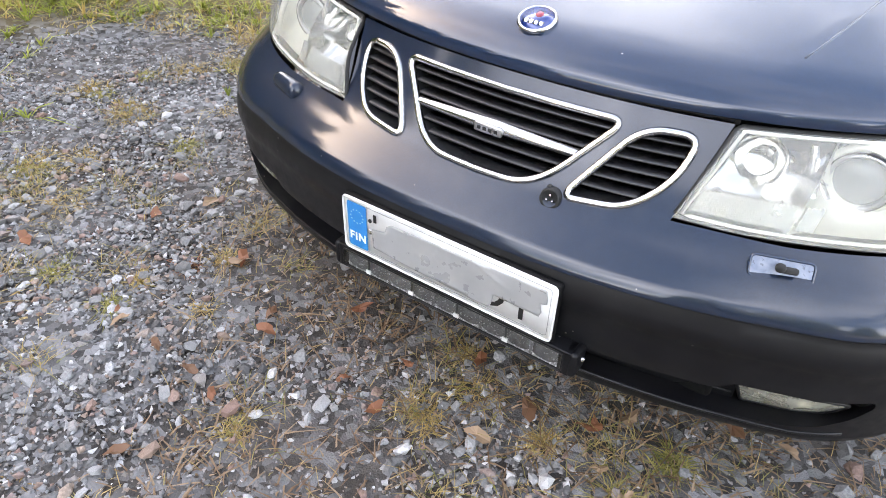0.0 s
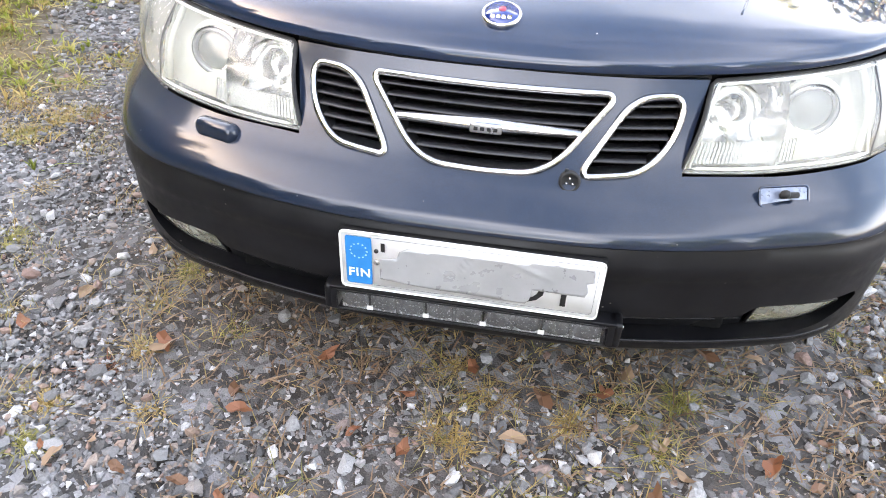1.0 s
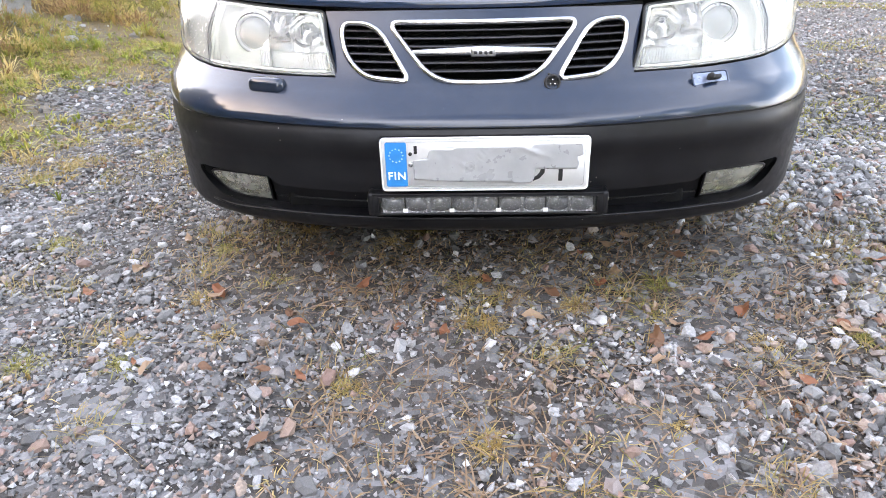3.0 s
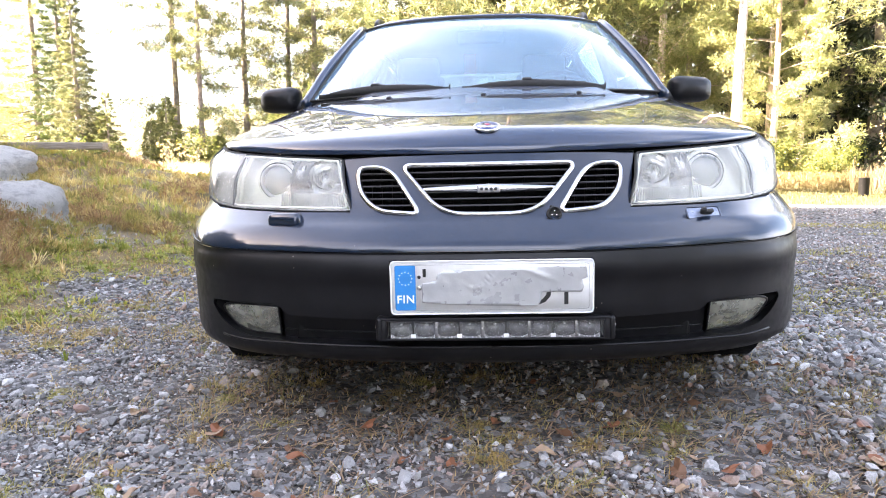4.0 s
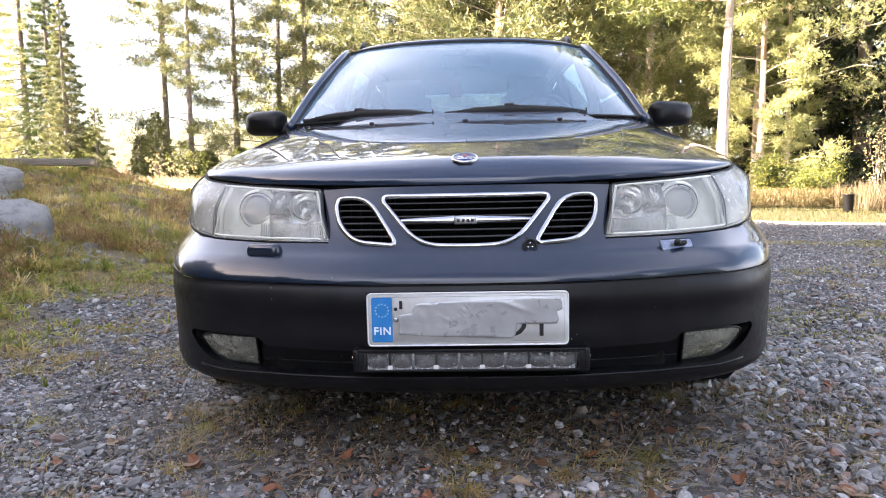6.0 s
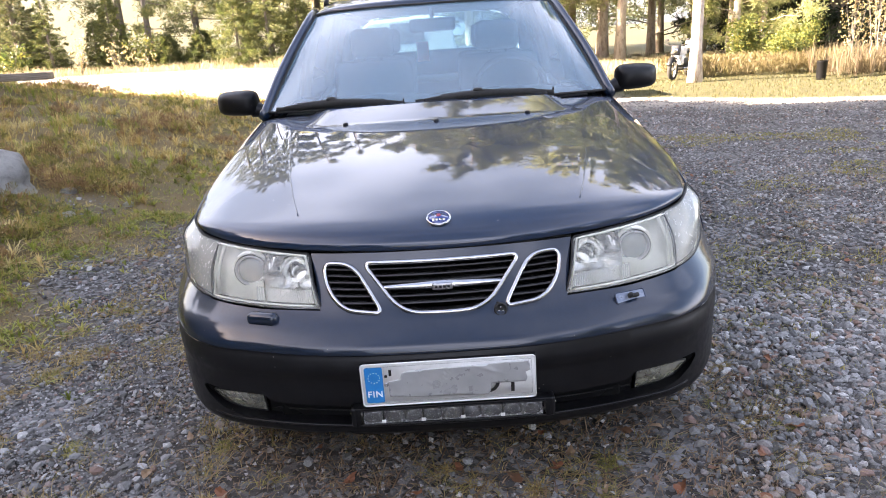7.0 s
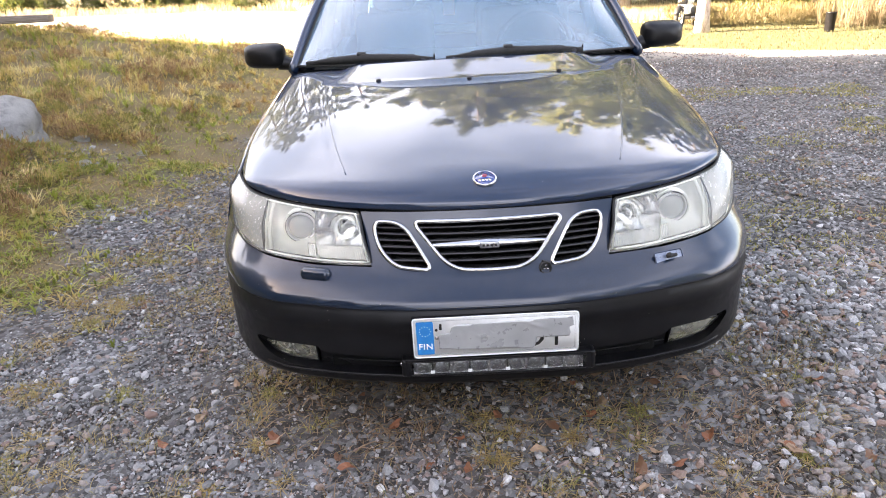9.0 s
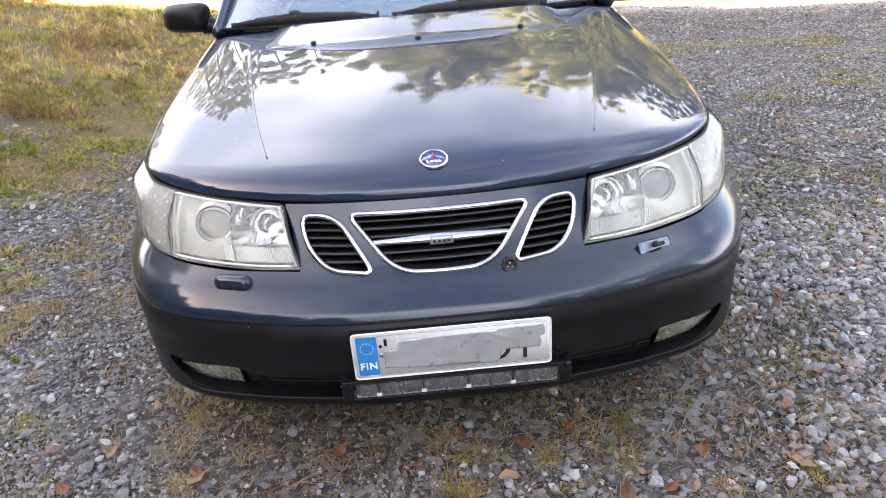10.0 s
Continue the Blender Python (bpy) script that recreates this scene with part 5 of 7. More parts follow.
for s in (1, -1):
    f = (lambda b: b) if s > 0 else flipx
    # pillars
    a = catmull([(0.772, 1.535, 0.925), (0.727, 1.775, 1.095), (0.675, 2.005, 1.240), (0.628, 2.24, 1.364), (0.655, 2.62, 1.392)], 26)
    part("front_pillar", f(tube(a, 0.021, 8, flat=1.2)), PAINT, car)
    rail = catmull([(0.655, 2.62, 1.392), (0.655, 3.30, 1.40), (0.632, 4.10, 1.383), (0.60, 4.45, 1.350)], 16)
    part("roof_rail_edge", f(tube(rail, 0.020, 8)), PAINT, car)
    for y0, y1, w in ((2.58, 2.64, 0.026), (3.50, 3.42, 0.026), (4.55, 4.40, 0.05)):
        part("pillar", f(tube([(0.775, y0, 0.93), (0.72, (y0 + y1) / 2, 1.17), (0.645, y1, 1.385)], w, 6)), DARK, car)
    for y0, y1, t0, t1 in ((1.66, 2.56, 2.26, 2.62), (2.60, 3.47, 2.66, 3.40), (3.53, 4.50, 3.46, 4.36)):
        lo = [(0.782, y0 + (y1 - y0) * k, 0.930) for k in np.linspace(0, 1, 6)]
        hi = [(0.648, t0 + (t1 - t0) * k, 1.385) for k in np.linspace(0, 1, 6)]
        mid = [((p[0] + q[0]) / 2 + 0.018, (p[1] + q[1]) / 2, (p[2] + q[2]) / 2) for p, q in zip(lo, hi)]
        pane = part("side_window", f(facing(grid_bm(sheet([lo, mid, hi], 8, 8)), (1, 0, 0))), SIDE_GLASS, car)
        pane.visible_shadow = False
    part("belt_moulding", f(tube([(0.792, y, top_z(y) + 0.006) for y in np.linspace(1.62, 4.6, 16)], 0.010, 6)), RUBBER, car)
    part("quarter_light", f(facing(fill([(0.779, 1.56, 0.93), (0.782, 1.68, 0.932), (0.70, 1.93, 1.18)]), (1, 0, 0))), DARK, car)
    # roof rails
    rr = catmull([(0.575, 2.42, 1.420), (0.577, 2.50, 1.462), (0.578, 2.62, 1.487), (0.58, 3.3, 1.498), (0.565, 4.15, 1.475), (0.555, 4.30, 1.45), (0.55, 4.38, 1.41)], 40)
    part("roof_rail", f(tube(rr, 0.014, 8, flat=1.2)), PLASTIC, car, "black roof rail")
    # door mirror
    bm = bmesh.new()
    g = []
    for v in np.linspace(0, 1, 9):
        ring = []
        w = [0.55, 0.80, 0.93, 0.99, 1.0, 1.0, 0.99, 0.97, 0.94][int(round(v * 8))]
        for a in np.linspace(0, 2 * math.pi, 28, endpoint=False):
            ca, sa = math.cos(a), math.sin(a)
            k = (abs(ca) ** 4 + abs(sa) ** 4) ** -0.25
            x = 0.955 + 0.103 * k * ca * w
            z = 0.975 + 0.062 * k * sa * w * (1 - 0.12 * (ca + 1) / 2)
            ring.append((x, 1.745 + 0.12 * v - 0.02 * (1 - w) + 0.03 * (x - 0.955) / 0.1, z))
        g.append([bm.verts.new(p) for p in ring])
    for a, b in zip(g, g[1:]):
        for i in range(28):
            j = (i + 1) % 28
            bm.faces.new((a[i], a[j], b[j], b[i]))
    bm.faces.new(g[0])
    bmesh.ops.recalc_face_normals(bm, faces=bm.faces)
    mirror = part("door_mirror", f(bm), PLASTIC, car, "black door mirror")
    part("mirror_glass", f(facing(fill([(0.955 + 0.092 * c * ((abs(c) ** 4 + abs(q) ** 4) ** -0.25), 1.860 + 0.03 * c, 0.975 + 0.05 * q * ((abs(c) ** 4 + abs(q) ** 4) ** -0.25)) for c, q in [(math.cos(a), math.sin(a)) for a in np.linspace(0, 2 * math.pi, 24, endpoint=False)]]), (0, 1, 0))), CHROME, mirror)
    part("mirror_foot", f(tube(catmull([(0.775, 1.76, 0.925), (0.82, 1.775, 0.930), (0.875, 1.79, 0.945)], 8), [0.036, 0.034, 0.033, 0.033, 0.034, 0.036, 0.04, 0.044], 10, flat=0.9)), PLASTIC, mirror)

# rear end
TG = sheet([
    [(0, 4.50, 1.410), (0.4, 4.49, 1.400), (0.60, 4.45, 1.350)],
    [(0, 4.66, 1.15), (0.4, 4.64, 1.15), (0.69, 4.58, 1.13)],
    [(0, 4.78, 0.92), (0.4, 4.77, 0.92), (0.72, 4.72, 0.915)],
    [(0, 4.80, 0.60), (0.4, 4.79, 0.60), (0.82, 4.72, 0.60)],
], 12, 16)
rear_glass = part("rear_window", facing(grid_bm(mirrored(TG[:7])), (0, 1, 0)), SIDE_GLASS, car)
rear_glass.visible_shadow = False
part("tailgate", facing(grid_bm(mirrored(TG[6:])), (0, 1, 0)), PAINT, car, solid=0.006)
part("rear_bumper", tube(catmull([(-0.84, 4.25, 0.45), (-0.82, 4.70, 0.45), (-0.5, 4.80, 0.45), (0, 4.82, 0.45), (0.5, 4.80, 0.45), (0.82, 4.70, 0.45), (0.84, 4.25, 0.45)], 40), 0.10, 10, flat=1.6), PLASTIC, car)

# wipers at rest along the foot of the screen
for x0, x1, px in ((-0.705, -0.135, -0.18), (-0.085, 0.505, 0.46)):
    at_ = lambda q: x0 + (x1 - x0) * q
    wiper = part("wiper", tube([ws(at_(q), 0.004 + 0.006 * math.sin(q * math.pi), 0.012) for q in np.linspace(0, 1, 20)], 0.0075, 6, flat=1.5), RUBBER, car, "black wiper blade")
    bow = [(0.06, 0.008), (0.18, 0.016), (0.32, 0.026), (0.45, 0.033), (0.58, 0.030), (0.72, 0.022), (0.86, 0.013), (0.97, 0.007)]
    part("wiper_bow", tube(catmull([ws(at_(q), v * 0.62, 0.018) for q, v in bow], 22), [0.004 + 0.012 * math.sin(math.pi * min(1.0, k / 21)) ** 0.7 for k in range(22)], 8, flat=1.2), RUBBER, wiper)
    part("wiper_spoiler", tube(catmull([ws(at_(q), 0.006 + v, 0.026) for q, v in bow[1:-1]], 16), 0.0035, 6), RUBBER, wiper)
    part("wiper_joint", box(0.040, 0.020, 0.018, (0, 0, 0), m=Matrix.Translation(ws(at_(0.45), 0.036, 0.030)) @ pose(0, 0, 0, 25), bevel=0.005), RUBBER, wiper)
    part("wiper_arm", tube(catmull([ws(px, 0.0, 0.010), ws((px + at_(0.45)) / 2, 0.014, 0.022), ws(at_(0.45), 0.034, 0.030)], 12), 0.011, 8, flat=0.7), RUBBER, wiper)
    part("wiper_pivot", lathe([(0.018, -0.02), (0.018, 0.014), (0.011, 0.022), (0, 0.022)], 14, Matrix.Translation(ws(px, 0.0, 0.0)) @ pose(0, 0, 0, 25)), RUBBER, wiper)
    part("wiper_tip", box(0.006, 0.010, 0.028, (0, 0, 0), m=Matrix.Translation(ws(x1, 0.012, 0.016)) @ pose(0, 0, 0, 25), bevel=0.002), RUBBER, wiper)

# cabin
RED_TAG = varied("red_tag", (0.5, 0.06, 0.035), (0.6, 0.10, 0.06), 20.0, (0.5, 0.7))
part("dashboard", grid_bm(mirrored(sheet([
    [(0, 1.50, 0.915), (0.4, 1.53, 0.915), (0.70, 1.62, 0.910)],
    [(0, 1.75, 0.945), (0.4, 1.78, 0.955), (0.70, 1.84, 0.93)],
    [(0, 1.98, 0.925), (0.4, 2.00, 0.945), (0.70, 2.02, 0.91)],
    [(0, 2.02, 0.70), (0.4, 2.04, 0.72), (0.70, 2.05, 0.72)]], 14, 16))), TRIM, car, "dark grey dashboard")
part("steering_wheel", tube([(0.38 + 0.185 * math.cos(a), 2.10 - 0.06 * math.sin(a), 0.925 + 0.175 * math.sin(a)) for a in np.linspace(0, 2 * math.pi, 32, endpoint=False)], 0.014, 8, closed=True), TRIM, car, "dark steering wheel")
part("wheel_hub", box(0.30, 0.05, 0.06, (0.38, 2.10, 0.92), bevel=0.02), TRIM, car)
for x, y0, w in ((-0.37, 2.62, 0.46), (0.37, 2.62, 0.46), (-0.38, 3.52, 0.46), (0.38, 3.52, 0.46)):
    seat = part("seat_back", box(w, 0.14, 0.62, (0, 0, 0), m=Matrix.Translation((x, y0, 0.80)) @ pose(0, 0, 0, -12), bevel=0.05, seg=3), FABRIC, car, "dark grey fabric seat")
    part("headrest", box(0.25, 0.10, 0.17, (x, y0 + 0.085, 1.205), bevel=0.04, seg=3), FABRIC, seat)
    for dx in (-0.05, 0.05):
        part("headrest_post", tube([(x + dx, y0 + 0.07, 1.06), (x + dx, y0 + 0.085, 1.15)], 0.006, 6), CHROME, seat)
    part("seat_cushion", box(w, 0.46, 0.15, (x, y0 - 0.32, 0.50), bevel=0.05, seg=3), FABRIC, seat)
part("cabin_mirror", box(0.23, 0.04, 0.065, (0, 2.02, 1.275), bevel=0.015), TRIM, car, "cabin mirror")
tag = part("hanging_tag", box(0.060, 0.004, 0.095, (-0.055, 2.02, 1.150), bevel=0.001), RED_TAG, car, "small red tag hanging from the cabin mirror")
part("tag_cord", tube([(-0.055, 2.02, 1.197), (-0.045, 2.02, 1.26)], 0.0012, 5), TRIM, tag)
part("mirror_stem", tube([(0, 2.02, 1.31), (0, 1.99, 1.345)], 0.010, 8), TRIM, car)
part("cabin_floor", box(1.44, 3.0, 0.03, (0, 3.0, 0.33), bevel=0.005), TRIM, car)
part("load_cover", box(1.2, 0.9, 0.02, (0, 4.1, 0.90), bevel=0.004), TRIM, car)

# ---- woods ----
BARK = material("pine_bark", (0.2, 0.14, 0.1), 0.9)
bk = tex_noise(BARK, 4.5, 8.0, 0.75, stretch=(3, 3, 0.9))
into(BARK, "Base Color", ramp(BARK, bk, [(0.32, (0.22, 0.165, 0.135)), (0.45, (0.45, 0.36, 0.30)), (0.56, (0.62, 0.54, 0.47)), (0.72, (0.40, 0.30, 0.25))]))
bump(BARK, bk, 0.9, 0.03)
RUDDY = material("pine_upper_bark", (0.4, 0.2, 0.1), 0.85)
bk = tex_noise(RUDDY, 9.0, 5.0, 0.6, stretch=(2, 2, 0.8))
into(RUDDY, "Base Color", ramp(RUDDY, bk, [(0.3, (0.24, 0.16, 0.115)), (0.7, (0.48, 0.35, 0.26))]))
GREYBARK = varied("spruce_bark", (0.08, 0.068, 0.058), (0.19, 0.165, 0.145), 9.0, (0.85, 0.95))


def leafy(name, stops, trans=0.25):
    m = material(name, stops[0][1], 0.55)
    into(m, "Base Color", ramp(m, random_island(m), stops))
    n, l = m.node_tree.nodes, m.node_tree.links
    tr, mx = n.new("ShaderNodeBsdfTranslucent"), n.new("ShaderNodeMixShader")
    mx.inputs["Fac"].default_value = trans
    l.new(ramp(m, random_island(m), stops), tr.inputs["Color"])
    l.new(n["Principled BSDF"].outputs["BSDF"], mx.inputs[1])
    l.new(tr.outputs["BSDF"], mx.inputs[2])
    l.new(mx.outputs["Shader"], n["Material Output"].inputs["Surface"])
    return m


# pine needles in a lit and a shaded copy, the light put into the colour
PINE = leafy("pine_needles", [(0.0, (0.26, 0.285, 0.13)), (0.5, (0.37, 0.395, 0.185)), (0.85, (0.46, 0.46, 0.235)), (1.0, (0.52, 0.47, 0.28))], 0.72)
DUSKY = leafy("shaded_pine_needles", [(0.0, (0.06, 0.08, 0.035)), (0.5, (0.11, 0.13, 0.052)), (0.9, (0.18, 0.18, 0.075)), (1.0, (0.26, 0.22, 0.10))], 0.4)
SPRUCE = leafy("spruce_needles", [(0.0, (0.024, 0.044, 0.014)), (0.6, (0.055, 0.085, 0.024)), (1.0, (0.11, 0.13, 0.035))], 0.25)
# spruce needles darkened in colour to stand for the wood's shade
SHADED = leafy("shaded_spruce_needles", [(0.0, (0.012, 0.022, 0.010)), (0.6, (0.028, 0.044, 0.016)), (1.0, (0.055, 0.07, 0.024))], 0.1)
BIRCH = leafy("yellow_leaves", [(0.0, (0.40, 0.31, 0.15)), (0.5, (0.48, 0.40, 0.22)), (1.0, (0.30, 0.28, 0.12))], 0.4)
STRAW = leafy("dry_grass", [(0.0, (0.35, 0.28, 0.17)), (0.5, (0.45, 0.38, 0.26)), (0.8, (0.29, 0.27, 0.14)), (1.0, (0.20, 0.21, 0.09))], 0.35)
REED = leafy("reed_grass", [(0.0, (0.14, 0.10, 0.06)), (0.5, (0.22, 0.17, 0.11)), (1.0, (0.13, 0.12, 0.06))], 0.3)
TURF = leafy("bank_grass", [(0.0, (0.30, 0.17, 0.06)), (0.2, (0.56, 0.42, 0.13)), (0.45, (0.74, 0.57, 0.24)), (0.6, (0.38, 0.21, 0.095)), (0.8, (0.58, 0.51, 0.15)), (1.0, (0.82, 0.66, 0.34))], 0.45)
GREEN = leafy("green_grass", [(0.0, (0.15, 0.18, 0.025)), (0.4, (0.32, 0.36, 0.06)), (0.7, (0.48, 0.44, 0.12)), (0.85, (0.42, 0.27, 0.11)), (1.0, (0.64, 0.50, 0.20))], 0.45)
LAWN = leafy("lawn_grass", [(0.0, (0.045, 0.052, 0.012)), (0.5, (0.075, 0.072, 0.020)), (1.0, (0.115, 0.095, 0.034))], 0.25)
HEATHER = leafy("heather", [(0.0, (0.15, 0.09, 0.04)), (0.4, (0.29, 0.17, 0.075)), (0.8, (0.39, 0.245, 0.12)), (1.0, (0.54, 0.39, 0.19))], 0.3)
MOSSY = leafy("green_heather", [(0.0, (0.11, 0.11, 0.025)), (0.5, (0.24, 0.22, 0.05)), (0.85, (0.36, 0.30, 0.08)), (1.0, (0.48, 0.34, 0.14))], 0.3)
# brighter needles with sunlight put into the colour
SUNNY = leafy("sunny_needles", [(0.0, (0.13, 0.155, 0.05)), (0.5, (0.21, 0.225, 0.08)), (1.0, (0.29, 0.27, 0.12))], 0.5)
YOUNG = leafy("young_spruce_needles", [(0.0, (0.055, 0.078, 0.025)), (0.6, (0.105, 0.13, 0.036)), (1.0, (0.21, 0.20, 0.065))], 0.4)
BUSH = leafy("shrub_leaves", [(0.0, (0.05, 0.08, 0.02)), (0.5, (0.11, 0.14, 0.03)), (1.0, (0.24, 0.22, 0.05))], 0.35)


def sprays(tips, dirs, length, width, needles, r, spread=0.9, droop=0.0):
    """Tufts of thin pointed blades: at each tip some blades fan out round its direction. Each tuft shares one hub, so that it is one island."""
    n = len(tips)
    d = dirs[:, None, :] + r.normal(size=(n, needles, 3)) * spread
    d[..., 2] -= droop
    d /= np.linalg.norm(d, axis=-1, keepdims=True)
    ln = length * r.uniform(0.6, 1.15, (n, needles, 1))
    side = np.cross(d, r.normal(size=(n, needles, 3)))
    side /= np.linalg.norm(side, axis=-1, keepdims=True)
    hub = tips[:, None, :]
    far = hub + d * ln
    vs = np.stack([far + side * width, far - side * width], axis=2).reshape(n, needles * 2, 3)
    vs = np.concatenate([hub, vs], axis=1)
    m = 1 + needles * 2
    base = (np.arange(n) * m)[:, None, None]
    k = np.arange(needles)
    tri = np.stack([np.zeros(needles, int), 1 + 2 * k, 2 + 2 * k], axis=-1)
    return vs.reshape(-1, 3), (tri[None] + base).reshape(-1, 3)


def stem(points, radii, sides=10):
    return tube(points, radii, sides, cap=True)


def pine(x, y, h, rad, crown, seed, tufts=2600, lean=(0, 0), reach=0.20, lowest=0.0, label="tall pine with ruddy upper trunk and green needles", size=1.0, group="pines", mat=None, bark=None, fluff=0.16, nl=34, needles=6, sag=0.0):
    """A Scots pine: a straight tapered stem, bare or twiggy below, limbs with clumped needles above."""
    r = np.random.default_rng(seed)
    z0 = float(height(x, y)) - 0.1
    root = thing("pine_tree", label, "tree", group, m=pose(x, y, z0))
    t = np.linspace(0, 1, 12)
    px = lean[0] * t + 0.10 * np.sin(t * 5 + seed) * t
    py = lean[1] * t + 0.10 * np.cos(t * 4 + seed) * t
    pts = np.stack([px, py, t * h], axis=-1)
    rr = rad * (1 - 0.80 * t)
    rr[0] *= 1.35
    cut = 5
    part("trunk", stem(pts[:cut + 1], rr[:cut + 1], 14), bark or BARK, root)
    part("upper_trunk", stem(pts[cut:], rr[cut:]), bark or RUDDY, root)
    tips, dirs = [], []
    limbs = bmesh.new()
    for k in range(nl):
        f = crown + (0.97 - crown) * (k / (nl - 1)) ** 0.9 if k > 4 or not lowest else lowest + (crown - lowest) * k / 5
        a = k * 2.4 + r.uniform(-0.4, 0.4)
        base = np.array([np.interp(f, t, px), np.interp(f, t, py), f * h])
        ln = h * reach * (1.15 - 0.75 * (f - crown) / (1 - crown)) * r.uniform(0.65, 1.15)
        out = np.array([math.cos(a), math.sin(a), 0])
        s = np.linspace(0, 1, 6)
        limb = base + np.outer(s * ln, out) + np.outer(ln * ((0.28 - sag) * s - 0.10 * s * s), [0, 0, 1]) + np.cumsum(r.normal(size=(6, 3)) * 0.03 * ln, axis=0) * s[:, None]
        join(limbs, tube(limb, np.interp(f, t, rr) * 0.17 * (1.05 - s * 0.85), 4, cap=False))
        m = int(1.45 * tufts / nl * (1.2 - 0.5 * (f - crown)))
        q = r.uniform(0.30, 1.0, m) ** 0.8
        j = np.clip((q * 5).astype(int), 0, 4)
        on = limb[j] + (limb[j + 1] - limb[j]) * (q * 5 - j)[:, None]
        spread = r.normal(size=(m, 3)) * np.array([0.16, 0.16, 0.10]) * ln * (0.35 + 0.65 * q)[:, None]
        # side shoots gather into clumps
        clump = np.round(q * 6) / 6
        spread = spread * 0.65 + np.stack([np.sin(clump * 37 + k), np.cos(clump * 53 + k), 0.5 * np.sin(clump * 71)], axis=-1) * fluff * ln
        tips.append(on + spread)
        dirs.append(np.repeat(out[None] * 0.6 + [[0, 0, 0.35]], m, axis=0))
    part("branchwork", limbs, bark or BARK, root)["kind"] = "stuff"
    v, f = sprays(np.concatenate(tips), np.concatenate(dirs), 0.115 * size, 0.0108 * size, needles, r)
    raw("crown", v, f, mat or PINE, root)
    return root


def spruce(x, y, h, width, seed, dens=1.0, label="dark spruce with drooping branches", mat=None, size=1.0, foot=0.06, group="spruces"):
    r = np.random.default_rng(seed)
    z0 = float(height(x, y)) - 0.08
    root = thing("spruce_tree", label, "tree", group, m=pose(x, y, z0))
    t = np.linspace(0, 1, 8)
    part("trunk", stem(np.stack([0.03 * np.sin(t * 6) * t, 0 * t, t * h], axis=-1), 0.016 * h * (1.05 - t) + 0.01, 8), GREYBARK, root)
    tips, dirs = [], []
    limbs = bmesh.new()
    nl = int((46 if size > 1.6 else 105) * min(1.6, max(0.7, h / 8)) * dens)
    for k in range(nl):
        f = foot + (0.97 - foot) * k / (nl - 1)
        a = k * 2.4 + r.uniform(-0.5, 0.5)
        ln = width * 0.5 * (1.03 - f) ** 0.85 * r.uniform(0.75, 1.15)
        out = np.array([math.cos(a), math.sin(a), 0])
        s = np.linspace(0, 1, 5)
        limb = np.array([0, 0, f * h]) + np.outer(s * ln, out) + np.outer(ln * (-0.35 * s + 0.22 * s * s), [0, 0, 1])
        join(limbs, tube(limb, 0.012 * h * 0.25 * (1.1 - f) * (1.05 - s * 0.9) + 0.002, 3, cap=False))
        m = int((10 + 46 * ln) * dens * (1 if size > 1.6 else 0.75))
        q = r.uniform(0.12, 1, m) ** 0.75
        on = np.stack([np.interp(q, s, limb[:, c]) for c in range(3)], axis=-1)
        wide = np.cross(out, [0, 0, 1])
        on = on + np.outer(r.normal(size=m) * 0.20 * ln * (1.1 - q), wide) + np.outer(-np.abs(r.normal(size=m)) * 0.06 * ln, [0, 0, 1])
        tips.append(on)
        dirs.append(np.repeat((out * 0.8 + [0, 0, -0.15])[None], m, axis=0))
    part("branchwork", limbs, GREYBARK, root)["kind"] = "stuff"
    v, f = sprays(np.concatenate(tips), np.concatenate(dirs), (0.17 if size > 1.6 else 0.11) * size, (0.013 if size > 1.6 else 0.008) * size, 8 if size > 1.6 else 7, r, 0.55, 0.15)
    raw("crown", v, f, mat or SPRUCE, root)
    return root


# lit pines to the right of the yard, and the trunk that the motorcycle leans by
pine(5.25, 13.15, 8.8, 0.125, 0.48, 11, 6500, (0.1, 0), 0.33, 0.0, "tall pine with pale sunlit trunk beside the parked motorcycle", 1.5, mat=YOUNG, bark=BARK, nl=46)
pine(9.30, 21.3, 16.0, 0.20, 0.16, 12, 13500, (-0.1, 0), 0.24, size=1.05, fluff=0.2, nl=48)
pine(5.76, 24.0, 17.0, 0.17, 0.16, 13, 8000, (0.2, 0), 0.20, size=1.4, nl=44)
pine(5.87, 22.0, 16.0, 0.16, 0.20, 14, 8000, (0.3, 0), 0.20, size=1.3, nl=44)
pine(7.9, 25.5, 15.0, 0.15, 0.06, 15, 8000, (0, 0), 0.26, size=1.5, fluff=0.2, nl=48)
pine(9.9, 25.8, 14.0, 0.16, 0.28, 16, 8500, (0.2, 0), 0.22, size=1.5, fluff=0.2, nl=48)
pine(8.3, 18.8, 9.0, 0.11, 0.06, 20, 5200, (0.1, 0), 0.19, size=1.2, fluff=0.2, nl=44)
# DUSKY crowns here carry their shade in the needle colour
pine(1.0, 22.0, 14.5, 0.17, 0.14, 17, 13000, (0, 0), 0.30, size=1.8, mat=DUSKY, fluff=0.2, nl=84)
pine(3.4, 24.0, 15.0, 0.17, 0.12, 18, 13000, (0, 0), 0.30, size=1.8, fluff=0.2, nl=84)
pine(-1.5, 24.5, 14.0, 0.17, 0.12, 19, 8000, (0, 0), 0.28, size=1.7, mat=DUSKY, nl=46)
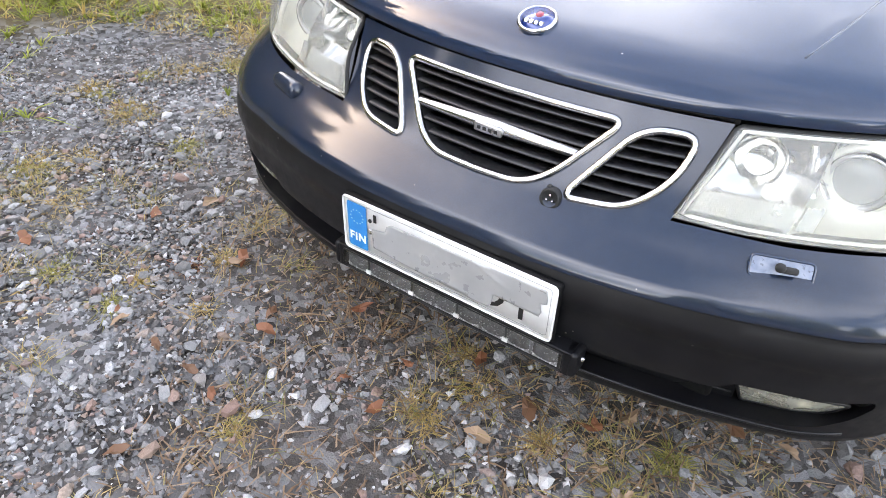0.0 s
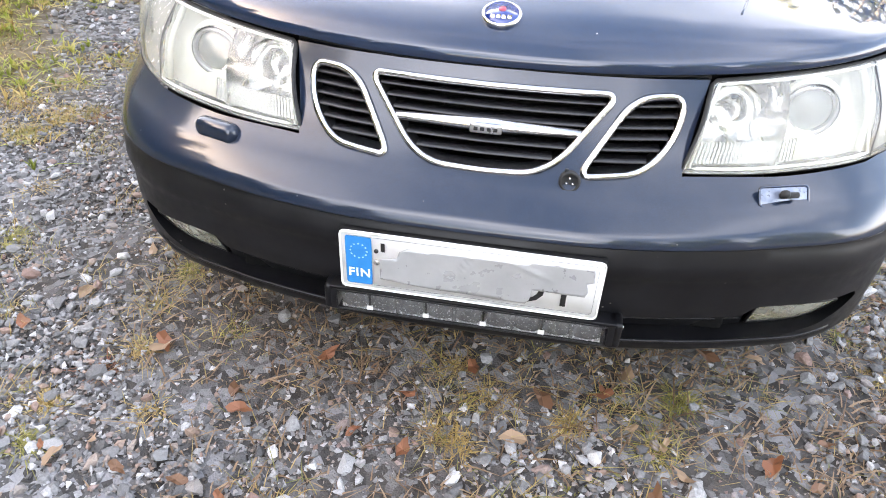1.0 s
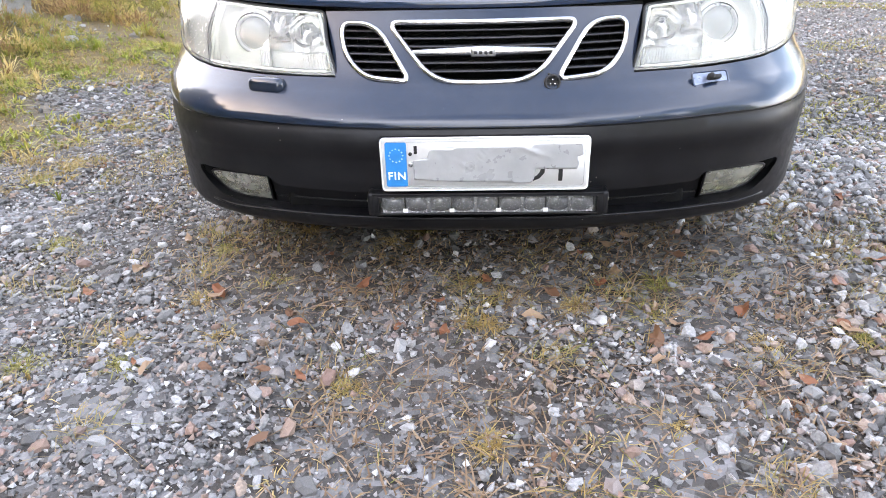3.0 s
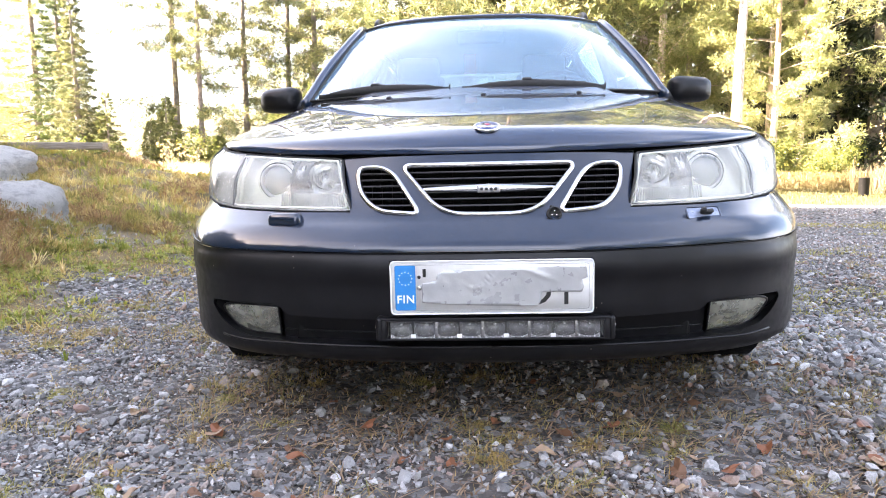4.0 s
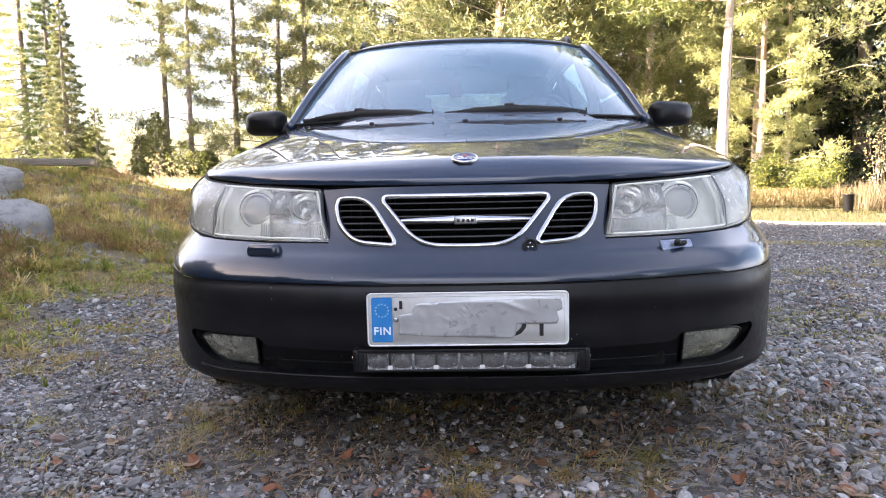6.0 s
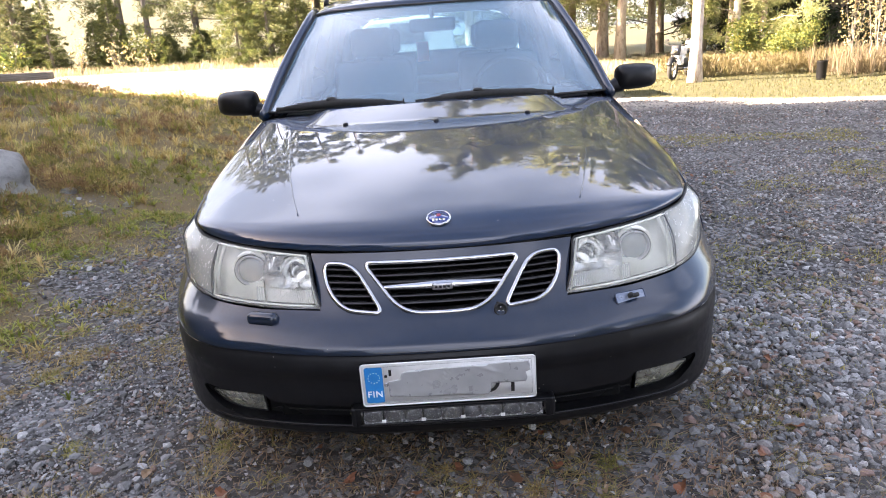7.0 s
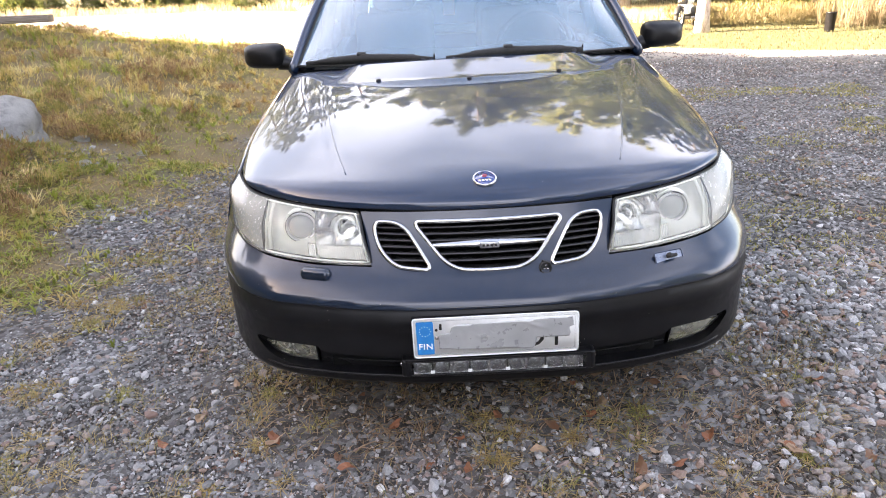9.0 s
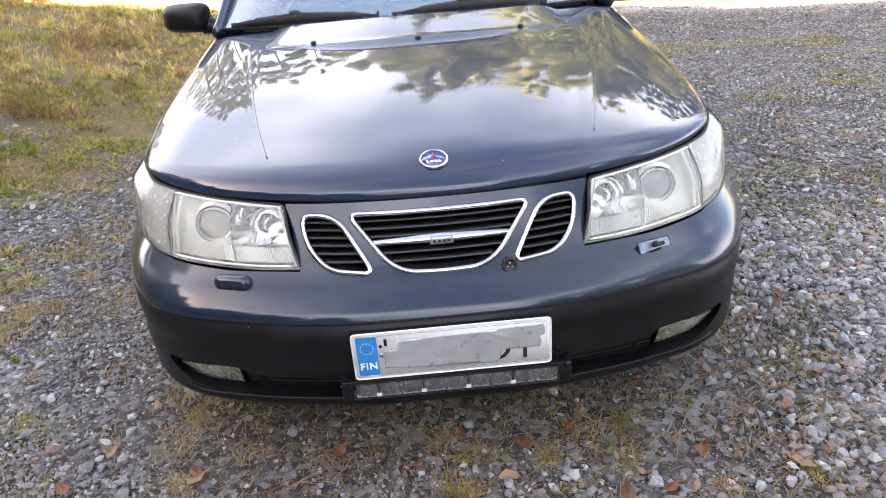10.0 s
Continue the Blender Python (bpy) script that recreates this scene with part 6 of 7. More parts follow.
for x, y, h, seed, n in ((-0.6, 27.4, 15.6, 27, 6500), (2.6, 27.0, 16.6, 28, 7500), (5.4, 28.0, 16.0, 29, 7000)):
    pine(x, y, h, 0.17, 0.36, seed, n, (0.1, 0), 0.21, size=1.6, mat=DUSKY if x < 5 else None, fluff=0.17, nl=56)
pine(9.75, 20.3, 8.5, 0.10, 0.05, 33, 4200, (0, 0), 0.11, size=1.15, fluff=0.2, nl=40)
# slimmer pines beyond the lane on the left, in the shade-darkened needle colour
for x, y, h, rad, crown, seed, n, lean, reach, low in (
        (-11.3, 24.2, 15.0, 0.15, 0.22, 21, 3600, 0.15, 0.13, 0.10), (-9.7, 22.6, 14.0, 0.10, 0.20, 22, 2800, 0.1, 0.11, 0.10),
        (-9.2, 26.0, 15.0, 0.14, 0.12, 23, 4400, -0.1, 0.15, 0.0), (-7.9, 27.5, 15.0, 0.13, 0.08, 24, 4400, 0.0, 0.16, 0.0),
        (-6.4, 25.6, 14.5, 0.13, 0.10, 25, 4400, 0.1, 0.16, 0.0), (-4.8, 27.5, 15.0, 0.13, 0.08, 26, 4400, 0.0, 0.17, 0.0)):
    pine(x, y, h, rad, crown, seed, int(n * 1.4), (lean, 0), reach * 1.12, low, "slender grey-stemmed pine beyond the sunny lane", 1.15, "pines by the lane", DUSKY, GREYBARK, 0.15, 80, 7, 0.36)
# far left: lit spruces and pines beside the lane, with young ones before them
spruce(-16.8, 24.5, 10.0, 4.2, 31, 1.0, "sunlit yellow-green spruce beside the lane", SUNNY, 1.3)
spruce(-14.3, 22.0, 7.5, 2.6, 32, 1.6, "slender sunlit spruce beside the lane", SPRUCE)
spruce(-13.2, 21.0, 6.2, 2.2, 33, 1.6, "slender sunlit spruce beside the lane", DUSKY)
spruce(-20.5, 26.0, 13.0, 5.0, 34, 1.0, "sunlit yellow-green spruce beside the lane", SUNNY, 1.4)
spruce(-12.0, 20.6, 2.6, 1.6, 35, 1.0, "young spruce growing beside the lane", YOUNG, 0.8)
spruce(-10.9, 21.3, 1.7, 1.4, 36, 1.1, "young spruce growing beside the lane", YOUNG, 0.8)
for k, (x, y, h, w) in enumerate(((-6.3, 20.9, 2.6, 2.6), (-5.3, 20.8, 2.9, 2.7), (-4.4, 21.1, 2.3, 2.5), (-7.5, 21.2, 1.3, 2.0), (-8.5, 21.0, 1.2, 1.9), (-10.3, 21.2, 2.5, 1.9), (-12.6, 21.4, 2.0, 1.9))):
    spruce(x, y, h, w, 40 + k, 1.25, "bushy young spruce beside the lane", YOUNG, 0.9, 0.02)
# dark wood on the far right, its shade put into the needle colour
k = 0
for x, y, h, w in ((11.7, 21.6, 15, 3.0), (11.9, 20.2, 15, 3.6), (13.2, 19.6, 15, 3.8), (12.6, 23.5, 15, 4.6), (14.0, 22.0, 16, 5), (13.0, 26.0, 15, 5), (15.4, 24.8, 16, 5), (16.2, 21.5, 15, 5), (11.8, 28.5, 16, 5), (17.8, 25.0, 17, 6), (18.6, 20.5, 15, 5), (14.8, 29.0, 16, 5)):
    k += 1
    spruce(x, y, h, w, 60 + k, 0.62, "tall spruce in a dense wood, needles coloured as in shade", SHADED, 2.0, 0.02, "dark wood")
# more trees behind, to close the wood
k = 0
for x, y, h in ((4.4, 33, 16), (7.2, 31, 15), (9.6, 30, 16), (12.0, 33, 16), (-0.3, 36, 17), (2.0, 40, 17), (6.0, 41, 17), (10.5, 40, 17), (15.0, 36, 17), (-3.2, 34, 16), (-6.0, 34, 16), (-8.6, 35, 15), (19.0, 33, 16), (24.0, 28, 16)):
    k += 1
    pine(x, y, h, 0.15, 0.05 if k % 2 else 0.12, 80 + k, 1300, (0, 0), 0.24, 0.0, "pine in the wood behind the yard", 2.8, "wood behind", None, None, 0.2, 40, 7)
# tall spruces out of view to the left of the yard, which keep it in shade
k = 0
for y in np.linspace(-15, 7.4, 13):
    k += 1
    spruce(-18.5 - 1.8 * (k % 2), y + 0.5 * math.sin(k * 3.1) - (0.8 if y > 4.4 else 0), (12.0 if y > 4.4 else 15.0 if y > -2 else 12.6) + 0.6 * (k % 2) + 0.3 * math.sin(k * 2.3), 7.8, 100 + k, 0.7 if k > 9 else 0.32, "unseen tall spruce beside the yard", None, 4.8 if k > 9 else 10.0, 0.02, "spruces beside the yard")
# unseen back row, added to close sun gaps in the first
for k, y in enumerate((2.2, -0.8, -3.8)):
    spruce(-23.5, y, 18.5, 7.5, 120 + k, 0.32, "unseen tall spruce beside the yard", None, 10.0, 0.02, "spruces beside the yard")
# two nearer ones out of view, added for dark reflections in the car's left
for k, (x, y, h) in enumerate(((-13.5, 6.0, 10.5), (-10.4, 2.6, 9.0))):
    spruce(x, y, h, 5.0, 140 + k, 0.6, "unseen tall spruce close beside the bank", None, 4.8, 0.02, "spruces beside the yard")
# more added unseen on the near side, with an open gap between, to darken bumper and ground
for k, (x, y, h) in enumerate(((-15.5, -10.0, 13), (-13.0, -15.0, 13), (-9.0, -18.0, 13), (9.0, -19.0, 11), (13.0, -16.0, 12), (17.0, -11.0, 11))):
    spruce(x, y, h, 6.5, 130 + k, 0.32, "unseen tall spruce beside the yard", None, 10.0, 0.02, "spruces beside the yard")

# ---- bank, verge and yard ----
GRANITE = material("granite", (0.5, 0.48, 0.45), 0.85)
gn = tex_noise(GRANITE, 5.0, 8.0, 0.65)
gcol = ramp(GRANITE, gn, [(0.32, (0.52, 0.50, 0.48)), (0.5, (0.80, 0.78, 0.75)), (0.7, (0.90, 0.88, 0.85))])
gcol = mix(GRANITE, ramp(GRANITE, tex_noise(GRANITE, 90.0, 3.0), [(0.45, (0, 0, 0)), (0.65, (0.35, 0.35, 0.35))]), gcol, (0.30, 0.29, 0.28))
into(GRANITE, "Base Color", gcol)
bump(GRANITE, tex_noise(GRANITE, 9.0, 10.0, 0.75), 1.0, 0.25)


def boulder(x, y, z, sx, sy, sz, seed, label, turn=0):
    b = bmesh.new()
    bmesh.ops.create_icosphere(b, subdivisions=4, radius=1)
    for v in b.verts:
        p = v.co / (abs(v.co.x) ** 4 + abs(v.co.y) ** 4 + abs(v.co.z) ** 4) ** 0.25
        n = noise.noise(p * 1.1 + Vector((seed, 0, 0))) * 0.22 + noise.noise(p * 2.7 + Vector((0, seed, 0))) * 0.14 + noise.noise(p * 7 + Vector((0, 0, seed))) * 0.06 + noise.noise(p * 17 + Vector((seed, 0, seed))) * 0.02
        v.co = p * (1 + n)
        for nx, ny, nz, d in ((0.3, -0.6, 0.74, 0.98), (0.80, -0.1, 0.59, 1.0), (-0.5, -0.3, 0.8, 0.95), (0.6, -0.78, 0.17, 1.0), (-0.2, 0.5, 0.84, 0.98)):
            h = v.co.dot(Vector((nx, ny, nz)))
            if h > d:
                v.co -= Vector((nx, ny, nz)) * (h - d) * 0.92
    root = part("boulder", b, GRANITE, None, "", angle=24)
    root.matrix_world = pose(x, y, z, 0, 0, turn) @ Matrix.Diagonal((sx, sy, sz, 1))
    return tagged(root, label, "boulder", "boulders on the bank")


boulder(-3.63, 3.66, 0.30, 0.39, 0.36, 0.25, 3.3, "pale grey granite boulder half sunk in heather", 14)
boulder(-5.30, 5.6, 0.67, 0.46, 0.42, 0.22, 8.1, "whitish granite boulder on the grassy bank", -20)
boulder(-3.05, 3.9, float(height(-3.05, 3.9)) + 0.0, 0.06, 0.05, 0.04, 5.1, "small pale stone on the bank", 0)
boulder(-2.75, 3.3, float(height(-2.75, 3.3)) + 0.0, 0.055, 0.045, 0.035, 6.4, "small pale stone on the bank", 40)
boulder(-2.5, 3.75, float(height(-2.5, 3.75)) + 0.0, 0.045, 0.04, 0.03, 7.2, "small pale stone on the bank", 80)
r = np.random.default_rng(77)
qx, qy = r.normal(-2.85, 0.26, 300), r.normal(3.5, 0.20, 300)
v, f = stone_heap(qx, qy, r.uniform(0.005, 0.013, 300) * np.where(r.uniform(size=300) < 0.08, 2.2, 1.0), r)
tagged(raw("scree", v, f, STONE), "pale broken stones on bare soil beside the boulder", "gravel", kind="stuff")

WOOD = material("weathered_timber", (0.25, 0.2, 0.15), 0.85)
wdn = tex_noise(WOOD, 5.0, 6.0, 0.6, stretch=(1.0, 14, 14))
into(WOOD, "Base Color", ramp(WOOD, wdn, [(0.3, (0.12, 0.095, 0.07)), (0.7, (0.30, 0.25, 0.20))]))
bump(WOOD, wdn, 0.6, 0.01)
b = box(3.4, 0.20, 0.10, (0, 0, 0), bevel=0.012)
sleeper = part("timber_sleeper", b, WOOD)
sleeper.matrix_world = pose(-7.12, 8.2, float(height(-6.6, 8.2)) + 0.07, 0, 0.6, 6)
tagged(sleeper, "weathered squared timber lying on the bank", "timber beam")


def blades(px, py, length, width, r, lean=0.5, bend=0.5, per=1):
    """Single grass blades, bent over, three faces each; blades of one tuft grow from one foot."""
    n = len(px) * per
    x, y = np.repeat(px, per), np.repeat(py, per)
    x, y = x + r.normal(size=n) * 0.012 * (per > 1), y + r.normal(size=n) * 0.012 * (per > 1)
    ln = np.repeat(np.broadcast_to(length, len(px)), per) * r.uniform(0.5, 1.15, n)
    a = r.uniform(0, 2 * np.pi, n)
    d = np.stack([np.cos(a), np.sin(a)], axis=-1) * (np.abs(r.normal(size=n)) * lean)[:, None]
    foot = np.stack([x, y, height(x, y) - 0.005], axis=-1)
    w = np.stack([-np.sin(a + 0.6), np.cos(a + 0.6), 0 * a], axis=-1) * width
    up = np.array([0, 0, 1.0])
    d3 = np.concatenate([d, np.zeros((n, 1))], axis=1)
    m1 = foot + (d3 * 0.45 + up * 0.55) * ln[:, None]
    m2 = foot + (d3 * (0.9 + bend * 0.3) + up * (0.85 - bend * 0.25)) * ln[:, None]
    vs = np.stack([foot - w, foot + w, m1 + w * 0.8, m1 - w * 0.8, m2], axis=1).reshape(-1, 3)
    k = (np.arange(n) * 5)[:, None]
    quads = (k + np.array([[0, 1, 2, 3]])).tolist()
    tris = (k + np.array([[3, 2, 4]])).tolist()
    return vs, quads + tris


def sward(name, label, category, px, py, length, width, mat, seed, **more):
    v, f = blades(px, py, length, width, np.random.default_rng(seed), **more)
    return tagged(raw(name, v, f, mat), label, category, kind="stuff")


def patchy(x, y, s, seed):
    return np.array([noise.noise(Vector((a * s, b * s, seed))) for a, b in zip(x, y)])


# the bank: short green at its foot, straw and heather above
r = np.random.default_rng(21)
def tussocks(px, py, length, width, per, mat, name, label, category, seed, lean=0.5):
    """Clumps of bent blades, each clump one island with one hue."""
    r = np.random.default_rng(seed)
    n = len(px)
    hub = np.stack([px, py, height(px, py) - 0.008], axis=-1)[:, None, :]
    a = r.uniform(0, 2 * np.pi, (n, per))
    out = np.stack([np.cos(a), np.sin(a), 0 * a], axis=-1)
    side = np.stack([-np.sin(a), np.cos(a), 0 * a], axis=-1) * width
    ln = (np.asarray(length)[:, None] * r.uniform(0.45, 1.2, (n, per)))[..., None]
    q = np.abs(r.normal(size=(n, per, 1))) * lean
    up = np.array([0, 0, 1.0])
    mid = hub + (out * q * 0.6 + up * 0.55) * ln
    tip = hub + (out * q * 1.5 + up * (0.95 - 0.35 * np.minimum(q, 1.4))) * ln
    vs = np.concatenate([hub, np.stack([mid + side, tip, mid - side], axis=2).reshape(n, per * 3, 3)], axis=1)
    k = np.arange(per) * 3
    quad = np.stack([0 * k, k + 1, k + 2, k + 3], axis=-1)
    f = (quad[None] + (np.arange(n) * (1 + per * 3))[:, None, None]).reshape(-1, 4)
    return tagged(raw(name, vs.reshape(-1, 3), f, mat), label, category, kind="stuff")


def near_thins(x, y):
    bare = 1 - 0.55 * ss(1.6 - np.hypot((x + 2.95) / 0.45, (y - 3.55) / 0.40))
    return cover(x, y) * np.clip(1.2 - 0.085 * np.hypot(x + 1, y + 1.5), 0.3, 1) * bare


# short understorey
px, py = scatter(118000, -9.5, -1.2, -6.0, 10.8, r, near_thins)
lush = patchy(px, py, 0.7, 9.0) + 0.5 * patchy(px, py, 2.0, 6.0) + 0.55 * ss((2.8 - py) / 2.0) + 0.5 * ss((px + 3.2) / 0.7) + 0.05
tall = 0.035 + 0.045 * ss((-2.3 - px) / 1.2)
green = lush + r.normal(size=len(px)) * 0.16 > 0.22
sward("bank_grass", "short dry grass covering the bank", "grass", px[~green], py[~green], tall[~green], 0.0036, TURF, 22, lean=0.9)
sward("green_grass", "short green grass in patches on the bank", "grass", px[green], py[green], tall[green], 0.0036, GREEN, 27, lean=0.9)
# clumps of longer grass with dark hollows between them
px, py = scatter(22000, -9.5, -1.7, -3.2, 10.8, r, lambda x, y: near_thins(x, y) * ss((-2.2 - x + 0.6 * ss((y - 3) / 2.5)) / 0.8 + 0.2) * np.clip(0.5 + 2.2 * patchy(x, y, 2.4, 3.0) + 1.0 * patchy(x, y, 6.0, 2.0), 0.04, 1))
lush = patchy(px, py, 0.7, 9.0) + 0.5 * patchy(px, py, 2.0, 6.0) + 0.35 * ss((2.6 - py) / 2.0) - 0.05 + r.normal(size=len(px)) * 0.10
tall = (0.07 + 0.08 * np.clip(patchy(px, py, 1.2, 1.0) + 0.5, 0, 1.2) * ss((-2.2 - px) / 1.2)) * r.uniform(0.6, 1.5, len(px))
for sel, mat, name, label, seed in ((lush <= 0.14, TURF, "straw_tussocks", "straw-coloured grass tussocks on the bank", 28), (lush > 0.14, GREEN, "green_tussocks", "green grass tussocks on the bank", 29)):
    tussocks(px[sel], py[sel], tall[sel], 0.0034, 22, mat, name, label, "grass", seed, 0.75)
px, py = scatter(9000, -3.4, -1.3, -1.8, 3.6, r, lambda x, y: np.clip(cover(x, y) * 1.2 + 0.02, 0, 1) * np.clip(0.55 + 1.6 * patchy(x, y, 3.0, 31.0), 0.05, 1))
tussocks(px, py, r.uniform(0.03, 0.065, len(px)), 0.0030, 12, GREEN, "foot_grass", "short green grass and moss at the bank's foot", "grass", 23, 1.0)


def heather(n, seed, mat, name, label, shift):
    """Low domed heather bushes, crowded into patches."""
    r = np.random.default_rng(seed)
    cx, cy = scatter(n, -9.5, -2.5, 1.0, 10.4, r, lambda x, y: near_thins(x, y) * ss((y - 1.6) / 1.4) * np.clip(2.6 * patchy(x, y, 0.8, shift) + 1.4 * patchy(x, y, 2.6, 8.0) + 0.10, 0, 1))
    cx, cy = np.concatenate([cx, r.normal(-3.62, 0.24, 26)]), np.concatenate([cy, r.normal(3.10, 0.10, 26)])
    per = 44
    size = r.uniform(0.6, 1.5, len(cx))
    size[-26:] *= 1.6
    size = np.repeat(size, per)
    a, q = r.uniform(0, 2 * np.pi, len(size)), np.sqrt(r.uniform(0, 1, len(size)))
    x = np.repeat(cx, per) + np.cos(a) * q * 0.11 * size
    y = np.repeat(cy, per) + np.sin(a) * q * 0.11 * size
    z = height(x, y) + np.sqrt(1.02 - q * q) * 0.105 * size * r.uniform(0.5, 1.05, len(size))
    d = np.stack([np.cos(a) * q * 0.8, np.sin(a) * q * 0.8, 1 + 0 * a], axis=-1)
    v, f = sprays(np.stack([x, y, z], axis=-1), d, 0.050, 0.0030, 6, r, 0.5)
    tagged(raw(name, v, f, mat), label, "heather", kind="stuff")


heather(2400, 61, HEATHER, "brown_heather", "low brown faded heather bushes on the bank", 5.0)
heather(1300, 62, MOSSY, "green_heather", "low olive-green heather bushes on the bank", 12.0)

# verge beyond the lane: tall dry grass; scrub beside it
px, py = scatter(30000, -24, -1.5, 18.9, 23.0, r, lambda x, y: 0.3 + 0.7 * (patchy(x, y, 0.5, 2.0) > -0.1))
sward("verge_grass", "tall dry straw-coloured verge grass", "grass", px, py, 0.35 + 0.25 * patchy(px, py, 0.8, 4.0), 0.005, STRAW, 24, lean=0.55)
px, py = scatter(22000, 2.8, 16, 8.0, 15.5, r, lambda x, y: cover(x, y))
sward("lawn_strip", "short sunlit yellow-green grass strip", "grass", px, py, 0.07, 0.004, LAWN, 25, lean=0.8)
px, py = scatter(14000, 5.6, 16, 14.0, 17.0, r, lambda x, y: 0.4 + 0.6 * (patchy(x, y, 0.7, 3.0) > 0))
tips = np.stack([px, py, height(px, py) + r.uniform(0.02, 0.30, len(px))], axis=-1)
v, f = sprays(tips, np.repeat([[0, 0, 1.0]], len(tips), axis=0), 0.16, 0.005, 6, r, 0.5)
tagged(raw("heath_scrub", v, f, leafy("scrub_leaves", [(0.0, (0.07, 0.055, 0.020)), (0.5, (0.13, 0.095, 0.040)), (1.0, (0.11, 0.10, 0.032))])), "low tan heath scrub before the trees", "scrub", kind="stuff")
px, py = scatter(16000, 1.5, 12, 16.6, 24.0, r, lambda x, y: 0.8 + 0 * x)
sward("wood_floor_grass", "dry grass on the wood's floor", "grass", px, py, 0.40, 0.005, STRAW, 26, lean=0.5)


def shrub(x, y, h, w, n, mat, seed, label, leaf=0.06, group=""):
    r = np.random.default_rng(seed)
    root = thing("shrub", label, "shrub", group, m=pose(x, y, float(height(x, y)) - 0.03))
    stems = bmesh.new()
    tips = []
    for k in range(9):
        a, q = r.uniform(0, 6.28), r.uniform(0.2, 1)
        end = np.array([math.cos(a) * w * 0.5 * q, math.sin(a) * w * 0.5 * q, h * r.uniform(0.7, 1.0)])
        s = np.linspace(0, 1, 5)[:, None]
        p = end * s * np.array([1, 1, 1]) + r.normal(size=(5, 3)) * 0.03 * s
        join(stems, tube(p, 0.010 * (1.1 - s[:, 0]) * max(1, h / 2), 4, cap=False))
        m = n // 9
        t = r.uniform(0.25, 1, m)
        tips.append(end * t[:, None] + r.normal(size=(m, 3)) * np.array([0.14 * w, 0.14 * w, 0.08 * h]))
    part("stemwork", stems, GREYBARK, root)["kind"] = "stuff"
    tips = np.concatenate(tips)
    tips[:, 2] = np.abs(tips[:, 2]) + 0.03
    v, f = sprays(tips, r.normal(size=(len(tips), 3)) * 0.4, leaf, leaf * 0.32, 3, r, 0.8)
    raw("foliage", v, f, mat, root)
    return root


shrub(9.35, 17.2, 1.15, 0.9, 1800, BUSH, 71, "light green deciduous shrub at the wood's edge", 0.055, "shrubs")
shrub(8.2, 17.8, 1.3, 1.2, 2400, BUSH, 72, "yellow-green shrub under the pines", 0.055, "shrubs")
shrub(8.55, 16.2, 0.9, 1.1, 2000, BUSH, 73, "low green shrub beside the bin", 0.05, "shrubs")
shrub(8.75, 13.7, 2.2, 0.9, 300, BIRCH, 74, "young birch with yellow autumn leaves", 0.04, "birches")
shrub(9.6, 14.2, 2.8, 1.0, 420, BIRCH, 75, "young birch with yellow autumn leaves", 0.04, "birches")
shrub(10.6, 14.6, 2.6, 1.2, 500, BIRCH, 76, "young birch with yellow autumn leaves", 0.04, "birches")
shrub(-10.8, 19.9, 1.3, 0.5, 70, BIRCH, 77, "yellow-leaved sapling in the verge", 0.085, "saplings")
shrub(-9.6, 19.8, 0.9, 1.0, 60, BIRCH, 78, "yellow-leaved sapling in the verge", 0.07, "saplings")
shrub(-8.9, 20.0, 0.7, 0.9, 45, BIRCH, 79, "yellow-leaved sapling in the verge", 0.07, "saplings")
shrub(-13.0, 20.0, 1.0, 1.6, 240, BUSH, 80, "low green bush in the verge", 0.11, "saplings")
shrub(-9.4, 21.4, 1.2, 2.4, 1500, BUSH, 81, "dark scrub under the pines", 0.06, "saplings")

px, py = scatter(900, 7.9, 13.0, 12.6, 14.6, r, lambda x, y: 0.4 + 0.6 * (patchy(x, y, 0.8, 7.0) > -0.1))
tussocks(px, py, 0.55 + 0.2 * r.uniform(size=len(px)), 0.004, 14, REED, "reed_grass", "tall tan dry grass beside the bin", "grass", 92, 0.28)

# black bin by the strip of grass
bin_root = thing("bin", "black plastic bin standing on the grass strip", "bin", m=pose(7.52, 12.5, float(height(7.52, 12.5))))
part("bin_body", lathe([(0, 0.0), (0.086, 0.0), (0.090, 0.01), (0.097, 0.35), (0.101, 0.355), (0.091, 0.355), (0.084, 0.03), (0, 0.03)], 24), PLASTIC, bin_root)
part("bin_rim", lathe([(0.097, 0.345), (0.104, 0.350), (0.104, 0.365), (0.093, 0.365)], 24), PLASTIC, bin_root)

# motorcycle parked behind the pine
WHITE_PAINT = varied("white_paint", (0.70, 0.70, 0.68), (0.80, 0.80, 0.79), 8.0, (0.2, 0.35), Coat_Weight=0.6)
RED = material("red_plastic", (0.45, 0.03, 0.02), 0.25, Coat_Weight=0.6)
moto = thing("motorcycle", "white and black motorcycle parked behind a pine trunk", "motorcycle", m=pose(5.44, 14.6, float(height(5.44, 14.6)), 0, 0, -38) @ Matrix.Scale(0.80, 4))
for y, name in ((-0.66, "front_wheel"), (0.66, "rear_wheel")):
    w = part(name, lathe([(0.21, -0.05), (0.27, -0.055), (0.30, 0), (0.27, 0.055), (0.21, 0.05)], 28, pose(0, y, 0.30, 0, 90, 0)), TYRE, moto)
    part("rim", lathe([(0.215, -0.03), (0.20, 0.0), (0.215, 0.03)], 24, pose(0, y, 0.30, 0, 90, 0)), ALLOY, w)
    part("hub", lathe([(0.05, -0.06), (0.05, 0.06), (0, 0.06)], 12, pose(0, y, 0.30, 0, 90, 0)), ALLOY, w)
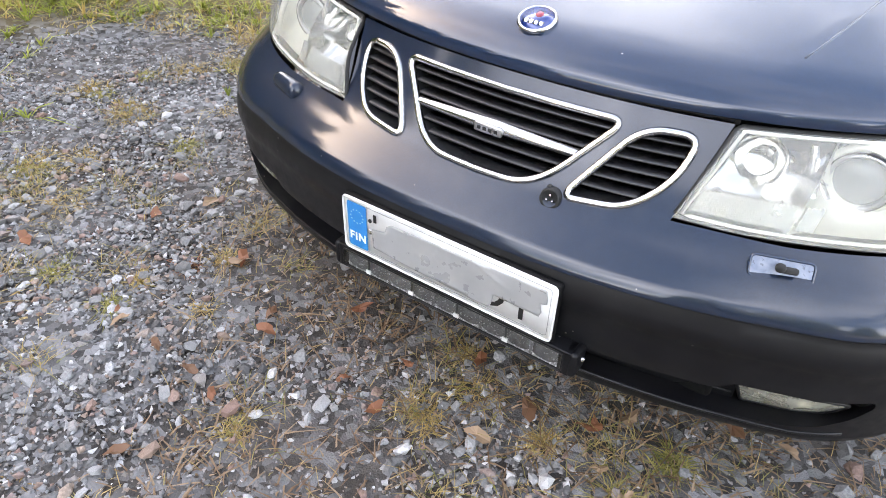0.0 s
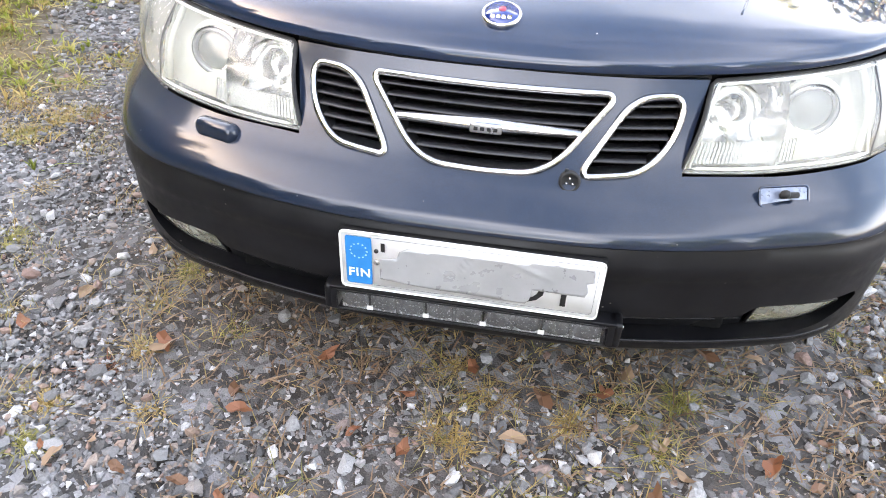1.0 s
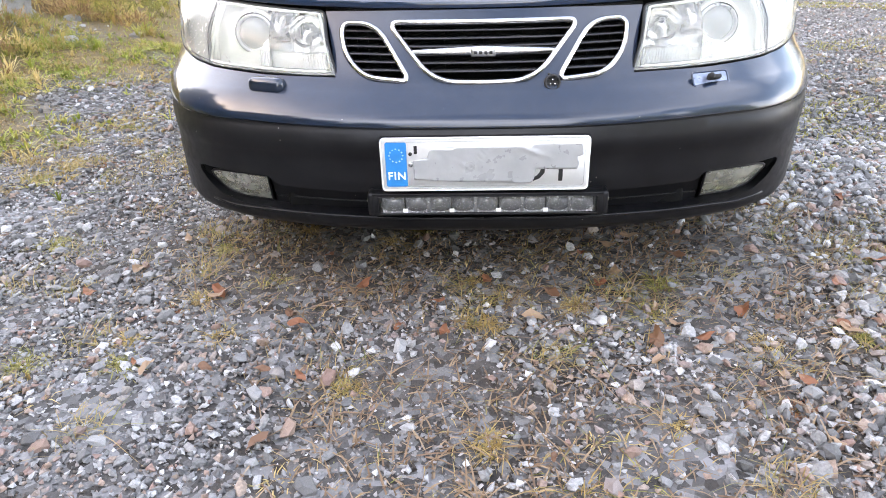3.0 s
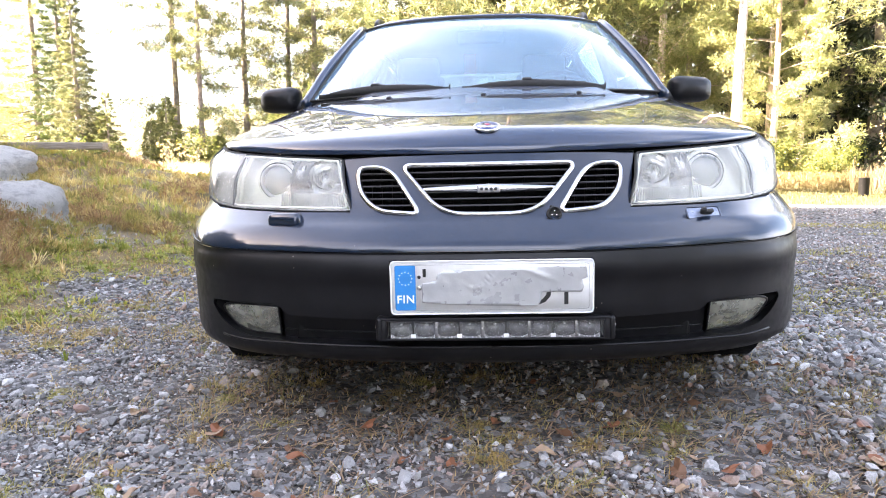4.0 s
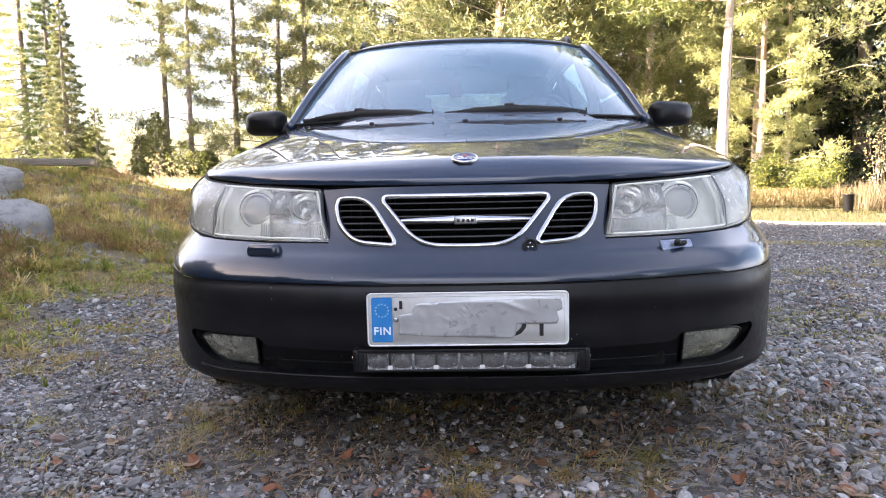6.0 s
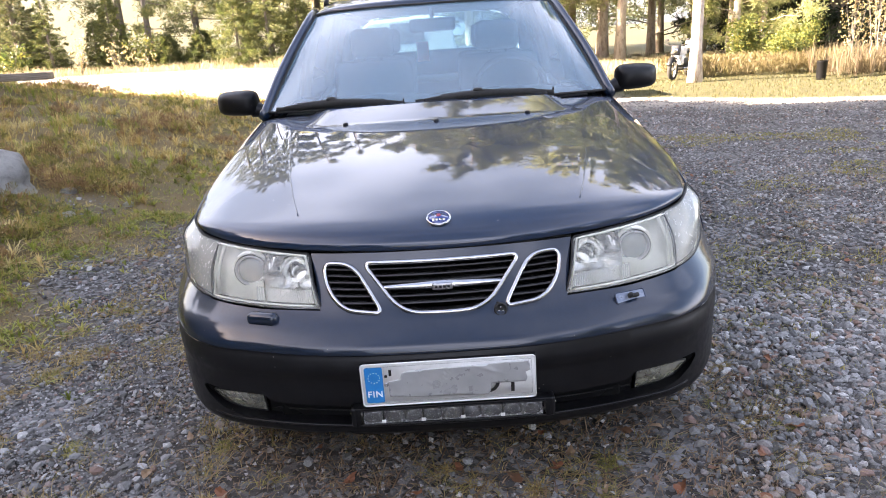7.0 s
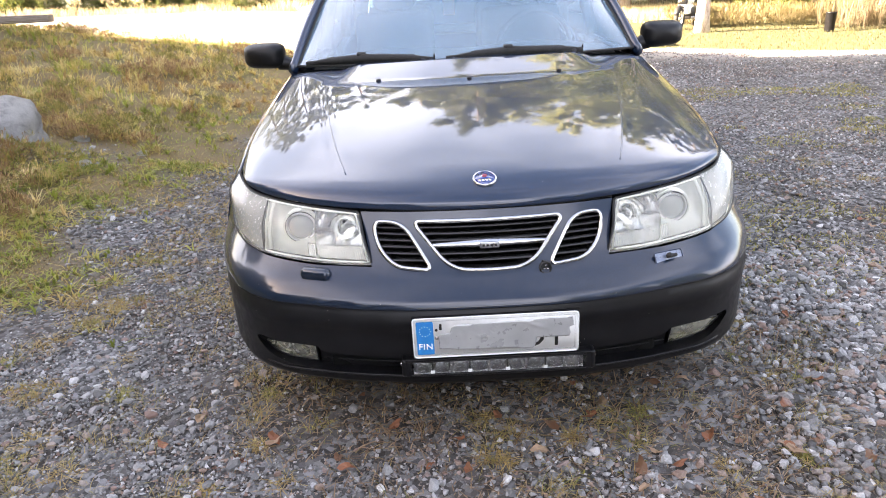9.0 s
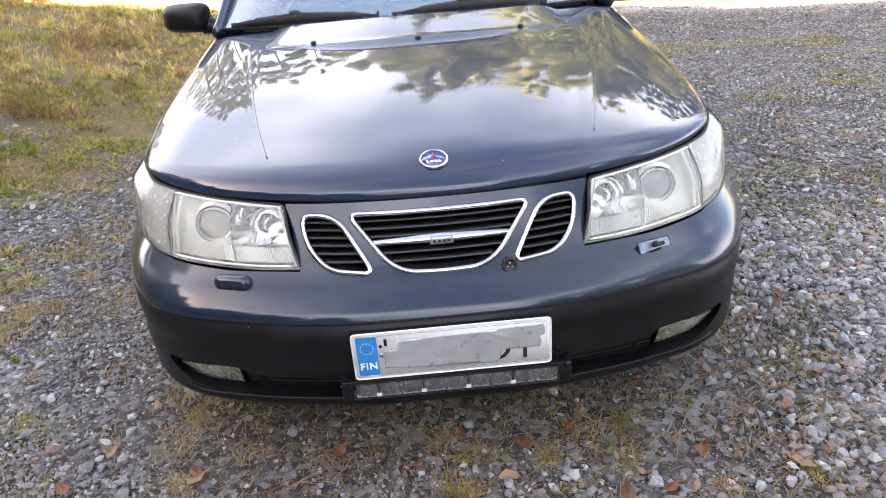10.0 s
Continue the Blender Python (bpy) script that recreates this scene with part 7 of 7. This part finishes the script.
for s in (-1, 1):
    part("fork_leg", tube([(s * 0.09, -0.66, 0.30), (s * 0.09, -0.42, 0.86)], 0.022, 8), ALLOY, moto)
    part("grip", tube([(s * 0.10, -0.38, 0.92), (s * 0.36, -0.30, 0.96)], 0.016, 8), RUBBER, moto)
    part("mirror_stalk", tube([(s * 0.22, -0.36, 0.94), (s * 0.28, -0.38, 1.06)], 0.008, 6), RUBBER, moto)
    part("mirror_head", box(0.10, 0.03, 0.06, (s * 0.29, -0.38, 1.08), bevel=0.012), RUBBER, moto)
part("front_mudguard", tube(catmull([(0, -0.96, 0.42), (0, -0.82, 0.60), (0, -0.62, 0.63), (0, -0.44, 0.56)], 10), 0.06, 8, flat=0.4), SLAT, moto)
part("front_fairing", box(0.26, 0.16, 0.30, (0, -0.46, 0.80), m=pose(0, 0, 0, -20), bevel=0.06, seg=3), SLAT, moto)
part("headlight", lathe([(0.08, -0.03), (0.085, 0.02), (0.05, 0.04), (0, 0.045)], 18, pose(0, -0.55, 0.80, 80)), REFLECTOR, moto)
part("fuel_tank", box(0.28, 0.46, 0.24, (0, -0.10, 0.76), bevel=0.09, seg=3), WHITE_PAINT, moto)
part("top_box", box(0.30, 0.26, 0.24, (0, 0.80, 0.92), bevel=0.05, seg=3), WHITE_PAINT, moto)
part("side_panel", box(0.30, 0.34, 0.26, (0, -0.16, 0.52), bevel=0.05, seg=3), WHITE_PAINT, moto)
part("saddle", box(0.24, 0.66, 0.09, (0, 0.42, 0.74), bevel=0.035, seg=3), RUBBER, moto)
part("engine", box(0.34, 0.42, 0.34, (0, -0.02, 0.42), bevel=0.06, seg=2), SLAT, moto)
part("exhaust", tube([(0.14, -0.2, 0.30), (0.16, 0.3, 0.28), (0.18, 0.8, 0.38)], 0.045, 10), ALLOY, moto)
part("side_stand", tube([(-0.10, 0.05, 0.25), (-0.26, 0.02, 0.0)], 0.012, 6), RUBBER, moto)

# white pick-up standing crosswise on the lane behind
pick = thing("pickup_truck", "white pick-up truck standing crosswise on the sunny lane", "truck", m=pose(-0.02, 11.4, float(height(0.0, 11.4)) - 0.02, 0, 0, 90) @ Matrix.Scale(0.93, 4))
prof = [(-2.75, 0.55), (-2.72, 0.86), (-2.55, 0.98), (-1.75, 1.06), (-1.25, 1.62), (-0.25, 1.68), (0.25, 1.62), (0.32, 1.10), (2.40, 1.06), (2.60, 0.98), (2.68, 0.86), (2.70, 0.60), (2.4, 0.50), (-2.4, 0.45)]
b = bmesh.new()
rows = []
for x in (-0.86, -0.80, 0.80, 0.86):
    inset = 0.06 if abs(x) > 0.83 else 0.0
    rows.append([b.verts.new((x, -y, z + (inset if z < 0.7 else -inset * 0.6))) for y, z in prof])
for a, c in zip(rows, rows[1:]):
    for i in range(len(prof)):
        j = (i + 1) % len(prof)
        b.faces.new((a[i], a[j], c[j], c[i]))
b.faces.new(rows[0])
b.faces.new(rows[-1])
bmesh.ops.recalc_face_normals(b, faces=b.faces)
part("truck_body", b, WHITE_PAINT, pick, bevel=0.03, smooth=True, angle=30)
for s in (-1, 1):
    for y in (1.75, -1.65):
        w = part("wheel", lathe([(0.2, -0.11), (0.33, -0.11), (0.355, -0.05), (0.355, 0.05), (0.33, 0.11), (0.2, 0.11)], 28, pose(s * 0.78, y, 0.355, 0, 90, 0)), TYRE, pick)
        part("rim", lathe([(0.2, s * 0.10), (0.1, s * 0.08), (0, s * 0.09)], 20, pose(s * 0.78, y, 0.355, 0, 90, 0)), ALLOY, w)
    part("side_window", box(0.01, 0.62, 0.36, (s * 0.862, 0.55, 1.38), bevel=0.004), SIDE_GLASS, pick)
    part("tail_lamp", box(0.03, 0.04, 0.24, (s * 0.80, -2.69, 0.78), bevel=0.01), RED, pick)
part("windscreen", box(1.40, 0.02, 0.62, (0, 0, 0), m=pose(0, 1.53, 1.34, -48), bevel=0.006), SIDE_GLASS, pick)
part("rear_step", box(1.5, 0.16, 0.10, (0, -2.78, 0.62), bevel=0.02), PLASTIC, pick)

# ---- fallen leaves, tufts and the larger stones of the yard ----
LEAVES = [leafy("brown_leaf", [(0.0, (0.12, 0.055, 0.028)), (1.0, (0.17, 0.085, 0.045))], 0.2), leafy("rust_leaf", [(0.0, (0.17, 0.055, 0.025)), (1.0, (0.24, 0.095, 0.045))], 0.2), leafy("tan_leaf", [(0.0, (0.24, 0.15, 0.085)), (1.0, (0.32, 0.21, 0.13))], 0.2)]
leaf_meshes = []
for k in range(9):
    r = np.random.default_rng(200 + k)
    b = bmesh.new()
    n = 14
    mid = b.verts.new((0, 0, 0.004))
    rim = []
    for i in range(n):
        a = i / n * 2 * math.pi
        rad = (0.020 + 0.006 * math.cos(a) ** 2) * (1 + 0.14 * math.sin(a * 5 + k) + r.uniform(-0.07, 0.07)) * (1.35 if i == 0 else 1)
        rim.append(b.verts.new((rad * math.cos(a) * 1.2, rad * math.sin(a) * 0.85, 0.006 + 0.007 * math.sin(a * 2 + k) + r.uniform(-0.002, 0.003))))
    for i in range(n):
        b.faces.new((mid, rim[i], rim[(i + 1) % n]))
    me = bpy.data.meshes.new("fallen_leaf")
    b.to_mesh(me)
    b.free()
    me.materials.append(LEAVES[k % 3])
    leaf_meshes.append(me)
r = np.random.default_rng(31)
spots = [(0.30, 0.148), (0.298, 0.135), (-0.653, 0.067), (0.018, 0.157), (0.447, -0.046), (-0.42, -0.065), (-0.58, -0.24), (0.74, 0.10), (0.69, -0.02), (0.83, -0.06), (0.62, 0.02), (0.90, 0.15), (1.02, -0.1), (0.12, -0.02), (0.17, 0.10), (-0.1, 0.05), (-0.3, 0.12), (-0.66, 0.085), (-1.05, -0.35), (-0.92, 0.2)]
spots += [(float(a), float(b)) for a, b in zip(r.uniform(0.3, 1.6, 16), r.uniform(-0.55, 0.9, 16))] + [(float(a), float(b)) for a, b in zip(r.uniform(-1.6, 0.3, 10), r.uniform(-0.6, 1.0, 10))] + [(float(a), float(b)) for a, b in zip(r.uniform(1.2, 3.2, 18), r.uniform(0.8, 4.5, 18))]
spots += [(float(a), float(b)) for a, b in zip(r.normal(0.25, 0.6, 24), r.normal(-0.12, 0.26, 24))]
names = ("curled brown fallen leaf on the gravel", "rust-red fallen leaf on the gravel", "pale tan fallen leaf on the gravel")
for k, (x, y) in enumerate(spots):
    kind = (1 if k < 2 else int(r.integers(0, 9)) % 9)
    ob = new("fallen_leaf", leaf_meshes[kind])
    ob.matrix_world = pose(x, y, float(height(x, y)) + 0.012, r.uniform(-18, 18), r.uniform(-18, 18), r.uniform(0, 360)) @ Matrix.Scale(float(r.uniform(0.5, 0.95) if k < 64 else r.uniform(0.3, 0.7)), 4)
    tagged(ob, names[kind % 3], "leaf", "fallen leaves")

r = np.random.default_rng(41)
tx = np.concatenate([[-0.02, -0.30, -0.75, 0.33, 0.62, -0.9, 1.0, -1.2, -0.55], r.uniform(-1.9, 1.4, 60), r.uniform(0.9, 4.0, 40), r.uniform(-1.9, -1.0, 30)])
ty = np.concatenate([[-0.04, -0.22, 0.2, 0.12, 0.22, -0.1, 0.4, 0.1, 0.35], r.uniform(-0.7, 1.2, 60), r.uniform(0.6, 5.0, 40), r.uniform(-0.8, 3.5, 30)])
cnt = r.integers(25, 90, len(tx))
sx = np.repeat(tx, cnt) + r.normal(size=cnt.sum()) * 0.028
sy = np.repeat(ty, cnt) + r.normal(size=cnt.sum()) * 0.028
TUFT = leafy("tuft_grass", [(0.0, (0.42, 0.31, 0.13)), (0.5, (0.34, 0.24, 0.09)), (0.8, (0.24, 0.22, 0.07)), (1.0, (0.14, 0.16, 0.04))], 0.3)
sward("dry_tufts", "small tufts of dry yellow grass in the gravel", "grass", sx, sy, 0.042, 0.0011, TUFT, 42, lean=1.7)
# matted tufts of dead grass that stand out in the gravel
clumps = [(-1.69, 0.77, 0.10), (-1.40, 0.13, 0.09), (-1.62, 0.43, 0.08), (-1.35, 0.62, 0.06), (-1.45, 1.36, 0.08), (-1.26, 1.13, 0.06), (-0.70, 0.06, 0.05), (0.01, -0.04, 0.075), (0.47, 0.16, 0.06), (0.97, 0.72, 0.08), (0.87, -0.08, 0.07),
          (-0.02, 0.16, 0.04), (0.23, 0.05, 0.05), (-0.54, 0.14, 0.05), (0.53, -0.02, 0.05), (-0.99, -0.22, 0.06), (-0.78, -0.22, 0.05), (-0.27, -0.28, 0.06), (-1.47, 0.0, 0.08), (-0.75, -0.02, 0.05), (-0.59, -0.10, 0.05), (1.03, 0.65, 0.06)]
clumps += [(float(a), float(b), float(c)) for a, b, c in zip(r.uniform(-1.9, 1.3, 34), r.uniform(-0.75, 1.5, 34), r.uniform(0.03, 0.065, 34))]
clumps += [(float(a), float(b), float(c)) for a, b, c in zip(r.uniform(-2.0, -1.0, 22), r.uniform(-0.5, 2.6, 22), r.uniform(0.05, 0.11, 22))]
tx = np.concatenate([a + r.normal(size=22) * s * 0.30 for a, b, s in clumps])
ty = np.concatenate([b + r.normal(size=22) * s * 0.30 for a, b, s in clumps])
tl = np.concatenate([np.full(22, 0.014 + 0.13 * s) for a, b, s in clumps])
hue = np.concatenate([np.full(22, q) for q in r.uniform(size=len(clumps))])
GOLD = leafy("matted_grass", [(0.0, (0.22, 0.14, 0.05)), (0.4, (0.38, 0.26, 0.09)), (0.75, (0.48, 0.36, 0.15)), (1.0, (0.26, 0.23, 0.07))], 0.35)
OLIVE = leafy("mossy_tuft", [(0.0, (0.14, 0.14, 0.035)), (0.5, (0.28, 0.26, 0.07)), (1.0, (0.42, 0.34, 0.12))], 0.35)
RUSTY = leafy("rusty_moss", [(0.0, (0.16, 0.06, 0.035)), (0.5, (0.27, 0.11, 0.06)), (1.0, (0.36, 0.20, 0.09))], 0.3)
for lo, hi, mat, name, label in ((0.0, 0.55, GOLD, "golden_tufts", "matted golden tufts of dead grass in the gravel"), (0.55, 0.82, OLIVE, "olive_tufts", "olive-green mossy tufts in the gravel"), (0.82, 1.01, RUSTY, "rusty_moss", "rust-red moss between the stones")):
    sel = (hue >= lo) & (hue < hi)
    tussocks(tx[sel], ty[sel], tl[sel] * (0.7 if mat is RUSTY else 1.0), 0.0011, 16, mat, name, label, "grass", 95, 1.3)
# flat pads of withered moss and grass
px, py = scatter(5200, -2.2, 2.2, -0.9, 2.4, r, lambda x, y: np.clip(3.0 * (patchy(x, y, 2.3, 44.0) + 0.5 * patchy(x, y, 6.0, 45.0) - 0.16 + 0.10 * ss((-0.5 - x) / 0.8)), 0, 1) * (1 - cover(x, y)))
hue = r.uniform(size=len(px)) + 0.5 * patchy(px, py, 1.6, 46.0)
for lo, hi, mat, name, label in ((-2, 0.6, GOLD, "tan_moss", "tan withered moss in flat pads on the gravel"), (0.6, 3, OLIVE, "olive_moss", "olive moss in flat pads on the gravel")):
    sel = (hue >= lo) & (hue < hi)
    tussocks(px[sel], py[sel], r.uniform(0.014, 0.030, sel.sum()), 0.0013, 12, mat, name, label, "moss", 96, 1.5)
# thin moss and withered grass in drifts over the yard
px, py = scatter(60000, 1.1, 5.5, 0.6, 6.5, r, lambda x, y: 0.75 * (patchy(x, y * 1.6, 0.9, 14.0) + 0.6 * patchy(x, y, 3.2, 15.0) > 0.22))
sward("yard_moss", "thin olive and tan moss in drifts over the yard", "moss", px, py, 0.032, 0.0036, OLIVE, 97, lean=1.5)
px, py = scatter(40000, -2.6, -0.85, -0.8, 3.6, r, lambda x, y: 0.7 * ((patchy(x * 1.4, y, 1.3, 16.0) + 0.6 * patchy(x, y, 4.0, 17.0) + 0.30 * ss((-1.1 - x) / 0.6) * ss((y - 0.3) / 0.8)) > 0.30))
sward("edge_moss", "thin tan grass and moss along the bank's foot", "moss", px, py, 0.024, 0.0026, GOLD, 98, lean=1.6)
px, py = scatter(30000, -2.2, 2.6, -1.2, 3.5, r, lambda x, y: np.clip(1.0 - stony(x, y), 0.02, 1) ** 1.5 * (1 - 0.5 * ss((-0.4 - x) / 0.5)) * trodden(x, y) * ss((3.5 - y) / 1.2))
sward("thin_litter", "thin dead grass and needles among the stones", "litter", px, py, 0.026, 0.0012, TUFT, 43, lean=1.8)

px, py = scatter(60000, -2.2, 2.4, -1.2, 2.6, r, lambda x, y: np.clip(1.05 - stony(x, y), 0.03, 1) ** 1.5 * (1 - 0.6 * ss((-0.4 - x) / 0.5)) * trodden(x, y) * ss((2.6 - y) / 1.0))
LITTER = leafy("brown_litter", [(0.0, (0.13, 0.075, 0.040)), (0.5, (0.20, 0.125, 0.07)), (1.0, (0.30, 0.21, 0.13))], 0.15)
sward("brown_litter", "brown needles and leaf bits between the stones", "litter", px, py, 0.026, 0.0026, LITTER, 44, lean=2.2)

PIECES = []
for k, (v, f) in enumerate(SHAPES):
    me = bpy.data.meshes.new("stone")
    me.from_pydata((v * [1, 0.85, 0.62]).tolist(), [], f.tolist())
    me.materials.append(STONE)
    PIECES.append(me)
r = np.random.default_rng(51)
qx, qy = scatter(420, -1.5, 1.6, -0.75, 0.75, r, stony)
for x, y in list(zip(qx, qy))[:280]:
    ob = new("stone", PIECES[int(r.integers(0, len(PIECES)))])
    ob.parent = ground
    s = float(r.uniform(0.014, 0.024))
    ob.matrix_world = pose(float(x), float(y), float(height(x, y)) + s * 0.3, *r.uniform(-25, 25, 2), r.uniform(0, 360)) @ Matrix.Scale(s, 4)
